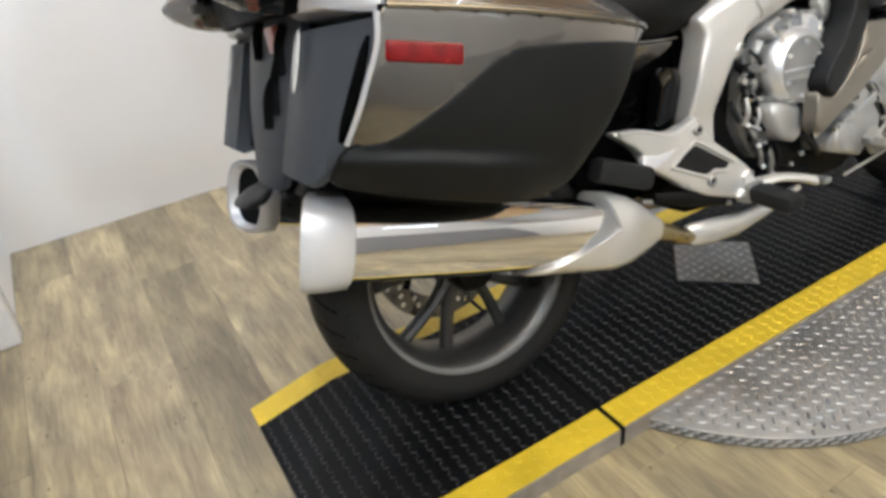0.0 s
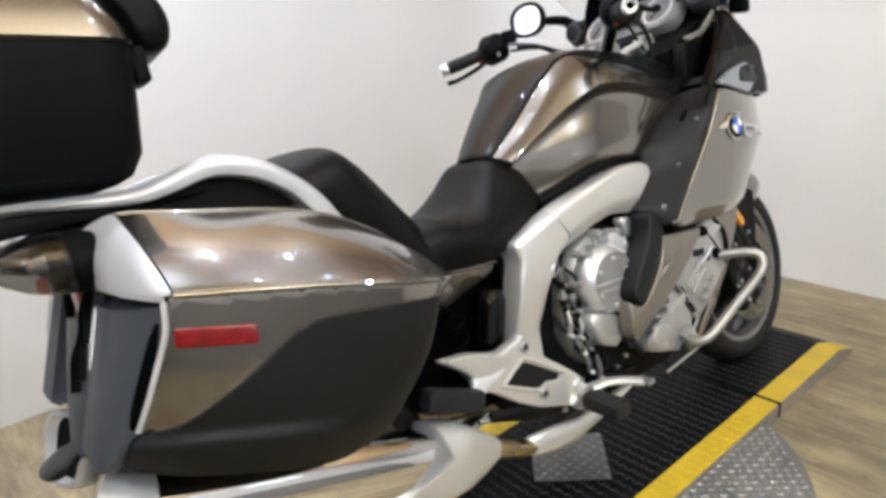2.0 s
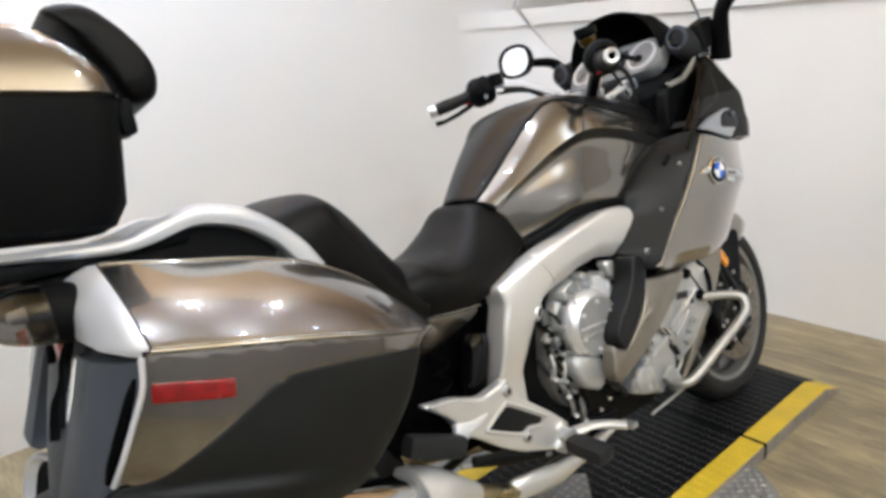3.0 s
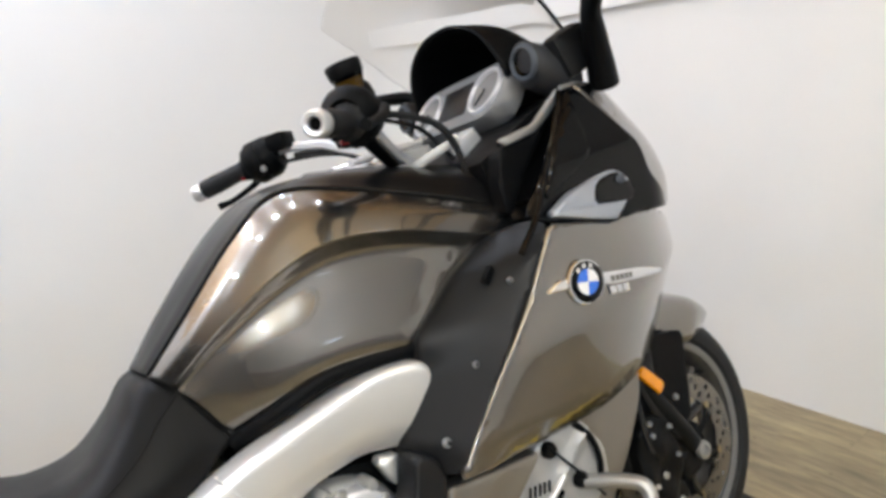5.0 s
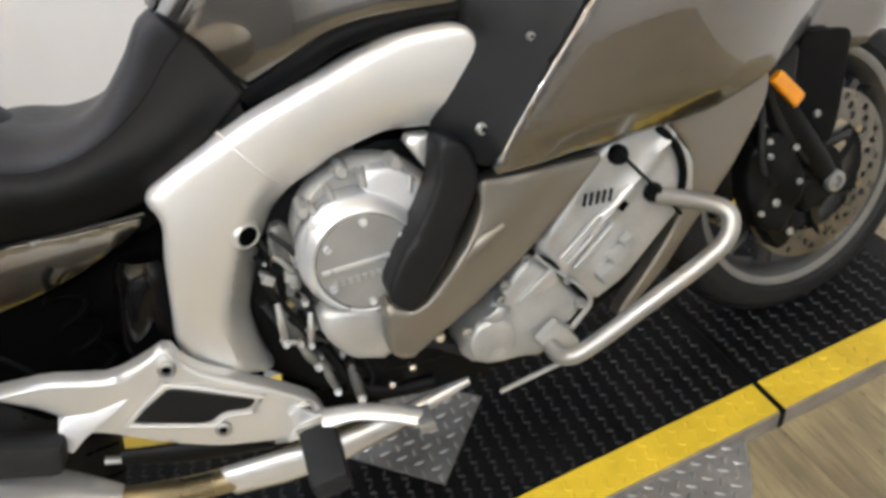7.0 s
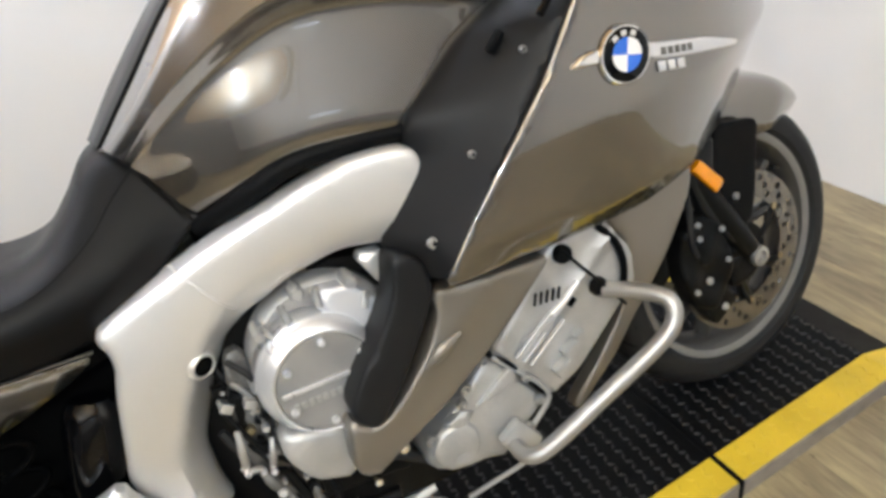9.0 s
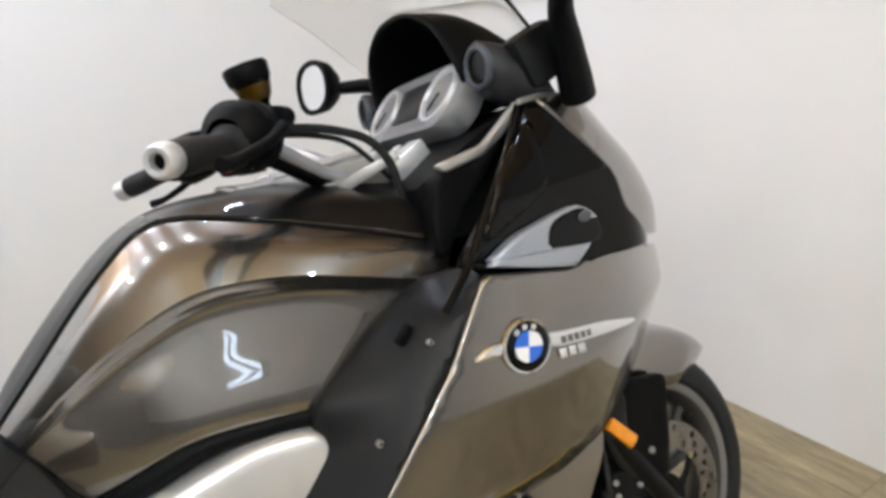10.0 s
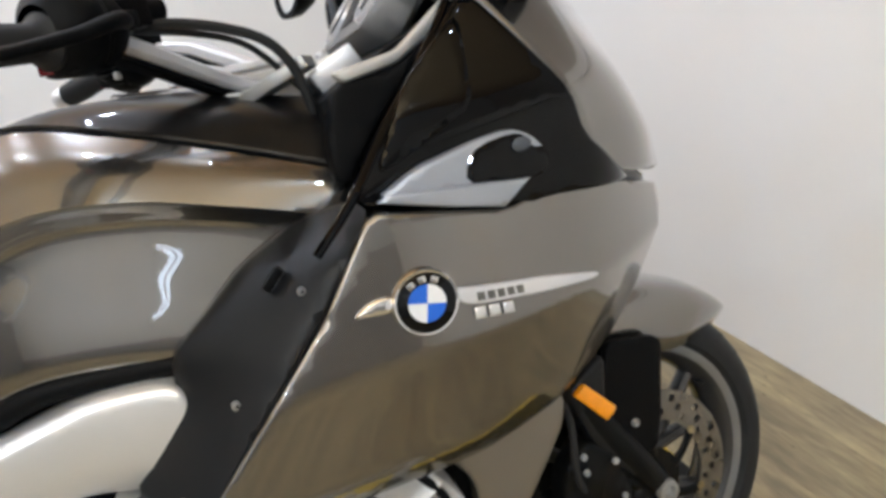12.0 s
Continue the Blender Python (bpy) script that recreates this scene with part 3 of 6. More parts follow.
def brake_disc(parent, r0, r1, y, name="brake_disc", n=144):
    bm = bmesh.new()
    rr = np.linspace(r0, r1, 9)
    vs = {}

    def v(i, j, s):
        key = (i % n, j, s)
        if key not in vs:
            a = 2 * math.pi * i / n
            vs[key] = bm.verts.new((rr[j] * math.cos(a), y + s * 0.0022, rr[j] * math.sin(a)))
        return vs[key]

    for i in range(n):
        for j in range(8):
            hole = (j in (1, 2) and i % 9 in (0, 1)) or (j in (3, 4) and i % 9 in (3, 4)) or (j in (5, 6) and i % 9 in (6, 7))
            if not hole:
                for s in (-1, 1):
                    bm.faces.new((v(i, j, s), v(i + 1, j, s), v(i + 1, j + 1, s), v(i, j + 1, s)))
    d = part(name, bm, STEEL, parent, "drilled steel brake disc")
    part("carrier", lathe([(0.030, y - 0.004), (0.058, y - 0.004), (0.058, y + 0.004), (0.030, y + 0.004)], (0, 0, 0), (0, 1, 0), 40, close=True), DARK_CAST, parent)
    for k in range(6):
        a = 2 * math.pi * k / 6 + 0.2
        c, w = (math.cos(a), math.sin(a)), (math.cos(a + 0.35), math.sin(a + 0.35))
        part("carrier_arm", tube([(0.05 * c[0], y, 0.05 * c[1]), (0.085 * (c[0] + w[0]) / 2, y, 0.085 * (c[1] + w[1]) / 2), ((r0 + 0.006) * w[0], y, (r0 + 0.006) * w[1])], [0.011, 0.008, 0.010], 8, 6, flat=0.5), DARK_CAST, parent)
        part("disc_button", lathe([(0, 0.005), (0.007, 0.005), (0.008, 0.0)], ((r0 + 0.004) * w[0], y, (r0 + 0.004) * w[1]), (0, -1 if y < 0 else 1, 0), 12), BRASSY, parent)
    return d


brake_disc(front_wheel, 0.108, 0.160, -0.080)
brake_disc(front_wheel, 0.108, 0.160, 0.080)
brake_disc(rear_wheel, 0.105, 0.155, 0.070)
part("axle_end", lathe([(0.009, 0), (0.019, 0), (0.021, 0.004), (0.019, 0.012), (0.012, 0.013), (0.010, 0.004), (0, 0.004)], (0, -0.114, 0), (0, -1, 0), 28), BAR_METAL, front_wheel, "bright hollow axle end")
part("axle_nut", lathe([(0, -0.03), (0.05, -0.03), (0.05, 0.0), (0.04, 0.02), (0, 0.02)], (0, -0.085, 0), (0, -1, 0), 28), DARK_CAST, rear_wheel)


# front fork, brake and mudguard
def fork(s):
    bm = tube([(1.43, s * 0.07, 0.60), (1.50, s * 0.095, 0.50), (1.56, s * 0.10, 0.40), (1.605, s * 0.10, 0.325), (1.624, s * 0.095, 0.298)], [0.024, 0.024, 0.026, 0.024, 0.022], 14, 18)
    return bm


both("fork_leg", fork, DARK_CAST, label="black cast fork leg")
caliper = both("brake_caliper", lambda s: turned(box(-0.055, 0.055, -0.028, 0.028, -0.035, 0.035, 0.012), Matrix.Translation((1.505, s * 0.085, 0.262)) @ Matrix.Rotation(radians(62), 4, "Y")), DARK_CAST, label="black brake caliper with small bolts")
for dx, dz in ((-0.012, 0.04), (0.018, -0.03), (0.0, 0.005)):
    part("caliper_bolt", bolt(1.505 + dx, -0.113, 0.262 + dz, 0.008), BAR_METAL, caliper)
for x, z in ((1.475, 0.427), (1.475, 0.400), (1.530, 0.397), (1.536, 0.331), (1.452, 0.300)):
    part("fork_bolt", bolt(x, -0.122, z, 0.0055), CASTING, bike)
both("caliper_body", lambda s: panel([(1.445, 0.42), (1.50, 0.44), (1.545, 0.405), (1.56, 0.34), (1.545, 0.27), (1.50, 0.235), (1.455, 0.26), (1.43, 0.33)], lambda x, z: 0.118 + 0.006 * math.sin(60 * x) * math.sin(55 * z), s, 0.03, 0.012, 0.012, 2), DARK_CAST, label="black brake caliper body")
part("piston_cap", lathe([(0, 0.004), (0.012, 0.004), (0.016, 0.0), (0.016, -0.01)], (1.487, -0.118, 0.355), (0, -1, 0), 18), DARK_CAST, bike)
both("axle_clamp", lambda s: panel([(1.555, 0.305), (1.60, 0.325), (1.645, 0.310), (1.648, 0.270), (1.615, 0.248), (1.560, 0.245)], lambda x, z: 0.108, s, 0.03, 0.012, 0.012, 2), DARK_CAST, label="black cast axle clamp")
for s in (-1, 1):
    part("brake_hose", tube([(1.49, s * 0.105, 0.33), (1.46, s * 0.12, 0.40), (1.47, s * 0.11, 0.50), (1.44, s * 0.08, 0.58)], 0.006, 8, 14), RUBBER, bike)
    part("caliper_bracket", tube([(1.50, s * 0.09, 0.34), (1.53, s * 0.092, 0.35), (1.60, s * 0.094, 0.31)], [0.014, 0.012, 0.016], 10, 10), DARK_CAST, bike)
both("fork_guard", lambda s: panel([(1.560, 0.585), (1.664, 0.560), (1.640, 0.43), (1.622, 0.372), (1.585, 0.376), (1.528, 0.482)], lambda x, z: 0.112, s, 0.012, 0.004), BLACK, label="black plastic fork guard")
both("fork_cover", lambda s: panel([(1.472, 0.535), (1.55, 0.575), (1.535, 0.49), (1.578, 0.385), (1.60, 0.33), (1.565, 0.345), (1.50, 0.44)], lambda x, z: 0.118, s, 0.02, 0.007), CHARCOAL)
part("guard_screw", bolt(1.585, -0.112, 0.437, 0.007), BAR_METAL, bike)
both("side_reflector", lambda s: panel([(1.478, 0.531), (1.499, 0.543), (1.548, 0.486), (1.527, 0.469)], lambda x, z: 0.130, s, 0.008, 0.003, 0.008, soft=1, cut=0.003), ORANGE, label="orange side reflector")
bm = bmesh.new()
rows = []
for i in range(22):
    deg = 39.2 + 72.8 * (i / 21) ** 1.2
    a = radians(deg)
    top = 0.340
    low = min(max(0.226, 0.212 / math.sin(a)), top - 0.003)
    wide = min(1, 0.10 + 0.90 * math.sqrt((deg - 39.2) / 22))
    cs = [(low, -0.079 * wide), (low + (top - low) * 0.5, -0.080 * wide), (top - min(0.03, (top - low) * 0.3), -0.077 * wide), (top - min(0.01, (top - low) * 0.1), -0.062 * wide), (top, -0.03 * wide), (top + 0.002, 0.0)]
    cs = curve([(r, y, 0) for r, y in cs], 12)
    cs = [(p.x, p.y) for p in cs] + [(p.x, -p.y) for p in reversed(cs[:-1])]
    rows.append([(1.620 + r * math.cos(a), y, 0.300 + r * math.sin(a)) for r, y in cs])
grid(bm, rows)
part("front_mudguard", bm, PAINT, bike, "bronze-grey painted front mudguard", solid=0.004)
# the front end is turned a little to the left
STEER = Matrix.Translation((1.56, 0, 0)) @ Matrix.Rotation(radians(4), 4, "Z") @ Matrix.Translation((-1.56, 0, 0))
for ob in list(bike.children):
    if ob.name.split(".")[0] in ("front_wheel", "fork_leg", "brake_caliper", "fork_bolt", "caliper_body", "piston_cap", "axle_clamp", "brake_hose", "caliper_bracket", "fork_guard", "fork_cover", "guard_screw", "side_reflector", "front_mudguard"):
        ob.matrix_basis = STEER @ ob.matrix_basis



# side fairing
def fair(x, z):
    return 0.33 - 0.85 * max(0, x - 1.2) ** 2 - 0.9 * max(0, 0.75 - z) * max(0, x - 0.95)


FAIR = [(1.210, 0.914), (1.30, 0.892), (1.367, 0.875), (1.427, 0.882), (1.50, 0.872), (1.60, 0.842), (1.700, 0.808), (1.684, 0.772), (1.648, 0.69), (1.60, 0.635), (1.52, 0.603), (1.42, 0.583), (1.29, 0.571), (1.19, 0.583), (1.10, 0.594), (1.02, 0.606), (0.944, 0.623), (0.99, 0.676), (1.04, 0.723), (1.137, 0.818)]


def lower_edge(x):
    return float(np.interp(x, [0.944, 1.02, 1.10, 1.19, 1.29, 1.42, 1.52, 1.6], [0.623, 0.606, 0.594, 0.583, 0.571, 0.583, 0.603, 0.635]))


def fair_skin(x, z):
    d = max(0, 0.042 - (z - lower_edge(x))) / 0.042
    return fair(x, z) - 0.022 * d * min(1, max(0, (x - 0.96) / 0.1)) * min(1, max(0, (1.42 - x) / 0.15))


fairing = both("side_fairing", lambda s: panel(FAIR, fair_skin, s, 0.012, 0.006, 0.013, 1), PAINT, label="glossy bronze-grey side fairing panel")


def inner_width(x, z):
    xl = float(np.interp(z, [0.62, 0.67, 0.757, 0.806, 0.879, 0.915], [0.93, 0.905, 0.976, 0.985, 1.079, 1.16]))
    xr = 0.944 + (z - 0.624) * 0.921
    return 0.238 + 0.088 * min(1, max(0, (x - xl) / max(0.02, xr - xl)))


INNER = [(0.948, 0.622), (1.046, 0.727), (1.140, 0.822), (1.212, 0.912), (1.205, 0.926), (1.15, 0.912), (1.079, 0.880), (0.983, 0.806), (0.976, 0.757), (0.906, 0.672), (0.922, 0.648)]
inner = both("inner_panel", lambda s: panel(INNER, inner_width, s, 0.02, 0.005, 0.013, 1), CHARCOAL, label="matt black plastic inner fairing panel")
for x, z, r in ((1.035, 0.755, 0.005), (0.956, 0.669, 0.0075), (1.128, 0.852, 0.0045)):
    part("panel_screw", bolt(x, -inner_width(x, z) + 0.002, z, r), BAR_METAL, inner)
part("panel_clip", turned(box(-0.014, 0.014, -0.006, 0.004, -0.005, 0.005, 0.002), Matrix.Translation((1.105, -0.285, 0.868)) @ Matrix.Rotation(radians(-42), 4, "Y")), BLACK, inner)


def soft(x, xs, ys):
    """A smooth line through the given stations, with no overshoot."""
    if x <= xs[0] or x >= xs[-1]:
        return ys[0] if x <= xs[0] else ys[-1]
    d = [(b - a) / (q - p) for a, b, p, q in zip(ys, ys[1:], xs, xs[1:])]
    d = [d[0]] + [0.0 if u * v <= 0 else 2 * u * v / (u + v) for u, v in zip(d, d[1:])] + [d[-1]]
    k = max(i for i in range(len(xs) - 1) if xs[i] <= x)
    h = xs[k + 1] - xs[k]
    t = (x - xs[k]) / h
    return ys[k] * (1 + 2 * t) * (1 - t) ** 2 + h * d[k] * t * (1 - t) ** 2 + ys[k + 1] * t * t * (3 - 2 * t) + h * d[k + 1] * t * t * (t - 1)


def smooth_step(t):
    t = min(1, max(0, t))
    return t * t * (3 - 2 * t)


# lower side: shin deflector, silver panel, main frame
both("shin_deflector", lambda s: panel([(0.904, 0.672), (0.932, 0.662), (0.944, 0.630), (0.934, 0.596), (0.885, 0.534), (0.846, 0.494), (0.818, 0.468), (0.800, 0.478), (0.788, 0.504), (0.818, 0.546), (0.858, 0.582), (0.890, 0.625)], lambda x, z: 0.296 + 0.05 * (0.56 - z), s, 0.05, 0.007), CHARCOAL, label="dark plastic shin deflector")


def silver_width(x, z):
    ridge = 0.62 * (x - 0.79) + 0.415
    return 0.285 + 0.005 * max(0, 1 - abs(z - ridge - 0.03) / 0.04) - 0.05 * max(0, x - 1.0)


both("lower_side_panel", lambda s: panel([(0.937, 0.604), (1.03, 0.592), (1.118, 0.576), (1.05, 0.528), (0.988, 0.488), (0.915, 0.446), (0.828, 0.409), (0.789, 0.391), (0.768, 0.417), (0.784, 0.490), (0.800, 0.474), (0.826, 0.464), (0.866, 0.492), (0.911, 0.533), (0.938, 0.575)], silver_width, s, 0.03, 0.006, 0.012, 1), BROWN, label="warm grey lower side panel")
FRAME = [(0.552, 0.691), (0.566, 0.655), (0.548, 0.611), (0.529, 0.548), (0.508, 0.483), (0.518, 0.451), (0.565, 0.411), (0.614, 0.372), (0.606, 0.414), (0.611, 0.480), (0.645, 0.545), (0.694, 0.618), (0.732, 0.648), (0.792, 0.672), (0.860, 0.682), (0.928, 0.666), (0.960, 0.690), (0.979, 0.712), (0.991, 0.740), (0.990, 0.768), (0.975, 0.782), (0.948, 0.787), (0.898, 0.789), (0.826, 0.773), (0.707, 0.743)]


ARCH = [Vector(FRAME[k]) for k in range(7, 16)]


def arch_gap(x, z):
    """How far a place on the frame lies from the arch over the engine."""
    p, best = Vector((x, z)), 1.0
    for a, b in zip(ARCH, ARCH[1:]):
        t = min(1, max(0, (p - a).dot(b - a) / (b - a).length_squared))
        best = min(best, (a + (b - a) * t - p).length)
    return best


def frame_width(x, z):
    base = 0.200 + 0.11 * (x - 0.65)
    mid = soft(x, (0.5, 0.55, 0.6, 0.66, 0.75, 0.85, 1.0), (0.6, 0.6, 0.63, 0.69, 0.725, 0.74, 0.74))
    chamfer = 1.2 if x < 0.69 else 1.2 - 0.95 * min(1, (x - 0.69) / 0.06)
    return base + 0.014 * math.cos(min(1.57, abs(z - mid) * 13)) - chamfer * max(0, 0.034 - arch_gap(x, z))


chassis = both("main_frame", lambda s: panel(FRAME, frame_width, s, 0.05, 0.011, 0.009, 2), SILVER, label="satin silver cast main frame")
sx, sz = 0.652, 0.606
socket = (sx, -frame_width(sx, sz) - 0.001, sz)
# No hole is cut: a black disc stands for the shade inside.
part("frame_socket", lathe([(0.0, 0.0030), (0.0125, 0.0032), (0.0138, 0.0036)], socket, (0.52, -1, -0.30), 28), SHADE_BLACK, chassis, "round hole in the frame, drawn as a near-black disc")
part("socket_rim", lathe([(0.0132, 0.0028), (0.0140, 0.0044), (0.0158, 0.0046), (0.0185, 0.0025), (0.0195, -0.002), (0.0200, -0.012)], socket, (0.52, -1, -0.30), 28), SILVER, chassis)
part("frame_joint", tube([(x, -frame_width(x, z) + d, z) for x, z, d in ((0.667, 0.740, 0.014), (0.676, 0.724, 0.003), (0.690, 0.699, -0.001), (0.707, 0.671, -0.001), (0.722, 0.650, 0.006))], 0.0022, 8, 14), SILVER, chassis)
both("tank_gap_trim", lambda s: tube([(0.715, s * 0.135, 0.752), (0.78, s * 0.175, 0.778), (0.84, s * 0.195, 0.799), (0.90, s * 0.205, 0.802), (0.97, s * 0.212, 0.795), (1.0, s * 0.215, 0.79)], 0.014, 10, 22), BLACK)

# tank
TANK = [
    [(0.632, 0, 0.885), (0.700, 0, 0.956), (0.80, 0, 1.044), (0.880, 0, 1.085), (0.991, 0, 1.090), (1.168, 0, 1.072), (1.31, 0, 1.035)],
    [(0.638, -0.05, 0.882), (0.704, -0.07, 0.948), (0.80, -0.09, 1.036), (0.880, -0.10, 1.079), (0.991, -0.11, 1.080), (1.168, -0.14, 1.035), (1.29, -0.16, 0.99)],
    [(0.644, -0.075, 0.874), (0.707, -0.102, 0.935), (0.801, -0.128, 1.024), (0.880, -0.149, 1.071), (0.985, -0.168, 1.046), (1.10, -0.188, 1.002), (1.232, -0.210, 0.946)],
    [(0.654, -0.098, 0.866), (0.717, -0.137, 0.924), (0.806, -0.170, 1.000), (0.887, -0.194, 1.037), (0.988, -0.208, 1.018), (1.103, -0.217, 0.978), (1.225, -0.222, 0.930)],
    [(0.664, -0.115, 0.856), (0.726, -0.160, 0.908), (0.810, -0.200, 0.958), (0.895, -0.226, 0.986), (0.993, -0.234, 0.976), (1.095, -0.235, 0.944), (1.205, -0.228, 0.904)],
]
under = [[(x + 0.004, y + k * d, z - k * h) for k, (x, y, z) in zip((0.35, 0.7, 0.95, 1.0, 1.0, 0.9, 0.7), TANK[4])] for d, h in ((0.0125, 0.016), (0.0205, 0.034))]
TANK += under + [
    [(0.684, -0.119, 0.824), (0.752, -0.163, 0.856), (0.827, -0.1965, 0.880), (0.90, -0.2100, 0.892), (0.985, -0.2165, 0.880), (1.04, -0.2175, 0.862), (1.11, -0.2165, 0.846)],
    [(0.712, -0.127, 0.762), (0.775, -0.172, 0.786), (0.84, -0.202, 0.810), (0.892, -0.2135, 0.812), (0.94, -0.218, 0.804), (0.97, -0.219, 0.795), (1.0, -0.219, 0.788)],
    [(0.714, -0.10, 0.750), (0.775, -0.13, 0.775), (0.84, -0.15, 0.80), (0.892, -0.16, 0.80), (0.94, -0.16, 0.79), (0.97, -0.16, 0.78), (1.0, -0.16, 0.775)],
]


DROP = (0, 0.010, 0.036, 0.048, 0.048, 0.046, 0.044, 0.035, 0.02, 0.02)


def far_line(k):
    """Line k of the tank for its left side, whose shoulder is lower at the rear."""
    return [(x, y, z - DROP[k] * (1 - smooth_step((x - 0.80) / 0.12))) for x, y, z in TANK[k]]


def eased(bm, times, hold=()):
    """Evens out a skin's small waves; its rim and the columns in hold stay."""
    bm.verts.ensure_lookup_table()
    free = [v for v in bm.verts if not v.is_boundary and v.index not in hold]
    for _ in range(times):
        move = [(v, sum((e.other_vert(v).co for e in v.link_edges), Vector()) / len(v.link_edges)) for v in free]
        for v, c in move:
            v.co = v.co.lerp(c, 0.5)
    return bm


def tank_flank(s):
    nu = 60
    bm = rails([far_line(k) for k in range(2, len(TANK))] if s > 0 else TANK[2:], nu, 64, -s, sharp=(2,))
    bm.verts.index_update()
    wide = len(bm.verts) // nu
    crease = 2 * max(3, (64 * 2) // 7 - 0) // 2 - 1
    return eased(bm, 14, {i * wide + crease for i in range(nu)})


both("fuel_tank_side", tank_flank, PAINT, label="glossy bronze fuel tank flank with a sculpted crease", solid=0.004, smooth=60)
part("tank_cover", rails([[(x, -y, z + 0.003) for x, y, z in far_line(2)], [(x, -y, z) for x, y, z in far_line(1)], TANK[0], TANK[1], [(x, y, z + 0.003) for x, y, z in TANK[2]]], 44, 40, 1), COVER, bike, "dark grey tank top cover", solid=0.006, smooth=60)
part("tank_centre", rails([[(x, y * 0.72, z + 0.006) for x, y, z in [TANK[1][i] for i in (4, 5, 6)]]] + [[(x, 0, z + 0.0065) for x, y, z in [TANK[0][i] for i in (4, 5, 6)]]] + [[(x, -y * 0.72, z + 0.006) for x, y, z in [TANK[1][i] for i in (4, 5, 6)]]], 18, 18), PAINT, bike, "glossy bronze tank centre section", solid=0.006, smooth=60)
part("tank_core", loft([[(x, y * k, z) for y, z in ((-0.16, zl), (0.16, zl), (0.15, zh), (-0.15, zh))] for x, k, zl, zh in ((0.70, 0.6, 0.72, 0.82), (0.80, 0.9, 0.72, 0.92), (1.0, 1.15, 0.70, 0.93), (1.2, 1.2, 0.80, 0.90))]), BLACK, bike)

# seats
SEAT = [
    [(0.34, 0, 0.800), (0.40, 0, 0.794), (0.46, 0, 0.776), (0.525, 0, 0.784), (0.58, 0, 0.828), (0.618, 0, 0.868), (0.648, 0, 0.876)],
    [(0.34, -0.09, 0.795), (0.40, -0.10, 0.791), (0.46, -0.105, 0.773), (0.525, -0.105, 0.780), (0.585, -0.095, 0.822), (0.622, -0.08, 0.862), (0.654, -0.065, 0.873)],
    [(0.34, -0.145, 0.765), (0.40, -0.16, 0.765), (0.46, -0.165, 0.750), (0.525, -0.16, 0.755), (0.59, -0.142, 0.784), (0.635, -0.122, 0.820), (0.672, -0.105, 0.845)],
    [(0.33, -0.16, 0.735), (0.40, -0.172, 0.722), (0.47, -0.178, 0.715), (0.54, -0.172, 0.722), (0.61, -0.16, 0.745), (0.655, -0.142, 0.775), (0.695, -0.125, 0.80)],
    [(0.31, -0.145, 0.690), (0.40, -0.155, 0.680), (0.48, -0.162, 0.674), (0.56, -0.16, 0.682), (0.62, -0.155, 0.710), (0.67, -0.148, 0.735), (0.713, -0.138, 0.760)],
]
part("rider_seat", rails([[(x, -y, z) for x, y, z in r] for r in reversed(SEAT[1:])] + SEAT, 40, 48), LEATHER, bike, "black leather rider seat", solid=0.01, smooth=70)
part("seat_front", loft([[(0.648 + 0.004 * k, 0.004, 0.885)] * 1 + [(p[0] + d, p[1], p[2]) for p in (SEAT[1][-1], SEAT[2][-1], SEAT[3][-1], SEAT[4][-1])] + [(p[0] + d, -p[1], p[2]) for p in (SEAT[4][-1], SEAT[3][-1], SEAT[2][-1], SEAT[1][-1])] for k, d in ((0, 0.0), (1, 0.012))]), LEATHER, bike, smooth=60)
part("seat_seam", tube([(x, y - 0.003, z + 0.002) for x, y, z in SEAT[2]], 0.0022, 6, 30), BLACK, bike)
PILLION = [
    [(0.06, 0, 0.930), (0.12, 0, 0.975), (0.195, 0, 0.988), (0.262, 0, 0.958), (0.32, 0, 0.905), (0.372, 0, 0.840), (0.425, 0, 0.768)],
    [(0.06, -0.10, 0.925), (0.12, -0.12, 0.968), (0.195, -0.13, 0.980), (0.255, -0.125, 0.938), (0.305, -0.12, 0.875), (0.354, -0.115, 0.808), (0.405, -0.11, 0.745)],
    [(0.06, -0.15, 0.90), (0.12, -0.17, 0.935), (0.195, -0.18, 0.945), (0.245, -0.172, 0.895), (0.29, -0.165, 0.832), (0.335, -0.16, 0.77), (0.38, -0.155, 0.725)],
    [(0.06, -0.165, 0.86), (0.12, -0.18, 0.88), (0.19, -0.185, 0.87), (0.24, -0.182, 0.84), (0.29, -0.178, 0.79), (0.34, -0.172, 0.735), (0.385, -0.168, 0.70)],
    [(0.06, -0.155, 0.82), (0.12, -0.165, 0.82), (0.18, -0.17, 0.81), (0.22, -0.168, 0.78), (0.27, -0.165, 0.735), (0.32, -0.16, 0.695), (0.37, -0.158, 0.672)],
]
part("pillion_seat", rails([[(x, -y, z) for x, y, z in r] for r in reversed(PILLION[1:])] + PILLION, 36, 44), LEATHER, bike, "black leather pillion seat", solid=0.01, smooth=70)
part("seat_welt", tube([(0.696, 0.125, 0.796), (0.668, 0.103, 0.842), (0.652, 0.064, 0.870), (0.645, 0.0, 0.876), (0.652, -0.064, 0.870), (0.668, -0.103, 0.842), (0.696, -0.125, 0.796), (0.709, -0.137, 0.762)], 0.006, 10, 48), LEATHER, bike, "rolled leather edge")
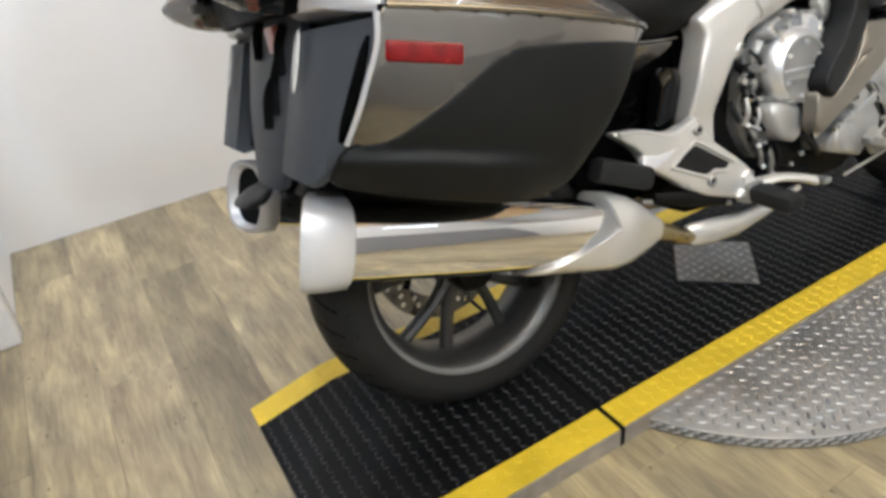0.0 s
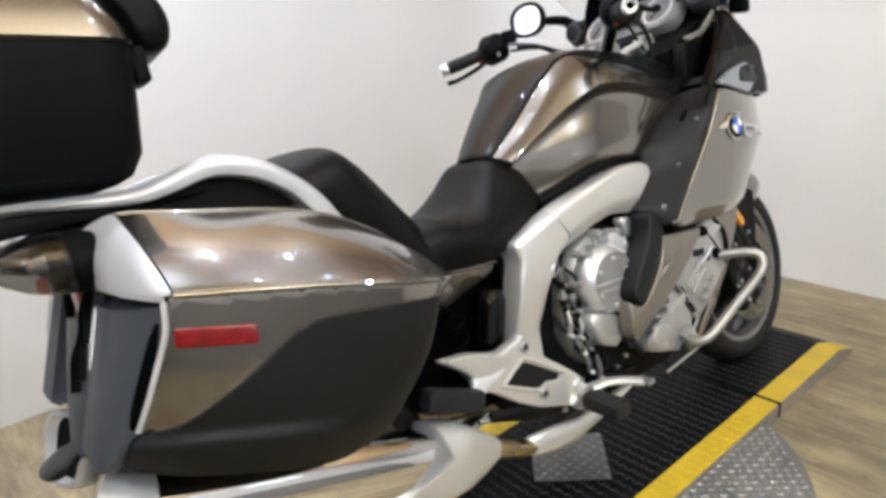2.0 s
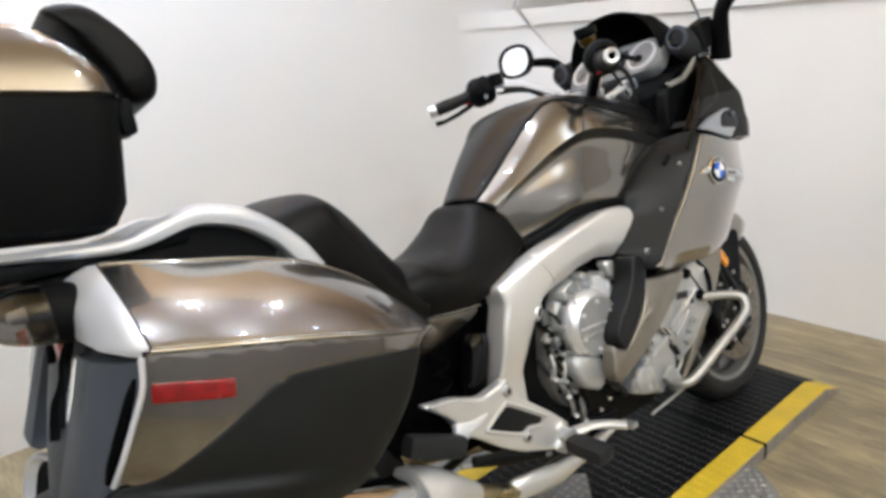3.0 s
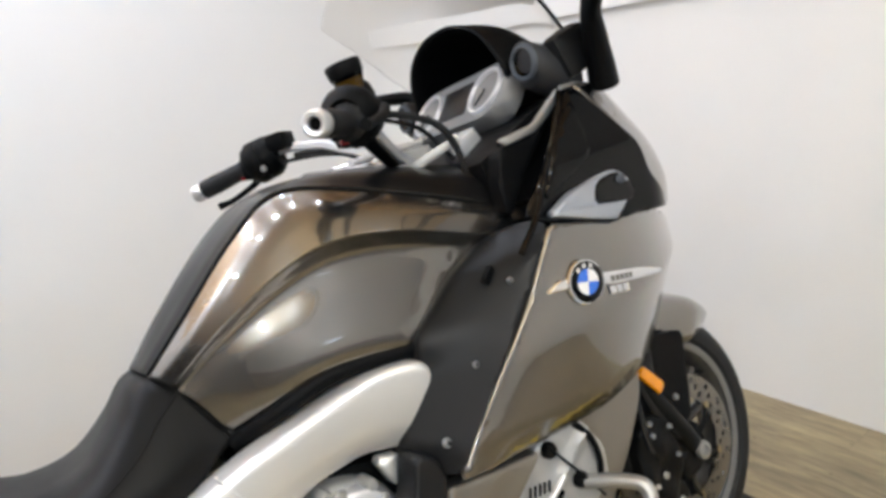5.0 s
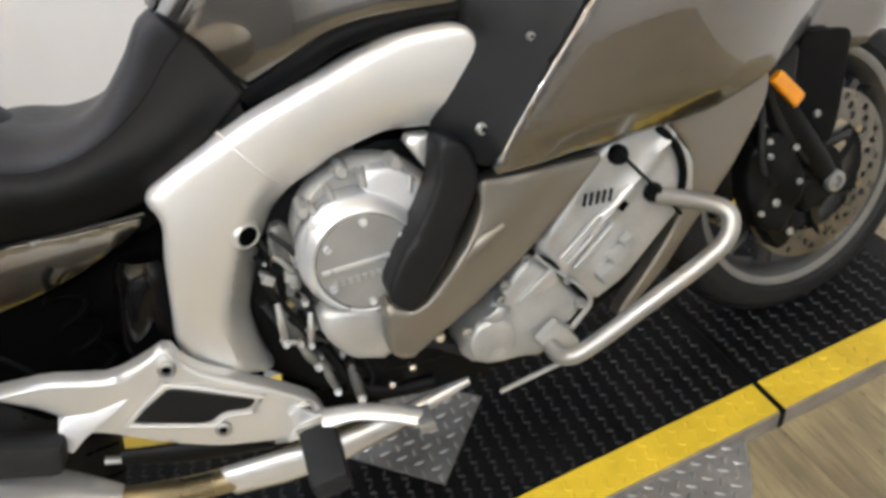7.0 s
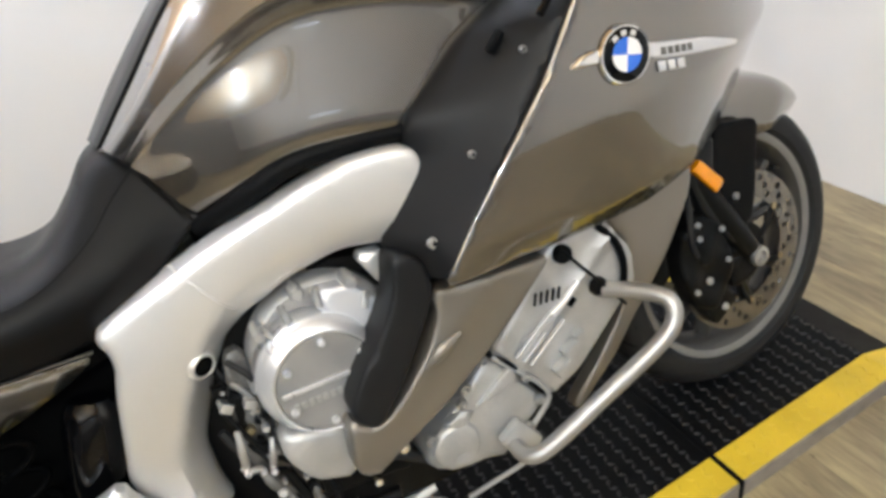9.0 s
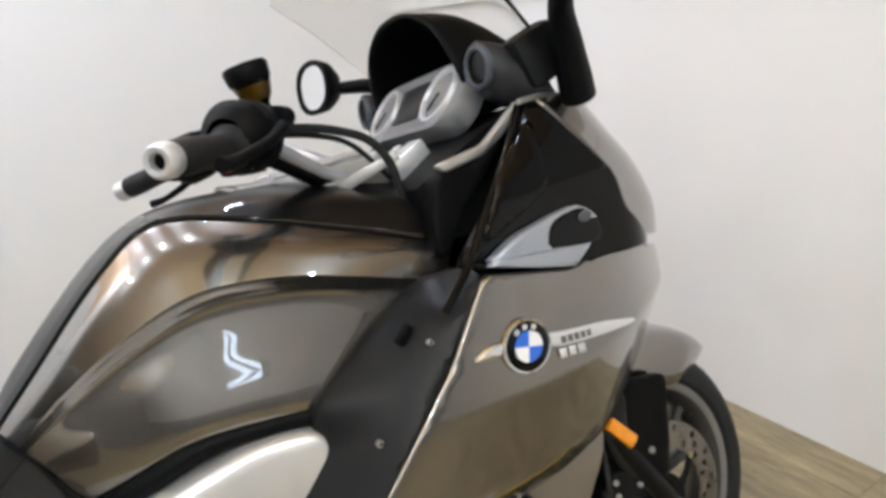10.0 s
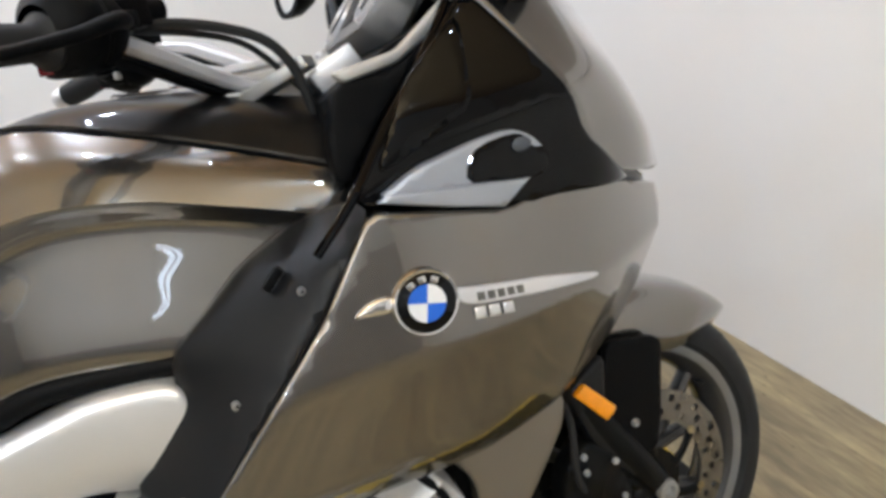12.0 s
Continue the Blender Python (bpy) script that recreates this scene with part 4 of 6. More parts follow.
tail = both("tail_side_cover", lambda s: panel([(0.18, 0.735), (0.325, 0.686), (0.45, 0.663), (0.540, 0.653), (0.515, 0.631), (0.428, 0.599), (0.38, 0.588), (0.30, 0.580), (0.20, 0.565)], lambda x, z: 0.166 - 0.47 * max(0, 0.700 - z), s, 0.02, 0.004), PAINT, label="glossy bronze-grey side cover under the seat")
both("cover_flange", lambda s: slab([(0.19, s * 0.158, 0.738), (0.325, s * 0.155, 0.691), (0.45, s * 0.145, 0.668), (0.540, s * 0.140, 0.658)], 0.011, 0.006), PAINT, tail)
part("seat_base", box(0.05, 0.55, -0.12, 0.12, 0.62, 0.745, 0.03), BLACK, bike)


# panniers
def zt(x):
    return soft(x, [-0.33, -0.25, -0.22, -0.08, 0.02, 0.10, 0.19, 0.25, 0.285], [0.945, 0.960, 0.959, 0.931, 0.908, 0.881, 0.829, 0.772, 0.715])


def zc(x):
    return soft(x, [-0.33, -0.214, -0.10, 0.02, 0.16, 0.25, 0.285], [0.872, 0.845, 0.818, 0.787, 0.747, 0.722, 0.705])


def zb(x):
    return soft(x, [-0.33, -0.30, -0.24, -0.04, 0.035, 0.096, 0.15, 0.20, 0.285], [0.640, 0.630, 0.600, 0.529, 0.529, 0.566, 0.614, 0.695, 0.70])


def bag_w(x):
    return soft(x, [-0.33, -0.27, -0.2, -0.05, 0.10, 0.16, 0.22, 0.26, 0.285], [0.392, 0.418, 0.440, 0.458, 0.460, 0.446, 0.405, 0.345, 0.26])


def bag_y(x, z):
    a, b, c, w = zt(x), zb(x), zc(x), bag_w(x)
    if z >= c:
        t = min(1, (z - c) / max(1e-4, a - c))
        top = min(0.245, 0.19 + 0.6 * (w - 0.19))
        u = min(1, max(0, (t - 0.05) / 0.92))
        return w + (top - w) * u + 0.018 * min(1, (w - 0.19) / 0.2) * math.sin(math.pi * u)
    t = min(1, (c - z) / max(1e-4, c - b))
    return w - 0.004 - 0.012 * t - 0.055 * t**4


def lean_x(x, z):
    """The pannier's rear edge slopes down and back."""
    return x - 0.485 * max(0, 0.815 - z) * min(1, max(0, (-0.05 - x) / 0.167))


def bag_ring(x, z0, z1, s, n=16, shrink=0.0, back=0.0):
    zm, ring = (z0 + z1) / 2, []
    for z in [z1] + [z1 + (z0 - z1) * i / (n - 1) for i in range(n)] + [z0]:
        xx = lean_x(x, z)
        ring.append([xx, max(0.19, bag_y(xx, z) - shrink), z + (zm - z) * shrink * 2.5])
    ring[0][1] = ring[-1][1] = 0.185
    return [Vector((xx - back - 1.7 * back * (0.43 - y), s * y, z)) for xx, y, z in ring]


BAG_X = [-0.217 + 0.5 * math.sin(math.pi / 2 * i / 33) for i in range(34)]


def bag_floor(x):
    return zb(lean_x(x, 0.63))


def spaced(a, b, n):
    return [a + (b - a) * (1 - math.cos(math.pi * i / (n - 1))) / 2 for i in range(n)]


def lid(s):
    rings = []
    for x in BAG_X:
        x = -0.206 if x < -0.2 else x
        a, b = zt(x), zc(x) + 0.004
        zs = spaced(a, b, 18)
        ring = [Vector((x, s * 0.185, a))] + [Vector((x, s * (bag_y(x, max(z, zc(x) + 1e-4)) + 0.003), z)) for z in zs] + [Vector((x, s * (bag_w(x) - 0.003), b - 0.003)), Vector((x, s * 0.185, b - 0.004))]
        rings.append(ring)
    return loft(rings)


def shell(s):
    return loft([bag_ring(x, bag_floor(x), zc(x), s, 18) for x in BAG_X])


def end_rings(steps, lo, hi, x0, s, slope, n=16):
    """Rings that step back and inwards from the pannier's rear edge."""
    rings = []
    for back, dy, dz in steps:
        ring = []
        zs = spaced(hi - dz, lo + dz, n)
        for k, z in enumerate([zs[0], *zs, zs[-1]]):
            x = lean_x(x0, z) if slope else x0
            y = 0.185 if k in (0, n + 1) else max(0.188, bag_y(x, min(hi, max(lo, z))) - dy)
            ring.append(Vector((x - back, s * y, z)))
        rings.append(ring)
    return loft(rings)


def rear_cap(s):
    x = -0.208
    return end_rings(((0.0, 0.001, 0.001), (0.006, 0.0, 0.001), (0.022, 0.022, 0.006), (0.044, 0.072, 0.016), (0.050, 0.10, 0.024), (0.056, 0.20, 0.034)), zc(x) - 0.008, zt(x) - 0.001, x, s, False)


def rear_block(s):
    """An upright prism: outer face from the silver edge back to a rounded ridge, then a flat rear face."""
    rings = []
    for i in range(13):
        f = i / 12
        z = 0.832 - 0.196 * f
        ridge = Vector((-0.256 - 0.077 * f, 0.325 + 0.01 * f, z))
        fx = lean_x(-0.219, max(z, 0.680)) + 0.006 * max(0, f - 0.75)
        front = Vector((fx, bag_y(fx, z) - 0.004 + 0.016 * max(0, f - 0.7) / 0.3, z + 0.026 * f * f))
        mid = front.lerp(ridge, 0.45) + Vector((-0.008, 0.004, 0))
        pts = [Vector((fx + 0.01, 0.186, z)), Vector((fx + 0.012, front.y, front.z)), front, mid, ridge.lerp(front, 0.12), ridge + Vector((-0.003, -0.012, 0)), Vector((ridge.x - 0.004, 0.25, z)), Vector((ridge.x - 0.002, 0.186, z))]
        rings.append([Vector((p.x, s * p.y, p.z)) for p in pts])
    rings.append([p + Vector((0.012, -s * 0.008, -0.010)) for p in rings[-1]])
    return loft(rings)


LEDGE = ((-0.31, 0.672), (-0.267, 0.662), (-0.195, 0.645), (-0.118, 0.621), (-0.051, 0.600), (0.06, 0.565), (0.2, 0.54))


def scuff_y(x, z):
    """The lower panel steps out below a ledge that fades towards the front."""
    zl = float(np.interp(x, [p[0] for p in LEDGE], [p[1] for p in LEDGE]))
    fade = min(1, max(0, (0.03 - x) / 0.14))
    return bag_y(x, z) + 0.005 + 0.016 * fade * smooth_step((zl + 0.014 - z) / 0.024)


for s in (-1, 1):
    bag = new("pannier")
    bag.parent = bike
    tagged(bag, "bronze-grey hard pannier with dark lower panel")
    part("body", shell(s), BLACK, bag)
    part("side_panel", panel([*[(x, zc(x) - 0.002) for x in spaced(-0.213, 0.278, 24)], (0.27, 0.695), (0.19, 0.700), (0.13, 0.718), (0.036, 0.736), (-0.045, 0.747), (-0.075, 0.740), (-0.15, 0.702), (-0.22, 0.670), (-0.284, 0.674)], lambda x, z: bag_y(x, z) + 0.003, s, 0.003, 0.003, 0.012, 1), PAINT, bag, "glossy bronze-grey side panel")
    part("lid", lid(s), PAINT, bag, "glossy bronze-grey lid", smooth=50)
    part("rear_cap", rear_cap(s), LIGHT_SILVER, bag, "pale silver end cap", smooth=50)
    part("rear_block", rear_block(s), GREY, bag, "blue-grey plastic end piece", smooth=50)
    part("scuff_panel", panel([(-0.292, 0.679), (-0.24, 0.678), (-0.222, 0.682), (-0.15, 0.712), (-0.075, 0.750), (-0.045, 0.756), (0.036, 0.745), (0.13, 0.727), (0.19, 0.712), (0.190, 0.685), (0.150, 0.612), (0.095, 0.563), (0.035, 0.526), (-0.04, 0.526), (-0.24, 0.597), (-0.305, 0.628), (-0.310, 0.645)], scuff_y, s, 0.004, 0.004, 0.008, 1), SCUFF, bag, "matt charcoal lower panel")
    part("lid_bead", tube([(x, s * (bag_w(x) + 0.0005), zc(x) - 0.0005) for x in (-0.208, -0.16, -0.10, -0.04, 0.02, 0.08, 0.13, 0.17, 0.205, 0.235, 0.258, 0.275)], 0.0045, 8, 48), PAINT, bag, "rounded bead along the lid's edge")
    part("reflector", panel([(-0.217, 0.804), (-0.119, 0.777), (-0.124, 0.751), (-0.222, 0.778)], lambda x, z: bag_y(x, z) + 0.006, s, 0.004, 0.0025, 0.01, 1, cut=0.003), RED, bag, "red rectangular reflector")
    part("edge_strip", tube([(lean_x(-0.219, z), s * (bag_y(lean_x(-0.219, z), z) + 0.001), z) for z in (0.838, 0.80, 0.76, 0.72, 0.684)], 0.006, 8, 14, flat=0.7), LIGHT_SILVER, bag, "pale silver edge strip")
    slot = []
    for z in (0.812, 0.79, 0.75, 0.71, 0.688):
        f = (0.832 - z) / 0.196
        front = Vector((lean_x(-0.219, z), bag_y(lean_x(-0.219, z), z) - 0.004, z))
        ridge = Vector((-0.256 - 0.077 * f, 0.325 + 0.01 * f, z))
        p = front.lerp(front.lerp(ridge, 0.45) + Vector((-0.008, 0.004, 0)), 0.32)
        slot.append((p.x, s * p.y, p.z))
    # The recess is a raised strip; its shade is put into the colour.
    part("handle_slot", tube(slot, [0.003, 0.0075, 0.009, 0.009, 0.004], 8, 16), SHADE_BLACK, bag, "black handle recess")
    part("lock_badge", turned(lathe([(0, 0.002), (0.9, 0.002), (1, 0)], (0, 0, 0), (0, 0, 1), 28), Matrix.Translation((-0.284, s * 0.252, 0.795)) @ Matrix.Rotation(radians(-69), 4, "Y") @ Matrix.Diagonal((0.046, 0.012, 1, 1))), WHITE, bag, "white oval sticker")

# silencers
for s in (-1, 1):
    sil = new("silencer")
    sil.parent = bike
    tagged(sil, "chrome silencer with pale end cap and shield")
    A, B = Vector((-0.315, s * 0.232, 0.522)), Vector((0.20, s * 0.232, 0.362))
    ax = (B - A).normalized()
    up = Vector((0, 1, 0)).cross(ax).normalized() * -1
    up = up if up.z > 0 else -up
    out = Vector((0, s, 0))

    def ring(t, ry, rz, n=48, lift=0.0, skew=0.0):
        c = A + (B - A) * t + up * lift
        pts = []
        for k in range(n):
            a = 2 * math.pi * k / n
            cy, cz = math.cos(a), math.sin(a)
            cy, cz = math.copysign(abs(cy) ** 0.66, cy), math.copysign(abs(cz) ** 0.74, cz)
            pts.append(c + out * (cy * ry) + up * (cz * rz) - ax * (skew * cy))
        return pts

    part("body", loft([ring(t, ry, rz) for t, ry, rz in ((0.02, 0.055, 0.062), (0.1, 0.058, 0.066), (0.5, 0.059, 0.067), (0.85, 0.058, 0.064), (1.0, 0.055, 0.06), (1.08, 0.05, 0.055))]), CHROME, sil, "polished chrome silencer body", smooth=60)
    part("end_cap", loft([ring(t, ry, rz, skew=k) for t, ry, rz, k in ((0.062, 0.0605, 0.070, 0), (0.054, 0.0635, 0.075, 0), (0.0, 0.065, 0.078, 0.01), (-0.045, 0.064, 0.077, 0.024), (-0.053, 0.061, 0.074, 0.024), (-0.052, 0.054, 0.066, 0.022), (0.0, 0.047, 0.057, 0.018))]), LIGHT_SILVER, sil, "pale silver end cap", smooth=50)
    part("outlet", loft([ring(-0.02, 0.050, 0.060, skew=0.02), ring(0.0, 0.046, 0.056, skew=0.018)]), BLACK, sil)
    c0 = B + ax * 0.011
    end = Vector((0.365, s * 0.220, 0.306))
    reach = (end - c0).length
    rim = ring(1.02, 0.066, 0.075)
    sh = []
    for i, f in enumerate((0.0, 0.02, 0.12, 0.25, 0.4, 0.55, 0.7, 0.85, 1.0)):
        row = []
        for p in rim:
            r = p - c0
            r -= ax * r.dot(ax)
            h = r.dot(up) / 0.075
            back = -0.15 * max(0, 0.2 - h) ** 1.05 - 0.035 * max(0, h - 0.2)
            u = back + (reach - back) * f
            k = 1 - 0.70 * (max(0, u - 0.03) / (reach - 0.03)) ** 1.2
            row.append(c0 + ax * min(u, 0) + (end - c0) * (max(u, 0) / reach) + r * (k if i else 0.94))
        sh.append(row)
    part("shield", loft(sh), SILVER, sil, "satin silver heat shield", smooth=50)
    part("pipe", tube([(0.33, s * 0.224, 0.322), (0.40, s * 0.206, 0.284), (0.466, s * 0.182, 0.247), (0.56, s * 0.165, 0.222), (0.70, s * 0.13, 0.20)], 0.0195, 16, 14), BRASSY, sil, "heat-tinted exhaust pipe")
    part("pipe_guard", loft([[Vector((x, s * (0.17 + 0.014 * math.cos(a) + dy), z + h * math.sin(a))) for a in (2 * math.pi * k / 14 for k in range(14))] for x, z, h, dy in ((0.468, 0.243, 0.010, 0), (0.49, 0.240, 0.027, 0.012), (0.56, 0.228, 0.030, 0.012), (0.64, 0.214, 0.026, 0.006), (0.74, 0.213, 0.018, -0.005), (0.88, 0.226, 0.008, -0.02))]), SILVER, sil, "silver pipe guard", smooth=60)

# tail: carrier, top case, lamps
part("rear_mudguard", loft([[Vector((x + dx, y, z)) for dx, y in ((0.022, -w), (0.006, -w), (-0.004, -w * 0.8), (-0.008, 0), (-0.004, w * 0.8), (0.006, w), (0.022, w))] for x, z, w in ((-0.235, 0.875, 0.175), (-0.262, 0.80, 0.175), (-0.288, 0.72, 0.165), (-0.310, 0.65, 0.120), (-0.328, 0.585, 0.075))]), GREY, bike, "blue-grey rear mudguard", smooth=45)
part("mudflap", loft([[Vector((-0.335 - 0.035 * f + r * math.cos(a) * 0.55, 0.075 * k * math.sin(a), 0.588 - 0.022 * f)) for a in (2 * math.pi * j / 20 for j in range(20))] for f, r, k in ((0, 0.028, 0.6), (0.35, 0.042, 0.85), (0.8, 0.05, 0.95), (1.0, 0.045, 0.85), (1.1, 0.02, 0.4))]), CHARCOAL, bike, "dark rounded mudguard tip", smooth=60)
for y, z0, z1 in ((-0.125, 0.845, 0.775), (-0.098, 0.80, 0.715), (-0.06, 0.765, 0.69), (0.03, 0.86, 0.80)):
    part("bracket", tube([(-0.247 - 0.33 * (0.86 - z0), y, z0), (-0.262 - 0.33 * (0.86 - z0), y + 0.008, (z0 + z1) / 2 + 0.01), (-0.252 - 0.33 * (0.86 - z1), y - 0.004, z1)], 0.010, 6, 8, flat=0.8), BLACK, bike)
part("rear_lens", turned(box(-0.006, 0.006, -0.03, 0.03, -0.022, 0.022, 0.005), Matrix.Translation((-0.266, -0.085, 0.828))), PINK, bike, "faded red rear lens")
part("tail_housing", box(-0.30, -0.05, -0.17, 0.17, 0.86, 0.955, 0.02), BLACK, bike)
for s in (-1, 1):
    tl = new("turn_lamp")
    tl.parent = bike
    tagged(tl, "smoked rear turn lamp")

    def lamp_ring(f, k):
        c = Vector((-0.275 - 0.105 * f, s * (0.228 + 0.012 * f), 0.905 + 0.015 * f))
        return [c + Vector((0, 0.050 * k * math.cos(a), 0.045 * k * math.sin(a))) for a in (2 * math.pi * j / 24 for j in range(24))]

    part("lens", loft([lamp_ring(f, k) for f, k in ((0.0, 0.97), (0.3, 0.95), (0.6, 0.78), (0.85, 0.48), (1.0, 0.12))]), LENS, tl, "smoked plastic lens", smooth=80, solid=0.003)
    part("housing", loft([lamp_ring(f, k) for f, k in ((-0.5, 0.8), (-0.1, 1.02), (0.06, 1.03), (0.06, 0.9), (0.0, 0.5))]), BLACK, tl, smooth=50)
    part("reflector", loft([lamp_ring(f, k) for f, k in ((0.10, 0.5), (0.12, 0.8), (0.32, 0.86), (0.33, 0.8), (0.14, 0.45))]), GLOSS, tl, smooth=60)
    part("bulb", lathe([(0, 0.022), (0.009, 0.018), (0.012, 0.0), (0.008, -0.016)], (-0.31, s * 0.228, 0.912), (-1, 0, 0), 14), BRIGHT, tl)
    part("amber_insert", lathe([(0, 0.004), (0.010, 0.002), (0.012, -0.01)], (-0.325, s * 0.245, 0.884), (-1, 0, 0), 14), PINK, tl)

RAIL_TOP = [(-0.42, 1.003), (-0.326, 0.998), (-0.247, 0.991), (-0.161, 0.983), (-0.122, 0.991), (-0.056, 1.007), (-0.02, 1.007), (0.046, 0.986), (0.104, 0.942), (0.14, 0.902), (0.165, 0.858)]
RAIL_LOW = [(-0.42, 0.993), (-0.329, 0.986), (-0.252, 0.974), (-0.168, 0.961), (-0.115, 0.963), (-0.056, 0.974), (-0.022, 0.973), (0.030, 0.955), (0.076, 0.922), (0.104, 0.888), (0.126, 0.848)]


def grab_rail(s):
    """A broad flat rail: an upright outer face and a rounded top that slopes inwards."""
    rings = []
    for a, b in zip(curve([(x, 0, z) for x, z in RAIL_TOP], 64), curve([(x, 0, z) for x, z in RAIL_LOW], 64)):
        n = (a - b).normalized()
        m = a.lerp(b, 0.5)
        pts = [(b + n * 0.002, 0.200), (b + n * 0.004, 0.206), (m, 0.209), (a - n * 0.006, 0.2075), (a - n * 0.001, 0.203), (a + n * 0.003, 0.194), (a + n * 0.003, 0.172), (a - n * 0.002, 0.166), (b + n * 0.004, 0.166), (b, 0.172)]
        rings.append([Vector((p.x, s * y, p.z)) for p, y in pts])
    return loft(rings)


both("grab_rail", grab_rail, GRAB, label="blue-grey satin grab rail", smooth=50)
both("rail_infill", lambda s: panel([(-0.20, 0.968), (-0.12, 0.965), (-0.06, 0.990), (0.0, 0.995), (0.05, 0.972), (0.095, 0.94), (0.125, 0.90), (0.15, 0.85), (0.05, 0.845), (-0.1, 0.90), (-0.20, 0.945)], lambda x, z: 0.176, s, 0.03, 0.006), BLACK)
part("carrier_plate", box(-0.46, -0.05, -0.19, 0.19, 0.955, 0.985, 0.01), BLACK, bike, "black luggage carrier")


def rrect(x0, x1, hy, z, r=0.05, n=7, lift=0.0):
    pts = []
    for cx, cy, a0 in ((x1 - r, hy - r, 0), (x0 + r, hy - r, 90), (x0 + r, -hy + r, 180), (x1 - r, -hy + r, 270)):
        for k in range(n):
            a = radians(a0 + 90 * k / (n - 1))
            px = cx + r * math.cos(a)
            pts.append(Vector((px, cy + r * math.sin(a), z + lift * (px - x1))))
    return pts


case = new("top_case")
case.parent = bike
tagged(case, "black and bronze top case with backrest pad")
SL = -0.13
part("body", loft([rrect(a, b, h, z, r, lift=SL) for a, b, h, z, r in ((-0.55, -0.17, 0.195, 0.998, 0.05), (-0.57, -0.150, 0.213, 1.006, 0.05), (-0.585, -0.130, 0.226, 1.036, 0.05), (-0.60, -0.104, 0.236, 1.185, 0.05), (-0.60, -0.104, 0.236, 1.192, 0.05))]), BLACK, case, "textured black case body", smooth=35)
part("seam", loft([rrect(-0.602, -0.1, 0.238, z, 0.05, lift=SL) for z in (1.190, 1.197)]), GLOSS, case)
part("lid", loft([rrect(a, b, h, z, 0.06, lift=SL) for a, b, h, z in ((-0.605, -0.102, 0.239, 1.197), (-0.60, -0.107, 0.237, 1.225), (-0.585, -0.125, 0.228, 1.262), (-0.56, -0.155, 0.205, 1.30), (-0.52, -0.20, 0.165, 1.328), (-0.46, -0.26, 0.10, 1.338))]), PAINT, case, "glossy bronze-grey lid", smooth=60)
PAD = [(-0.175, 1.350), (-0.14, 1.362), (-0.102, 1.355), (-0.06, 1.315), (-0.033, 1.278), (-0.019, 1.238), (-0.026, 1.205), (-0.045, 1.192), (-0.078, 1.194), (-0.093, 1.245), (-0.138, 1.315)]
pc = Vector((sum(p[0] for p in PAD) / len(PAD), sum(p[1] for p in PAD) / len(PAD)))
ring2 = rounded(PAD, 2)
part("backrest_pad", loft([[Vector((pc.x + (p.x - pc.x) * k, y, pc.y + (p.y - pc.y) * k)) for p in ring2] for y, k in ((-0.168, 0.55), (-0.165, 0.78), (-0.155, 0.93), (-0.135, 1.0), (-0.05, 1.02), (0.05, 1.02), (0.135, 1.0), (0.155, 0.93), (0.165, 0.78), (0.168, 0.55))]), LEATHER, case, "black padded backrest", smooth=70)
part("latch", turned(box(-0.012, 0.012, -0.035, 0.035, -0.028, 0.028, 0.008), Matrix.Translation((-0.097, -0.16, 1.168))), BLACK, case)

# footrest plates, pegs and pedal
FOOT = [(0.285, 0.527), (0.36, 0.517), (0.43, 0.490), (0.475, 0.498), (0.508, 0.508), (0.516, 0.477), (0.535, 0.450), (0.616, 0.381), (0.652, 0.345), (0.658, 0.303), (0.624, 0.288), (0.589, 0.302), (0.51, 0.332), (0.454, 0.367), (0.40, 0.412), (0.372, 0.428), (0.345, 0.478)]
plate = both("footrest_plate", lambda s: panel(FOOT, lambda x, z: 0.222 - 0.05 * max(0, 0.42 - x), s, 0.022, 0.006, 0.012, 1), SILVER, label="satin silver footrest plate")
both("footrest_inset", lambda s: panel([(0.426, 0.423), (0.487, 0.450), (0.506, 0.438), (0.581, 0.385), (0.567, 0.376), (0.535, 0.386), (0.515, 0.379), (0.499, 0.384)], lambda x, z: 0.2245, s, 0.003, 0.0015, 0.01, 1, cut=0.004), CHARCOAL, label="dark recessed insert")
both("footrest_rim", lambda s: tube([(x, s * 0.2235, z) for x, z in ((0.419, 0.421), (0.452, 0.441), (0.486, 0.458), (0.510, 0.444), (0.550, 0.415), (0.590, 0.386), (0.570, 0.369), (0.537, 0.379), (0.515, 0.372), (0.470, 0.395), (0.419, 0.421))], 0.0042, 8), SILVER)
both("footrest_ridge", lambda s: tube([(x, s * 0.219, z) for x, z in ((0.30, 0.522), (0.36, 0.512), (0.43, 0.484), (0.478, 0.492), (0.503, 0.500), (0.512, 0.472), (0.535, 0.443), (0.575, 0.408), (0.615, 0.376), (0.648, 0.342))], 0.0035, 8, 40), SILVER)
both("peg_bracket", lambda s: panel([(0.353, 0.466), (0.392, 0.455), (0.457, 0.461), (0.371, 0.428), (0.348, 0.413), (0.334, 0.425)], lambda x, z: 0.228 - 0.35 * max(0, z - 0.44), s, 0.012, 0.002, 0.01, 0), LIGHT_SILVER, label="pale peg bracket")
both("peg_star", lambda s: panel([(0.612, 0.343), (0.628, 0.352), (0.648, 0.330), (0.668, 0.322), (0.660, 0.308), (0.642, 0.312), (0.622, 0.300), (0.596, 0.302), (0.612, 0.318)], lambda x, z: 0.232, s, 0.014, 0.002, 0.01, 0), BRIGHT, label="bright peg mount")
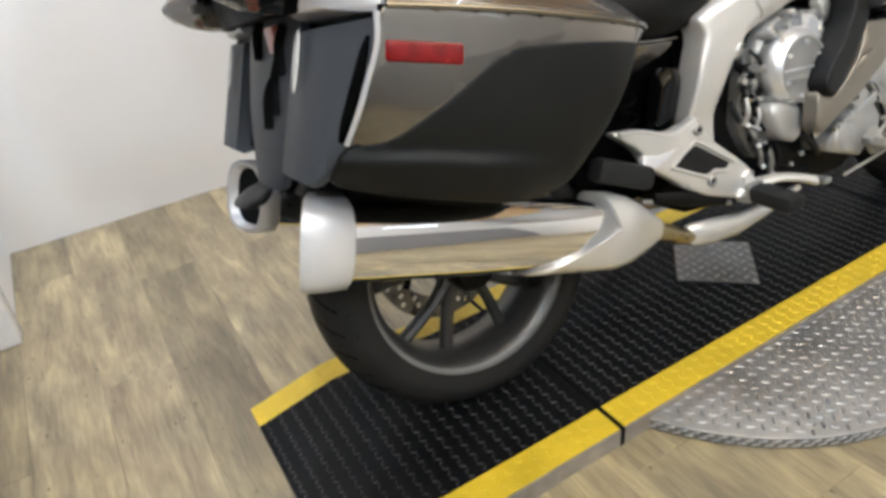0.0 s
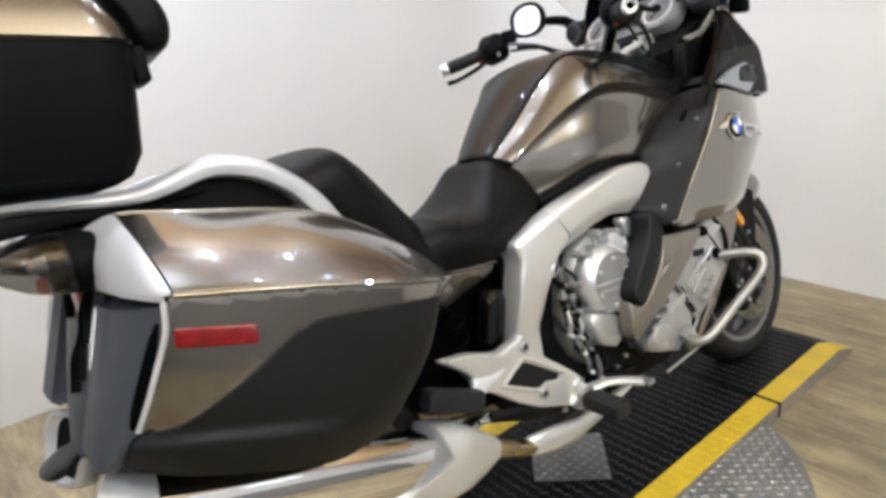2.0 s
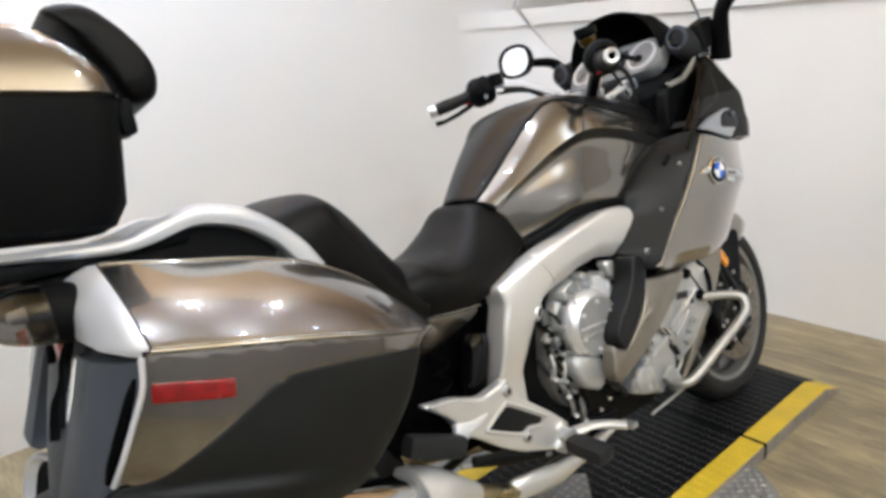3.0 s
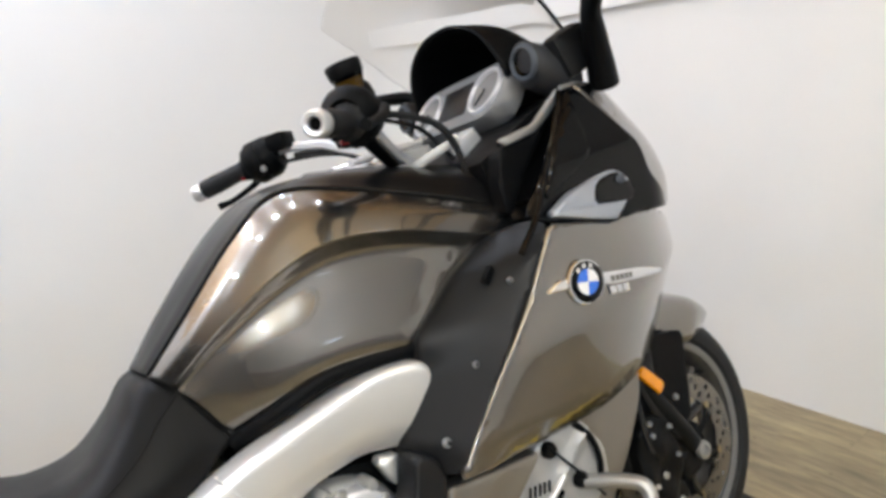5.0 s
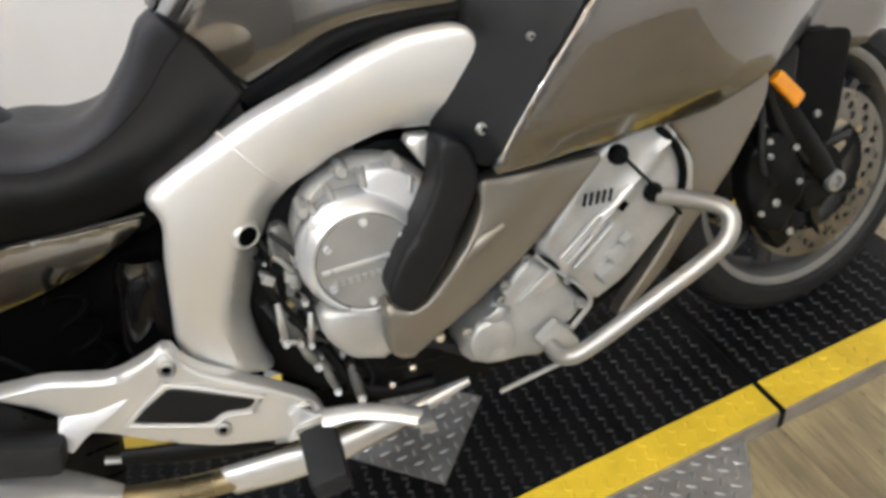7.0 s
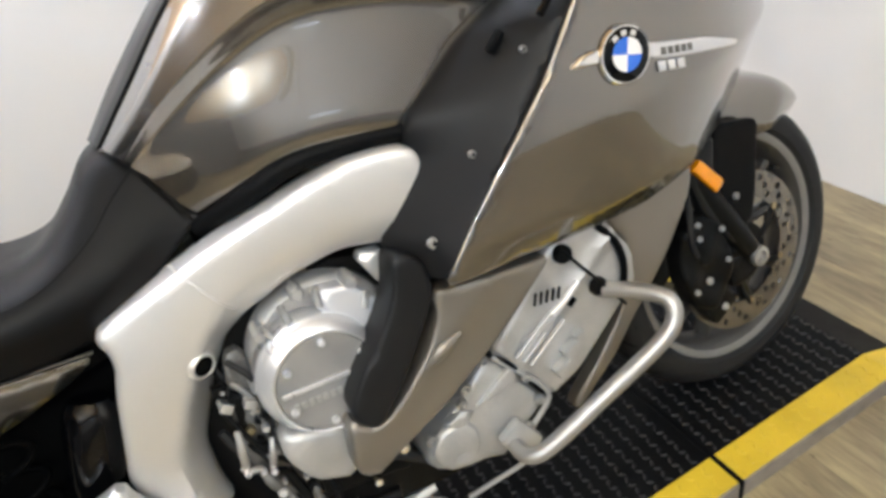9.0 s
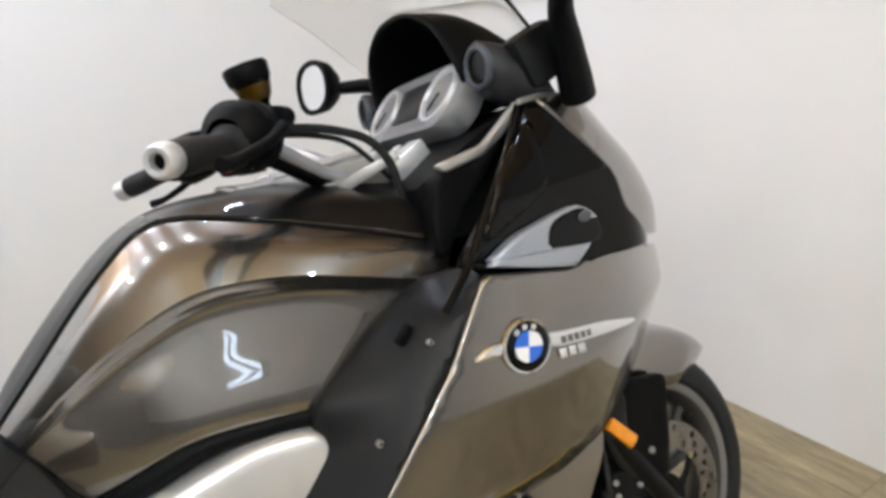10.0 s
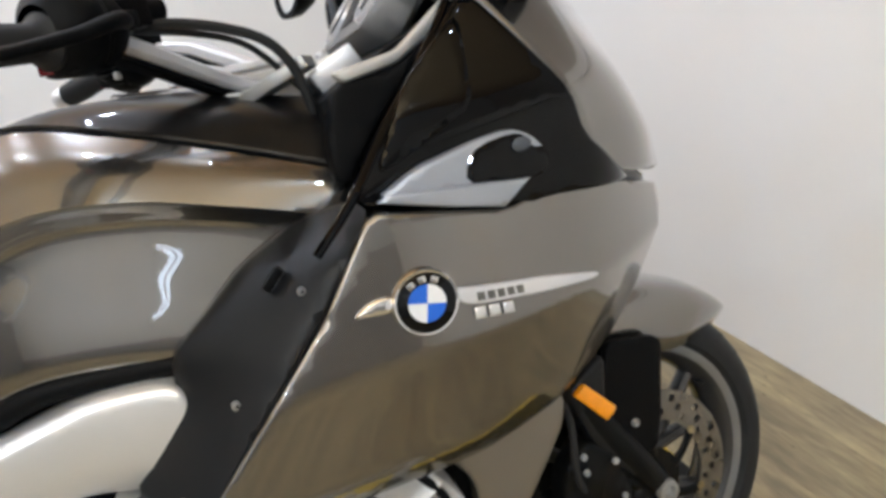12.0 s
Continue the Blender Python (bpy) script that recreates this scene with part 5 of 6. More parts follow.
for x, z in ((0.497, 0.479), (0.525, 0.361), (0.636, 0.341)):
    part("plate_bolt", bolt(x, -0.2215, z, 0.0115, h=0.008), BAR_METAL, plate)
    # Black disc on the bolt head, painted as the shade in its socket.
    part("bolt_recess", lathe([(0.0, 0.0006), (0.0065, 0.0006)], (x, -0.2245, z), (0, -1, 0), 12), SHADE_BLACK, plate)
both("pillion_peg", lambda s: turned(box(-0.07, 0.07, -0.022, 0.022, -0.024, 0.024, 0.014), Matrix.Translation((0.282, s * 0.235, 0.452)) @ Matrix.Rotation(radians(24), 4, "Y")), RUBBER, label="black rubber pillion peg")
both("rider_peg", lambda s: turned(box(-0.026, 0.026, -0.055, 0.055, -0.018, 0.018, 0.011), Matrix.Translation((0.640, s * 0.283, 0.297)) @ Matrix.Rotation(radians(-8 * s), 4, "X")), RUBBER, label="black rubber rider peg")
both("peg_hinge", lambda s: turned(box(-0.022, 0.022, -0.02, 0.02, -0.022, 0.022, 0.007), Matrix.Translation((0.634, s * 0.222, 0.304))), BAR_METAL)
part("brake_pedal", tube([(0.655, -0.232, 0.318), (0.70, -0.245, 0.318), (0.745, -0.262, 0.306), (0.782, -0.275, 0.290)], [0.013, 0.010, 0.010, 0.011], 10, 14, flat=1.5), SILVER, bike, "silver brake pedal")
part("pedal_tip", turned(box(-0.012, 0.012, -0.022, 0.022, -0.007, 0.007, 0.004), Matrix.Translation((0.785, -0.281, 0.292))), BAR_METAL, bike)
part("linkage_rod", tube([(0.36, -0.19, 0.36), (0.45, -0.205, 0.335), (0.60, -0.20, 0.285)], 0.006, 8), BAR_METAL, bike)
part("linkage_cover", tube([(0.385, -0.20, 0.362), (0.47, -0.21, 0.336), (0.575, -0.208, 0.296)], [0.012, 0.017, 0.010], 10, 12, flat=0.6), DARK_CAST, bike)
part("side_stand", tube([(0.70, 0.13, 0.24), (0.64, 0.24, 0.15), (0.60, 0.33, 0.085)], 0.014, 10, 10), DARK_CAST, bike, "black side stand, folded out")
part("stand_foot", box(0.565, 0.645, 0.305, 0.365, 0.066, 0.080, 0.004), DARK_CAST, bike)

# engine
part("engine_block", loft([[(x, y, z) for y, z in ((-w, z0 + 0.03), (-w + 0.03, z0), (w - 0.03, z0), (w, z0 + 0.03), (w, z1), (-w, z1))] for x, w, z0, z1 in ((0.56, 0.10, 0.36, 0.56), (0.66, 0.165, 0.30, 0.64), (0.85, 0.175, 0.27, 0.66), (1.05, 0.18, 0.28, 0.60), (1.24, 0.16, 0.36, 0.60))]), DARK_CAST, bike, "dark engine block")
part("belly_pan", loft([[(x, y, z) for y, z in ((-w, z1), (-w * 0.9, z0 + 0.02), (-w * 0.5, z0), (w * 0.5, z0), (w * 0.9, z0 + 0.02), (w, z1))] for x, w, z0, z1 in ((0.60, 0.12, 0.235, 0.30), (0.8, 0.17, 0.215, 0.31), (1.0, 0.20, 0.225, 0.32), (1.18, 0.17, 0.27, 0.35), (1.26, 0.12, 0.33, 0.38))]), BLACK, bike, "black belly pan")
part("radiator", box(1.27, 1.40, -0.15, 0.15, 0.36, 0.62, 0.02), BLACK, bike)
# Filler body, coloured near-black to stand for the shade behind the frame.
part("rear_gap_shade", loft([[(x, y, z) for y, z in ((-w, z0), (w, z0), (w, z1), (-w, z1))] for x, w, z0, z1 in ((-0.15, 0.12, 0.74, 0.87), (0.1, 0.11, 0.66, 0.84), (0.28, 0.095, 0.40, 0.66), (0.42, 0.09, 0.33, 0.64), (0.58, 0.09, 0.33, 0.66))]), SHADE_BLACK, bike)
guard = part("rear_inner_guard", lathe([(0.338, -0.10), (0.352, -0.06), (0.356, 0.0), (0.352, 0.06), (0.338, 0.10)], (0, 0, 0.32), (0, 1, 0), 64), BLACK, bike, solid=0.004)
g = guard.data
bm = bmesh.new()
bm.from_mesh(g)
bmesh.ops.delete(bm, geom=[v for v in bm.verts if v.co.z < 0.47 - 0.25 * v.co.x], context="VERTS")
bm.to_mesh(g)
bm.free()
part("swing_arm", tube([(0.50, 0.06, 0.37), (0.25, 0.125, 0.345), (0.0, 0.125, 0.32)], [0.04, 0.045, 0.06], 14, 12), DARK_CAST, bike, "dark cast swing arm")
# Coloured near-black as well, so the spring sinks into that shade.
part("shock_spring", tube([(0.40 + 0.022 * math.cos(a), -0.128 + 0.018 * math.sin(a), 0.40 + a * 0.0065) for a in (i * 0.5 for i in range(60))], 0.005, 8), SHADE_BLACK, bike)
clutch = part("clutch_cover", lathe([(0, 0.009), (0.0645, 0.009), (0.066, 0.0075), (0.0665, 0.0), (0.0665, -0.05)], (0.7825, -0.243, 0.5365), (0, -1, 0.0), 72), FACE_GREY, bike, "round cast aluminium clutch cover")


def eccentric_ring():
    """A bevelled ring whose inner edge sits lower and further forward than its outer one."""
    loops = []
    for f, d in ((0.0, 0.004), (0.03, 0.0105), (0.16, 0.0115), (0.62, 0.004), (0.93, -0.006), (1.0, -0.012), (1.0, -0.04)):
        cx, cz, r = 0.7825 - 0.0045 * f, 0.5365 + 0.0075 * f, 0.0667 + 0.0141 * f
        loops.append([(cx + r * math.cos(2 * math.pi * k / 72), -0.243 - d, cz + r * math.sin(2 * math.pi * k / 72)) for k in range(72)])
    bm = bmesh.new()
    vs = [[bm.verts.new(p) for p in loop] for loop in loops]
    for a, b in zip(vs, vs[1:]):
        for k in range(72):
            bm.faces.new((a[k], a[(k + 1) % 72], b[(k + 1) % 72], b[k]))
    bmesh.ops.recalc_face_normals(bm, faces=bm.faces)
    return bm


part("cover_ring", eccentric_ring(), BRIGHT, clutch, "bright machined ring", solid=0.001)
part("engine_side_casting", lathe([(0.0, -0.01), (0.094, -0.01), (0.101, -0.016), (0.105, -0.03), (0.107, -0.08)], (0.803, -0.212, 0.552), (0, -1, 0), 72), CASTING, bike, "pale cast engine side cover")
for k in range(7):
    a = radians(18 + 40 * k)
    part("cover_boss", lathe([(0, 0.012), (0.007, 0.012), (0.010, 0.006), (0.010, -0.03)], (0.803 + 0.101 * math.cos(a), -0.218, 0.552 + 0.101 * math.sin(a)), (0, -1, 0), 14), CASTING, clutch)
for k in range(6):
    a = radians(60 * k + 20)
    part("cover_bolt", bolt(0.7825 + 0.0555 * math.cos(a), -0.2515, 0.5365 + 0.0555 * math.sin(a), 0.0055), BRIGHT, clutch)
part("raised_bar", turned(box(-0.045, 0.045, -0.002, 0.002, -0.0028, 0.0028, 0.0012), Matrix.Translation((0.768, -0.2535, 0.540)) @ Matrix.Rotation(radians(4), 4, "Y")), BRIGHT, clutch)
for k in range(7):
    part("raised_mark", turned(box(-0.0035, 0.0035, -0.0015, 0.0015, -0.0048, 0.0048, 0.001), Matrix.Translation((0.735 + 0.0095 * k, -0.2525, 0.522 - 0.0006 * k)) @ Matrix.Rotation(radians(4), 4, "Y")), CASTING, clutch)
part("sump_casting", panel([(0.699, 0.482), (0.726, 0.480), (0.786, 0.458), (0.794, 0.434), (0.788, 0.395), (0.771, 0.376), (0.717, 0.400), (0.695, 0.449)], lambda x, z: 0.243, -1, 0.05, 0.012, 0.012, 1), CASTING, bike, "pale cast lower engine cover")
part("upper_flange", panel([(0.806, 0.648), (0.853, 0.638), (0.898, 0.586), (0.868, 0.554), (0.832, 0.586), (0.808, 0.612)], lambda x, z: 0.232, -1, 0.04, 0.006, 0.012, 1), LIGHT_SILVER, clutch, "pale flat casting flange")
for x0, z0, x1, z1 in ((0.764, 0.648, 0.767, 0.624), (0.812, 0.653, 0.808, 0.626), (0.870, 0.620, 0.862, 0.600), (0.735, 0.634, 0.742, 0.612)):
    part("screw_boss", tube([(x0, -0.228, z0), (x1, -0.232, z1)], 0.005, 10), CASTING, clutch)
    part("boss_screw", bolt(x0, -0.230, z0 - 0.004, 0.0045, h=0.006), BAR_METAL, clutch)
part("panel_boss", tube([(0.900, -0.292, 0.512), (0.925, -0.295, 0.528), (0.957, -0.291, 0.538)], [0.004, 0.010, 0.004], 10, 12, flat=0.6), BROWN, bike)
part("cover_wedge", panel([(0.872, 0.668), (0.918, 0.660), (0.918, 0.615), (0.895, 0.612)], lambda x, z: 0.225, -1, 0.02, 0.006, 0.01, 1), SILVER, bike)
head = part("cylinder_head", panel([(1.128, 0.578), (1.215, 0.590), (1.262, 0.515), (1.256, 0.456), (1.225, 0.437), (1.133, 0.366), (1.075, 0.345), (1.042, 0.405), (1.002, 0.464), (1.048, 0.501)], lambda x, z: 0.252 + 0.010 * max(0, 1 - abs((x - 1.04) * 0.72 - (z - 0.425)) / 0.02), -1, 0.06, 0.010, 0.011, 1), CASTING, bike, "cast aluminium cylinder head cover")
part("crank_cover", panel([(0.998, 0.462), (1.038, 0.400), (1.070, 0.343), (1.006, 0.306), (0.990, 0.283), (0.868, 0.327), (0.871, 0.358), (0.93, 0.405)], lambda x, z: 0.247 + 0.014 * max(0, 1 - math.hypot(x - 0.915, z - 0.325) / 0.045), -1, 0.06, 0.012, 0.011, 1), CASTING, bike, "cast aluminium crankcase cover")
part("head_gasket", tube([(0.992, -0.248, 0.468), (1.02, -0.256, 0.440), (1.040, -0.252, 0.402), (1.072, -0.246, 0.345)], 0.0035, 8, 16), BLACK, head)
for a, b in (((1.034, 0.444), (1.104, 0.490)), ((1.052, 0.422), (1.118, 0.467)), ((1.043, 0.433), (1.085, 0.461))):
    part("rib", slab([(a[0], -0.2615, a[1]), (b[0], -0.2635, b[1])], 0.008, 0.006), CASTING, head)
part("coil_clip", slab([(1.100, -0.268, 0.487), (1.124, -0.270, 0.500), (1.150, -0.268, 0.516)], 0.010, 0.008), BRIGHT, head, "bright coil clip")
# Black block on the surface, standing for the shade in the clip's hole.
part("clip_hole", turned(box(-0.007, 0.007, -0.003, 0.003, -0.006, 0.006, 0.001), Matrix.Translation((1.134, -0.266, 0.491)) @ Matrix.Rotation(radians(-35), 4, "Y")), SHADE_BLACK, head)
for k in range(5):
    part("head_slot", turned(box(-0.0014, 0.0014, -0.002, 0.002, -0.009, 0.009, 0.0005), Matrix.Translation((1.082 + 0.0095 * k, -0.2635, 0.517 - 0.0015 * k)) @ Matrix.Rotation(radians(20), 4, "Y")), DARK_CAST, head)
for x, z, w, h in ((1.122, 0.414, 0.016, 0.012), (1.104, 0.396, 0.020, 0.009), (1.136, 0.432, 0.009, 0.008)):
    part("cast_step", turned(box(-w, w, -0.010, 0.010, -h, h, 0.0025), Matrix.Translation((x, -0.262, z)) @ Matrix.Rotation(radians(-24), 4, "Y")), CASTING, head)
part("round_boss", lathe([(0, 0.005), (0.030, 0.005), (0.035, 0.002), (0.038, -0.006)], (0.914, -0.2515, 0.350), (0, -1, 0), 40), CASTING, head, "round crankcase boss")
part("web_facet", panel([(0.958, 0.394), (1.022, 0.433), (1.030, 0.404)], lambda x, z: 0.254 + 0.10 * max(0, z - 0.394), -1, 0.012, 0.002, 0.01, 0), CASTING, head)
part("web_facet", panel([(0.935, 0.400), (0.952, 0.392), (0.930, 0.372), (0.905, 0.392)], lambda x, z: 0.256, -1, 0.012, 0.003, 0.01, 0), CASTING, head)
part("cover_lip", tube([(1.000, -0.253, 0.460), (1.035, -0.255, 0.415), (1.060, -0.255, 0.382), (1.069, -0.252, 0.350), (1.034, -0.250, 0.317)], 0.0042, 8, 20), CASTING, head)
for x, z in ((1.143, 0.560), (1.188, 0.487)):
    part("rubber_plug", lathe([(0, 0.006), (0.011, 0.006), (0.014, 0.0), (0.014, -0.01)], (x, -0.259, z), (0, -1, 0), 18), BLACK, head)
part("plug_lead", tube([(1.137, -0.264, 0.572), (1.165, -0.266, 0.530), (1.195, -0.266, 0.486), (1.224, -0.262, 0.442)], 0.0025, 8, 16), BLACK, head)
part("head_seam", tube([(1.205, -0.250, 0.580), (1.228, -0.258, 0.545), (1.236, -0.258, 0.50), (1.228, -0.250, 0.45)], 0.006, 8, 16), BLACK, head)
for x, z, r in ((0.948, 0.434, 0.009), (0.938, 0.414, 0.008), (0.985, 0.462, 0.007), (1.053, 0.358, 0.0085), (1.026, 0.322, 0.008), (0.880, 0.384, 0.009), (1.040, 0.404, 0.007)):
    part("case_bolt", bolt(x, -0.252, z, r, h=0.009), BAR_METAL, head)
both("radiator_side_panel", lambda s: panel([(1.255, 0.560), (1.35, 0.572), (1.452, 0.570), (1.442, 0.525), (1.410, 0.485), (1.369, 0.440), (1.28, 0.366), (1.228, 0.312), (1.142, 0.250), (1.134, 0.266), (1.195, 0.320), (1.252, 0.380), (1.285, 0.440), (1.290, 0.50)], lambda x, z: 0.195 - 0.12 * max(0, x - 1.3), s, 0.02, 0.006), BROWN, label="warm grey radiator side panel")
both("crash_bar", lambda s: tube([(1.00, s * 0.225, 0.330), (0.990, s * 0.275, 0.318), (0.998, s * 0.305, 0.317), (1.03, s * 0.318, 0.328), (1.12, s * 0.335, 0.374), (1.205, s * 0.350, 0.418), (1.235, s * 0.352, 0.442), (1.243, s * 0.340, 0.468), (1.225, s * 0.305, 0.478), (1.19, s * 0.25, 0.480)], 0.0122, 14, 60), BAR_METAL, label="brushed tubular crash bar")
part("bar_lug", turned(box(-0.022, 0.022, -0.01, 0.01, -0.03, 0.03, 0.008), Matrix.Translation((1.005, -0.262, 0.318)) @ Matrix.Rotation(radians(-30), 4, "Y")), CASTING, bike)
part("stand_rod", tube([(1.02, -0.28, 0.292), (0.905, -0.255, 0.262)], 0.004, 8), BAR_METAL, bike)
# hoses, posts and fittings behind the frame
part("gearbox_wall", panel([(0.676, 0.60), (0.70, 0.60), (0.722, 0.47), (0.735, 0.38), (0.700, 0.352), (0.668, 0.385), (0.648, 0.44), (0.658, 0.53)], lambda x, z: 0.196 + 0.006 * math.sin(90 * x + 30 * z) * math.sin(68 * z), -1, 0.03, 0.008, 0.008, 1), ROUGH_CAST, bike, "rough cast gearbox wall")
for a, b, r in (((0.655, 0.505), (0.646, 0.448), 0.0085), ((0.662, 0.435), (0.674, 0.396), 0.0105), ((0.680, 0.395), (0.685, 0.345), 0.0090), ((0.715, 0.378), (0.713, 0.318), 0.0110), ((0.690, 0.475), (0.676, 0.432), 0.0075), ((0.640, 0.452), (0.664, 0.440), 0.0065)):
    part("casting_post", tube([(a[0], -0.210, a[1]), (a[0] * 0.5 + b[0] * 0.5, -0.217, a[1] * 0.5 + b[1] * 0.5), (b[0], -0.212, b[1])], [r * 0.55, r * 0.75, r * 0.65], 10, 8), ROUGH_CAST if r > 0.0088 else BAR_METAL, bike)
    part("post_bolt", bolt(b[0], -0.218, b[1], r * 0.62, h=0.007), BRIGHT, bike)
part("spring_canister", tube([(0.508, -0.135, 0.60), (0.500, -0.137, 0.575), (0.470, -0.137, 0.49), (0.462, -0.135, 0.465)], [0.026, 0.036, 0.036, 0.024], 20, 14), GLOSS, bike, "gloss black spring canister", smooth=60)
for pts, r, mt in (
    ([(0.655, -0.17, 0.60), (0.672, -0.19, 0.55), (0.665, -0.19, 0.50), (0.69, -0.18, 0.45)], 0.007, DARK_CAST),
    ([(0.672, -0.195, 0.565), (0.69, -0.20, 0.53), (0.688, -0.2, 0.49)], 0.0045, BAR_METAL),
    ([(0.635, -0.185, 0.50), (0.65, -0.19, 0.46), (0.69, -0.18, 0.41)], 0.006, RUBBER),
    ([(0.66, -0.19, 0.47), (0.675, -0.205, 0.44), (0.668, -0.20, 0.405)], 0.005, DARK_CAST),
    ([(0.69, -0.20, 0.41), (0.70, -0.205, 0.37), (0.712, -0.20, 0.335)], 0.008, DARK_CAST),
    ([(0.735, -0.21, 0.385), (0.74, -0.215, 0.35), (0.73, -0.20, 0.32)], 0.005, DARK_CAST),
    ([(0.80, -0.225, 0.39), (0.84, -0.22, 0.36), (0.88, -0.21, 0.32)], 0.008, RUBBER),
    ([(0.70, -0.19, 0.33), (0.76, -0.21, 0.305), (0.82, -0.22, 0.30)], 0.012, BLACK),
    ([(0.678, -0.205, 0.60), (0.698, -0.215, 0.57), (0.702, -0.21, 0.52), (0.690, -0.205, 0.47)], 0.004, RUBBER),
    ([(0.65, -0.20, 0.53), (0.664, -0.21, 0.49), (0.684, -0.212, 0.45), (0.705, -0.21, 0.42)], 0.004, DARK_CAST),
):
    part("hose", tube(pts, r, 10, 14), mt, bike)
random.seed(21)
for k in range(26):
    f = random.random()
    x, z = 0.662 + 0.045 * f + random.uniform(-0.016, 0.022), 0.575 - 0.215 * f
    w, h = random.uniform(0.004, 0.009), random.uniform(0.004, 0.008)
    spot = Matrix.Translation((x, -random.uniform(0.195, 0.212), z)) @ Matrix.Rotation(radians(random.uniform(-60, 60)), 4, "Y")
    if k % 3:
        part("fitting", turned(box(-w, w, -0.008, 0.008, -h, h, 0.002), spot), random.choice((CASTING, DARK_CAST, BAR_METAL, DARK_CAST, BRASSY)), bike)
    else:
        part("bolt_head", turned(lathe([(0, 0.003), (h * 0.6, 0.003), (h * 0.7, 0.0), (h * 0.7, -0.008)], (0, -0.006, 0), (0, -1, 0), 10), spot), random.choice((CASTING, DARK_CAST)), bike)
for x, z, r in ((0.845, 0.375, 0.009), (0.795, 0.345, 0.007), (0.76, 0.33, 0.006)):
    part("drain_bolt", bolt(x, -0.225, z, r, h=0.009), CHROME, bike)

# cockpit: handlebar, controls, mirrors
for s in (-1, 1):
    bar = new("handlebar")
    bar.parent = bike
    tagged(bar, "silver handlebar arm with black grip")
    rise = 0.024 if s > 0 else 0.0
    line = [(1.16, -0.050, 1.066), (1.113, -0.090, 1.084), (1.06, -0.150, 1.112), (1.005, -0.215, 1.140), (0.985, -0.245, 1.137)] if s < 0 else [(1.22, 0.065, 1.076), (1.17, 0.112, 1.116), (1.11, 0.160, 1.156), (1.05, 0.205, 1.172), (0.995, 0.240, 1.160)]
    part("arm", slab(line, 0.038, 0.019), LIGHT_SILVER, bar, "satin silver bar arm", smooth=30)
    # A thin black slab stands for the shade under the right arm.
    if s < 0:
        part("arm_under_shade", slab([(x, y, z - 0.013) for x, y, z in line[:4]], 0.020, 0.008), BLACK, bar)
    d = Vector((-0.104, -0.112, -0.005) if s < 0 else (-0.127, 0.105, -0.027)).normalized()
    g0 = Vector((0.985, -0.245, 1.137) if s < 0 else (0.995, 0.240, 1.160))
    part("grip", lathe([(0.026, 0.018), (0.0265, 0.024), (0.020, 0.03), (0.0175, 0.04), (0.0185, 0.075), (0.0195, 0.10), (0.0185, 0.128), (0.0165, 0.132)], g0, d, 24), RUBBER, bar, "black rubber grip")
    part("bar_end", lathe([(0.010, 0.128), (0.0175, 0.130), (0.0185, 0.134), (0.018, 0.148), (0.0145, 0.153), (0.009, 0.152), (0.008, 0.142)], g0, d, 28), BRIGHT, bar, "bright metal bar-end weight")
    # Near-black disc for the shade inside the hollow bar end.
    part("end_socket", lathe([(0, 0.1445), (0.0088, 0.1445), (0.0088, 0.140)], g0, d, 20), SHADE_BLACK, bar)
    part("throttle_housing", lathe([(0.018, -0.055), (0.033, -0.050), (0.0415, -0.036), (0.0430, -0.022), (0.0405, -0.019), (0.0430, -0.016), (0.0435, 0.004), (0.036, 0.018), (0.024, 0.026)], g0 + Vector((0, 0, 0.009 if s < 0 else 0.0)), d, 32), BLACK, bar)
    part("switch_block", turned(box(-0.024, 0.024, -0.026, 0.026, -0.022, 0.022, 0.008), Matrix.Translation((0.990, s * 0.232, 1.127 + rise)) @ Matrix.Rotation(radians(s * 47), 4, "Z")), BLACK, bar)
    part("switch", turned(box(-0.006, 0.006, -0.004, 0.004, -0.004, 0.004, 0.001), Matrix.Translation((0.962, s * 0.250, 1.112 + rise))), RED, bar, "small red switch")
    up = 0.0 if s > 0 else 0.012
    part("lever", tube([(1.035, s * 0.205, 1.145 + rise), (1.038, s * 0.25, 1.134 + rise + up), (1.003, s * 0.305, 1.118 + rise * 0.4 + up), (0.958, s * 0.355, 1.106 + up), (0.933, s * 0.385, 1.102 + up)], [0.011, 0.009, 0.007, 0.006, 0.008], 10, 20), BLACK, bar, "black hand lever")
    part("lever_clamp", turned(box(-0.026, 0.026, -0.020, 0.020, -0.016, 0.018, 0.006), Matrix.Translation((1.035, s * 0.188, 1.160 + rise)) @ Matrix.Rotation(radians(s * 40), 4, "Z")), BLACK, bar)
    if s < 0:
        part("master_cylinder", tube([(1.000, s * 0.222, 1.150), (1.03, s * 0.195, 1.158), (1.075, s * 0.158, 1.166)], [0.014, 0.019, 0.013], 12, 10), BLACK, bar, "black master cylinder")
        part("reservoir_stem", tube([(1.042, s * 0.178, 1.150), (1.044, s * 0.170, 1.172), (1.042, s * 0.168, 1.190)], [0.015, 0.011, 0.013], 12), BLACK, bar)
        part("reservoir", lathe([(0, 0), (0.013, 0), (0.020, 0.010), (0.026, 0.030), (0.0275, 0.046)], (1.042, s * 0.168, 1.186), (-0.14, 0, 1), 24), SMOKED, bar, "smoked brake fluid cup")
        part("fluid", lathe([(0, 0.003), (0.011, 0.003), (0.0175, 0.010), (0.0215, 0.024), (0, 0.024)], (1.042, s * 0.168, 1.186), (-0.14, 0, 1), 20), FLUID, bar)
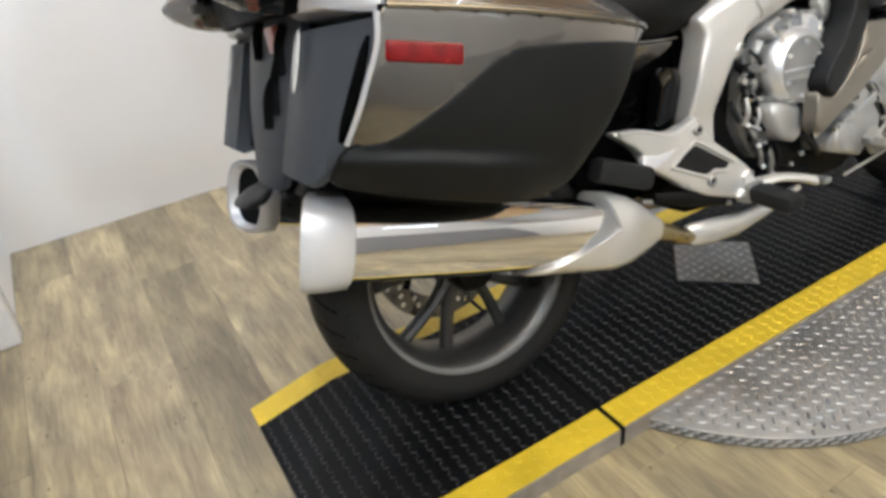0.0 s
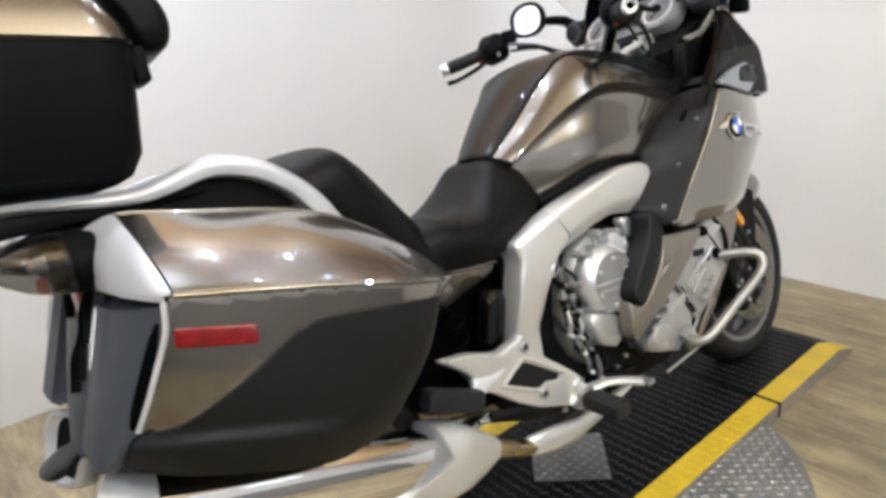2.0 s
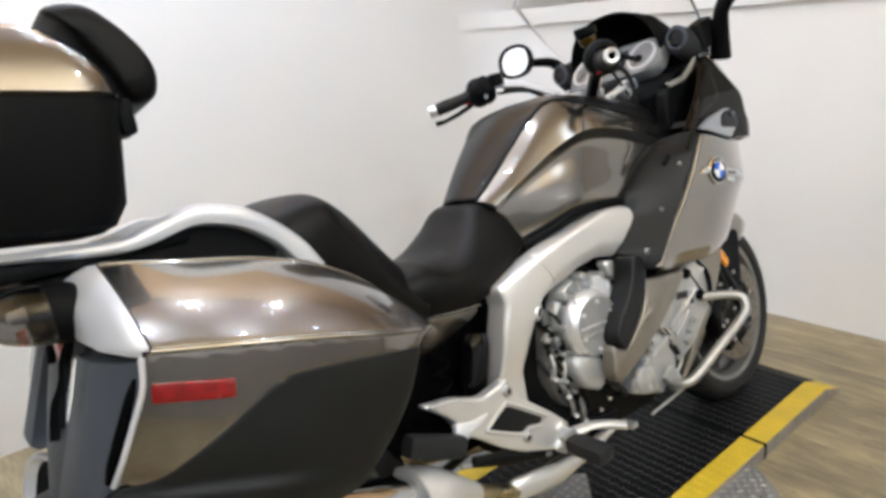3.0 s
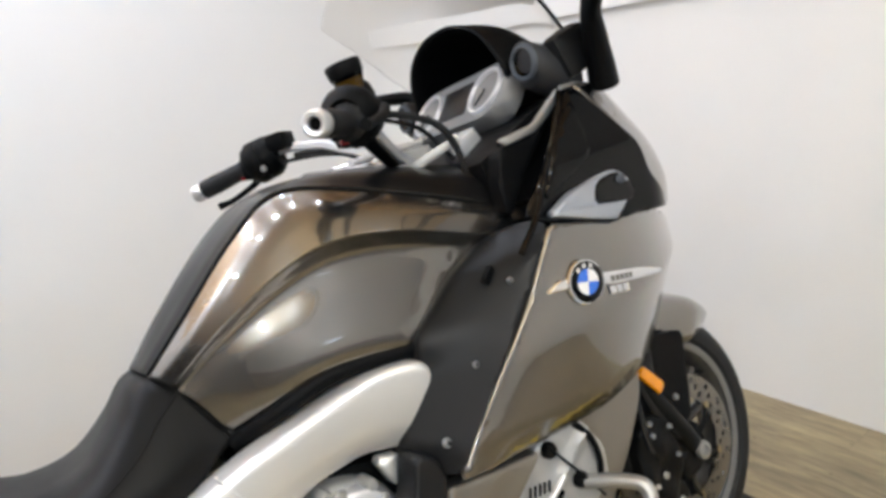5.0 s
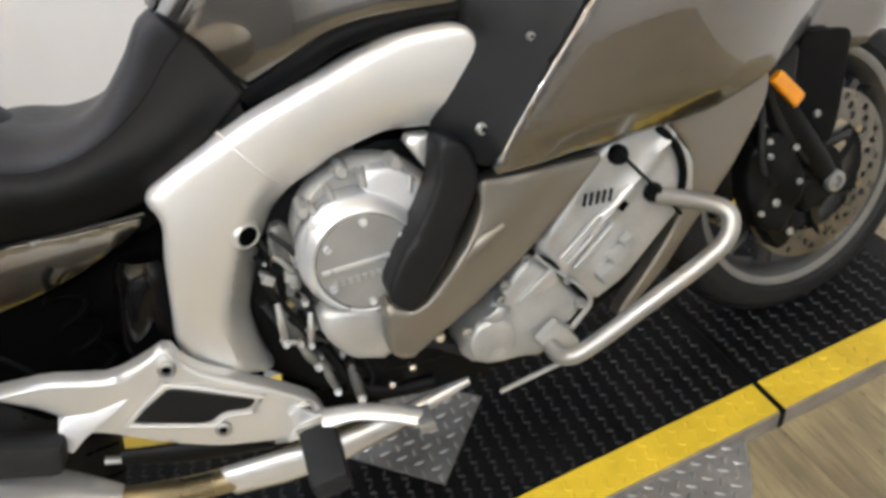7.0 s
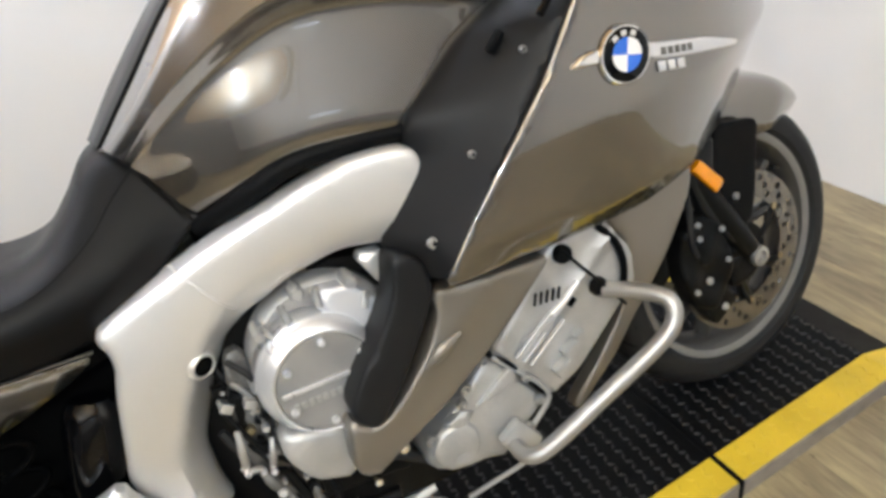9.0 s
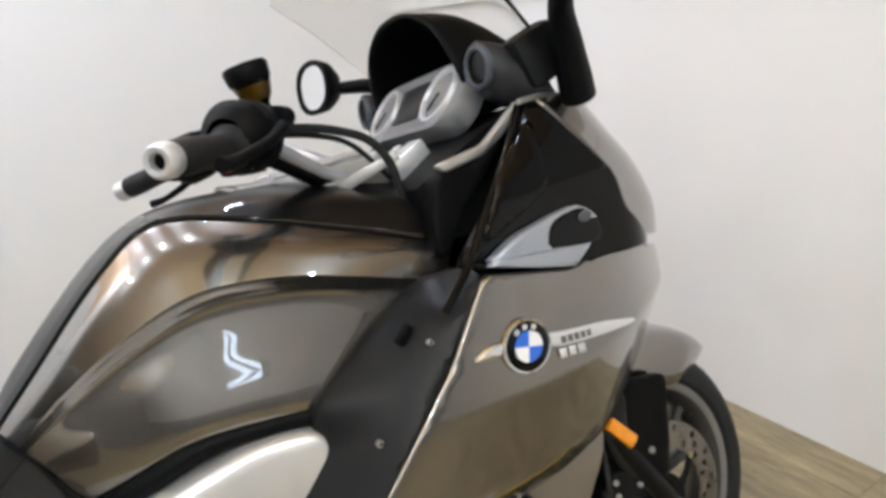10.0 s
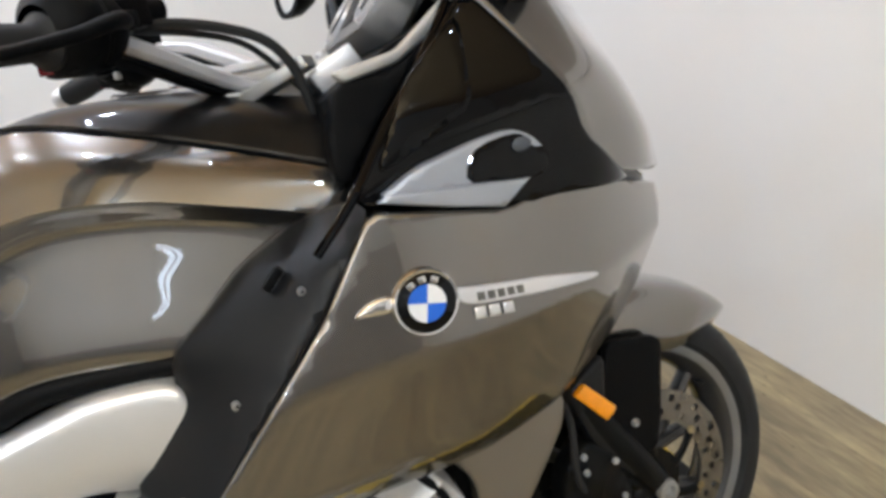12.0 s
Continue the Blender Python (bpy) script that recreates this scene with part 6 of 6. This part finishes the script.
        part("reservoir_cap", lathe([(0.0262, 0.029), (0.0275, 0.031), (0.0295, 0.048), (0.027, 0.052), (0, 0.053)], (1.042, s * 0.168, 1.186), (-0.14, 0, 1), 24), BLACK, bar)
    random.seed(33)
    for k in range(9):
        w = [random.uniform(0.004, 0.010) for _ in range(3)]
        spot = Matrix.Translation((random.uniform(0.985, 1.05), s * random.uniform(0.175, 0.25), random.uniform(1.105, 1.170) + rise)) @ Matrix.Rotation(radians(random.uniform(0, 180)), 4, "Z")
        part("clamp_bolt" if k > 6 else "control_block", turned(box(-w[0], w[0], -w[1], w[1], -w[2], w[2], 0.0025), spot), CASTING if k > 6 else BLACK, bar)
    part("cable", tube([(1.05, s * 0.178, 1.150), (1.09, s * 0.165, 1.146), (1.135, s * 0.160, 1.134), (1.178, s * 0.158, 1.112), (1.202, s * 0.156, 1.075), (1.212, s * 0.150, 1.02)], 0.0062, 8, 24), RUBBER, bar)
    part("thin_cable", tube([(1.03, s * 0.19, 1.145), (1.10, s * 0.150, 1.136), (1.16, s * 0.135, 1.112), (1.21, s * 0.13, 1.05)], 0.004, 8, 20), RUBBER, bar)
part("top_yoke", loft([rrect(1.10, 1.235, 0.095, z, 0.03) for z in (1.035, 1.040, 1.062, 1.066)]), BAR_METAL, bike, "silver top yoke")
part("yoke_cover", loft([rrect(1.13, 1.225, 0.05, z, 0.02) for z in (1.066, 1.088)] + [rrect(1.14, 1.215, 0.04, 1.096, 0.02)]), CASTING, bike)
for s in (-1, 1):
    part("riser_block", turned(box(-0.034, 0.034, -0.024, 0.024, -0.018, 0.018, 0.005), Matrix.Translation((1.262, s * 0.082, 1.068)) @ Matrix.Rotation(radians(-24), 4, "Y")), BRIGHT, bike, "silver handlebar riser block")
    part("riser_bolt", bolt(1.250, s * 0.090, 1.088, 0.008, (-0.3, 0, 1), 0.006), BRIGHT, bike)
    part("yoke_rail", slab([(1.06, s * 0.045, 1.094), (1.13, s * 0.040, 1.098), (1.21, s * 0.035, 1.100)], 0.020, 0.010), BRIGHT, bike)
    part("fork_clamp", turned(box(-0.048, 0.048, -0.020, 0.020, -0.008, 0.008, 0.003), Matrix.Translation((1.185, s * 0.115, 1.068)) @ Matrix.Rotation(radians(s * 28), 4, "Z") @ Matrix.Rotation(radians(-18), 4, "Y")), BAR_METAL, bike)

# instruments
dash = new("instrument_panel")
dash.parent = bike
tagged(dash, "grey instrument cluster with two dials")
TILT_D = Matrix.Translation((1.352, 0, 1.140)) @ Matrix.Rotation(radians(-50), 4, "Y")
part("face", turned(loft([rrect(-0.058, 0.058, h, z, 0.045) for h, z in ((0.150, -0.03), (0.168, -0.02), (0.168, 0.012), (0.158, 0.022))]), TILT_D), DIAL, dash, "silver-grey cluster face", smooth=50)
for s in (-1, 1):
    part("dial_ring", turned(lathe([(0.040, 0.0), (0.0425, 0.006), (0.047, 0.006), (0.049, 0.0)], (0.0, s * 0.105, 0.022), (0, 0, 1), 40), TILT_D), LIGHT_SILVER, dash)
    part("dial_face", turned(lathe([(0, 0.0012), (0.04, 0.0012)], (0.0, s * 0.105, 0.022), (0, 0, 1), 40), TILT_D), DIAL, dash)
    part("needle", turned(box(-0.0015, 0.0015, -0.002, 0.032, 0, 0.002), TILT_D @ Matrix.Translation((0, s * 0.105, 0.025)) @ Matrix.Rotation(radians(60), 4, "Z")), BLACK, dash)
part("display", turned(box(-0.032, 0.036, -0.048, 0.048, 0.021, 0.0245, 0.001), TILT_D), CHARCOAL, dash, "dark display")
part("hood", (lambda: rails([
    [(1.350, -0.160, 1.140), (1.340, -0.158, 1.195), (1.335, -0.125, 1.255), (1.332, -0.065, 1.288), (1.331, 0, 1.296), (1.332, 0.065, 1.288), (1.335, 0.125, 1.255), (1.340, 0.158, 1.195), (1.350, 0.160, 1.140)],
    [(1.41, -0.165, 1.135), (1.405, -0.162, 1.19), (1.405, -0.13, 1.245), (1.408, -0.07, 1.272), (1.41, 0, 1.280), (1.408, 0.07, 1.272), (1.405, 0.13, 1.245), (1.405, 0.162, 1.19), (1.41, 0.165, 1.135)],
    [(1.49, -0.165, 1.11), (1.49, -0.155, 1.15), (1.49, -0.12, 1.19), (1.495, -0.07, 1.208), (1.50, 0, 1.212), (1.48, 0.07, 1.205), (1.47, 0.13, 1.19), (1.47, 0.165, 1.15), (1.47, 0.17, 1.11)],
    [(1.55, -0.13, 1.08), (1.55, -0.12, 1.10), (1.55, -0.10, 1.115), (1.555, -0.05, 1.12), (1.56, 0, 1.12), (1.555, 0.05, 1.12), (1.55, 0.10, 1.115), (1.55, 0.12, 1.10), (1.55, 0.13, 1.08)],
], 48, 24))(), BLACK, dash, "matt black instrument hood", solid=0.006, smooth=60)
part("dash_floor", loft([[(x, y, z) for y, z in ((-w, z0), (w, z0), (w * 0.95, z1), (-w * 0.95, z1))] for x, w, z0, z1 in ((1.215, 0.205, 0.95, 1.030), (1.30, 0.225, 0.95, 1.075), (1.40, 0.215, 0.93, 1.11), (1.52, 0.17, 0.93, 1.09))]), BLACK, dash)
for s in (-1, 1):
    spk = part("speaker_pod", loft([[Vector((1.345 + 0.085 * f, s * (0.214 + 0.008 * f), 1.170 - 0.040 * f)) + Vector((0, 0.035 * k * math.cos(a), 0.042 * k * math.sin(a))) for a in (2 * math.pi * j / 24 for j in range(24))] for f, k in ((0.0, 0.88), (0.06, 0.98), (0.35, 1.08), (0.7, 1.12), (1.0, 1.0))]), POD, bike, "dark grey loudspeaker pod", smooth=60)
    part("speaker_ring", lathe([(0.023, 0.004), (0.026, 0.008), (0.031, 0.006), (0.033, 0.0)], (1.345, s * 0.218, 1.172), (-1, s * 0.05, 0.1), 32), GREY, spk, "grey speaker ring")
    part("speaker_cone", lathe([(0, -0.012), (0.012, -0.006), (0.024, 0.004)], (1.345, s * 0.218, 1.172), (-1, s * 0.05, 0.1), 24), GLOSS, spk)
    part("cockpit_trim", panel([(1.222, 1.057), (1.234, 1.044), (1.298, 1.053), (1.340, 1.075), (1.379, 1.106), (1.372, 1.116), (1.336, 1.092), (1.300, 1.068)], lambda x, z: 0.251, s, 0.006, 0.003, 0.008, 1, cut=0.004), BAR_METAL, bike, "thin silver cockpit trim")
    # mirror
    mir = new("mirror")
    mir.parent = bike
    tagged(mir, "black oval rear-view mirror on a stalk")
    mc, md = (Vector((1.36, -0.42, 1.283)) if s < 0 else Vector((1.308, 0.372, 1.257))), Vector((-1, s * -0.22, 0.12)).normalized()
    part("stalk", tube([(1.470, s * 0.262, 1.100), (1.464, s * 0.270, 1.13), (1.450, s * 0.287, 1.175), (1.428, s * 0.318, 1.228), (mc.x + 0.04, s * (abs(mc.y) - 0.02), mc.z - 0.012)], [0.044, 0.042, 0.036, 0.028, 0.021], 14, 24, flat=0.6), BLACK, mir, "black mirror stalk")
    part("mirror_base", turned(box(-0.042, 0.042, -0.026, 0.026, -0.040, 0.040, 0.018), Matrix.Translation((1.425, s * 0.243, 1.170)) @ Matrix.Rotation(radians(-18), 4, "Y")), CHARCOAL, mir, "dark plastic mirror base")
    e1 = md.cross(Vector((0, 0, 1))).normalized()
    e2 = e1.cross(md) * -1

    def oval(h, k, n=32):
        return [mc + md * h + e1 * (0.066 * k * math.copysign(abs(math.cos(a)) ** 0.85, math.cos(a))) + e2 * (0.056 * k * math.copysign(abs(math.sin(a)) ** 0.85, math.sin(a))) for a in (2 * math.pi * j / n for j in range(n))]

    part("shell", loft([oval(h, k) for h, k in ((-0.05, 0.3), (-0.042, 0.62), (-0.02, 0.92), (0.0, 1.0), (0.006, 1.0), (0.007, 0.83), (0.002, 0.80))]), BLACK, mir, smooth=60)
    part("glass", loft([oval(0.001, 0.805), oval(0.003, 0.80)]), MIRROR, mir, "mirror glass")


# upper fairing, fin, nose, windscreen
def upper_skin(x, z):
    return 0.304 - 0.25 * max(0, z - 1.0) - 6.0 * max(0, x - 1.47) ** 2 - 0.012 + 0.012 * math.cos(min(1.57, 9 * abs(z - 1.0)))


both("upper_fairing", lambda s: panel([(1.196, 0.925), (1.258, 0.995), (1.312, 1.044), (1.368, 1.106), (1.388, 1.112), (1.440, 1.034), (1.474, 0.984), (1.484, 0.932), (1.535, 0.884), (1.590, 0.850), (1.50, 0.864), (1.43, 0.872), (1.37, 0.868), (1.30, 0.886), (1.215, 0.912)], upper_skin, s, 0.012, 0.006, 0.014, 1), GLOSS, label="gloss black upper fairing panel")
both("upper_inset", lambda s: panel([(1.234, 0.950), (1.246, 0.946), (1.307, 0.972), (1.352, 0.992), (1.358, 1.03), (1.366, 1.088), (1.345, 1.078), (1.282, 1.028)], lambda x, z: upper_skin(x, z) + 0.004, s, 0.004, 0.003, 0.012, 1), GLOSS, label="gloss black inset panel")
both("cockpit_side", lambda s: panel([(1.225, 1.046), (1.283, 1.048), (1.318, 1.062), (1.375, 1.104), (1.312, 1.040), (1.258, 0.992), (1.212, 0.935), (1.200, 0.945), (1.205, 0.99)], lambda x, z: 0.244 + 0.05 * max(0, 1.0 - z), s, 0.03, 0.004, 0.012, 1), BLACK, label="dark cockpit side panel")
both("fairing_edge_bead", lambda s: tube([(1.366, s * 0.258, 1.108), (1.31, s * 0.285, 1.046), (1.258, s * 0.302, 0.996), (1.20, s * 0.318, 0.930), (1.15, s * 0.322, 0.885)], 0.005, 8, 26), GLOSS)
both("side_fin", lambda s: panel([(1.222, 0.922), (1.30, 0.912), (1.400, 0.899), (1.426, 0.905), (1.430, 0.928), (1.412, 0.949), (1.386, 0.960), (1.345, 0.957), (1.269, 0.944)], lambda x, z: 0.325 - 0.13 * max(0, x - 1.26), s, 0.014, 0.005, 0.010, 1), RAIL, label="pale silver side fin")
both("fin_opening", lambda s: panel([(1.322, 0.914), (1.330, 0.940), (1.348, 0.9505), (1.386, 0.954), (1.405, 0.949), (1.409, 0.934), (1.4305, 0.930), (1.428, 0.903), (1.400, 0.8985), (1.357, 0.909)], lambda x, z: 0.327 - 0.13 * max(0, x - 1.26), s, 0.004, 0.002, 0.010, 1), GLOSS, label="dark fin opening")
both("fin_lamp", lambda s: turned(lathe([(0, 0.004), (0.7, 0.003), (1, 0)], (0, 0, 0), (0, 0, 1), 24), Matrix.Translation((1.396, s * 0.3125, 0.940)) @ Matrix.Rotation(radians(s * -90), 4, "X") @ Matrix.Diagonal((0.012, 0.008, 1, 1))), GREY, label="grey oval side lamp")
both("fin_blade", lambda s: panel([(1.222, 0.921), (1.236, 0.926), (1.399, 0.902), (1.361, 0.879), (1.30, 0.896)], lambda x, z: 0.331 - 0.12 * max(0, x - 1.26), s, 0.010, 0.003, 0.008, 0), RAIL, label="pale lower fin blade")
NOSE = [
    [(1.385, -0.272, 1.110), (1.440, -0.284, 1.032), (1.474, -0.288, 0.978), (1.486, -0.284, 0.925), (1.535, -0.250, 0.872)],
    [(1.488, -0.228, 1.104), (1.532, -0.232, 1.038), (1.576, -0.228, 0.980), (1.606, -0.220, 0.912), (1.628, -0.192, 0.850)],
    [(1.587, -0.128, 1.090), (1.613, -0.130, 1.040), (1.648, -0.128, 0.985), (1.683, -0.128, 0.902), (1.690, -0.126, 0.840)],
    [(1.630, -0.06, 1.085), (1.660, -0.06, 1.032), (1.692, -0.06, 0.972), (1.728, -0.06, 0.89), (1.738, -0.06, 0.82)],
    [(1.643, 0, 1.083), (1.674, 0, 1.030), (1.708, 0, 0.967), (1.745, 0, 0.885), (1.755, 0, 0.81)],
]
part("nose_fairing", rails(NOSE[:-1] + [NOSE[-1]] + [[(x, -y, z) for x, y, z in r] for r in reversed(NOSE[:-1])], 24, 48), PAINT, bike, "bronze-grey nose fairing", solid=0.005, smooth=60)
both("nose_strip", lambda s: tube([(1.36, s * 0.268, 1.112), (1.40, s * 0.262, 1.114), (1.462, s * 0.238, 1.108)], 0.004, 8), BAR_METAL)
both("nose_lower", lambda s: panel([(1.50, 0.872), (1.60, 0.862), (1.66, 0.845), (1.70, 0.815), (1.60, 0.80), (1.45, 0.82), (1.40, 0.86)], lambda x, z: fair(x, z) - 0.03, s, 0.02, 0.006), GLOSS)
both("fork_shroud", lambda s: panel([(1.30, 0.80), (1.55, 0.78), (1.60, 0.66), (1.56, 0.58), (1.44, 0.56), (1.36, 0.58), (1.30, 0.62)], lambda x, z: 0.085, s, 0.02, 0.008), BLACK)
part("windscreen", rails([
    [(1.440, -0.245, 1.185), (1.500, -0.18, 1.150), (1.545, -0.09, 1.130), (1.560, 0, 1.125), (1.545, 0.09, 1.130), (1.500, 0.18, 1.150), (1.440, 0.245, 1.185)],
    [(1.375, -0.262, 1.262), (1.43, -0.19, 1.25), (1.465, -0.09, 1.24), (1.475, 0, 1.238), (1.465, 0.09, 1.24), (1.43, 0.19, 1.25), (1.375, 0.262, 1.262)],
    [(1.295, -0.266, 1.350), (1.335, -0.19, 1.365), (1.355, -0.09, 1.37), (1.362, 0, 1.372), (1.355, 0.09, 1.37), (1.335, 0.19, 1.365), (1.295, 0.266, 1.350)],
    [(1.222, -0.245, 1.405), (1.232, -0.18, 1.460), (1.238, -0.09, 1.487), (1.240, 0, 1.495), (1.238, 0.09, 1.487), (1.232, 0.18, 1.460), (1.222, 0.245, 1.405)],
], 40, 24), SCREEN, bike, "clear acrylic windscreen", solid=0.004, smooth=80)

# side emblem: plain discs, wings and unlettered bars
for s in (-1, 1):
    n_e = Vector((-0.04, s, 0.02)).normalized()
    bx_, bz_ = 1.245, 0.809
    c = Vector((bx_, s * (fair(bx_, bz_) + 0.004), bz_))
    em = new("emblem")
    em.parent = bike
    tagged(em, "round chrome and black side emblem")
    part("ring", lathe([(0.0, -0.002), (0.035, -0.002), (0.0365, 0.002), (0.0345, 0.005), (0.032, 0.0045)], c, n_e, 56), CHROME, em, "chrome ring")
    part("black_band", lathe([(0.0, 0.0045), (0.0325, 0.0045), (0.030, 0.006), (0.0, 0.006)], c, n_e, 48), GLOSS, em)
    e1 = Vector((1, s * 0.04, 0)).normalized()
    e2 = Vector((0, 0, 1))
    for q in range(4):
        bm = bmesh.new()
        rings = []
        arc = [(0.0, 0.0)] + [(0.0205 * math.cos(radians(90 * q + 90 * k / 8 - 14)), 0.0205 * math.sin(radians(90 * q + 90 * k / 8 - 14))) for k in range(9)]
        rings = [[c + n_e * h + e1 * u + e2 * v for u, v in arc] for h in (0.0058, 0.0072)]
        part("quadrant", loft(rings, True, bm), WHITE if q % 2 == 0 else BLUE, em)
    for k in range(3):
        a = radians(60 + 30 * k)
        part("band_mark", turned(box(-0.004, 0.004, -0.0006, 0.0006, -0.0035, 0.0035, 0.0005), Matrix.Translation(c + n_e * 0.0062 + e1 * (0.0258 * math.cos(a)) + e2 * (0.0258 * math.sin(a))) @ Matrix.Rotation(radians(90) - a, 4, "Y")), CHROME, em)
    part("rear_wing", panel([(1.166, 0.815), (1.190, 0.828), (1.214, 0.826), (1.212, 0.808), (1.180, 0.812)], lambda x, z: fair(x, z) + 0.006, s, 0.004, 0.0035, 0.006, 1), CHROME, em, "small chrome wing")
    part("front_blade", panel([(1.282, 0.812), (1.295, 0.808), (1.40, 0.784), (1.494, 0.753), (1.486, 0.748), (1.39, 0.767), (1.30, 0.786), (1.282, 0.795)], lambda x, z: fair(x, z) + 0.005, s, 0.004, 0.003, 0.008, 1), LIGHT_SILVER, em, "long pale silver blade")
    for count, x0, wide, z0, h, lift, mt in ((5, 1.304, 0.0128, 0.7945, 0.0095, 0.0062, ROUGH_CAST), (3, 1.298, 0.0180, 0.777, 0.013, 0.0045, BRIGHT)):
        for k in range(count):
            u0, u1 = x0 + k * wide, x0 + (k + 0.76) * wide
            z = z0 - 0.20 * (u0 - x0)
            part("plain_bar", panel([(u0, z - h / 2), (u1, z - h / 2 - 0.20 * (u1 - u0)), (u1, z + h / 2 - 0.20 * (u1 - u0)), (u0, z + h / 2)], lambda x, zz: fair(x, zz) + lift, s, 0.002, 0.0008, 0.006, 0), mt, em)

# ---- floor planks ----
PW, PL = 0.18, 1.22
CUTS = (0.31, 0.52, 0.78, 1.02, PL)


def plank_mesh(length):
    bm = box(-PW / 2 + 0.0003, PW / 2 - 0.0003, -length / 2 + 0.0003, length / 2 - 0.0003, -0.004, 0.0, 0.0006)
    me = bpy.data.meshes.new("plank")
    bm.to_mesh(me)
    bm.free()
    me.materials.append(WOOD)
    return me


PLANKS = {c: plank_mesh(c) for c in CUTS}
random.seed(5)
x = -0.94 - 4 * PW + PW / 2 + 0.002
while x < RIGHT:
    top, length = BACK, random.choice(CUTS)
    while top > -2.0:
        ob = new("plank", PLANKS[length])
        ob.location, ob.parent = (x, top - length / 2, 0), floor
        top, length = top - length, PL
    x += PW
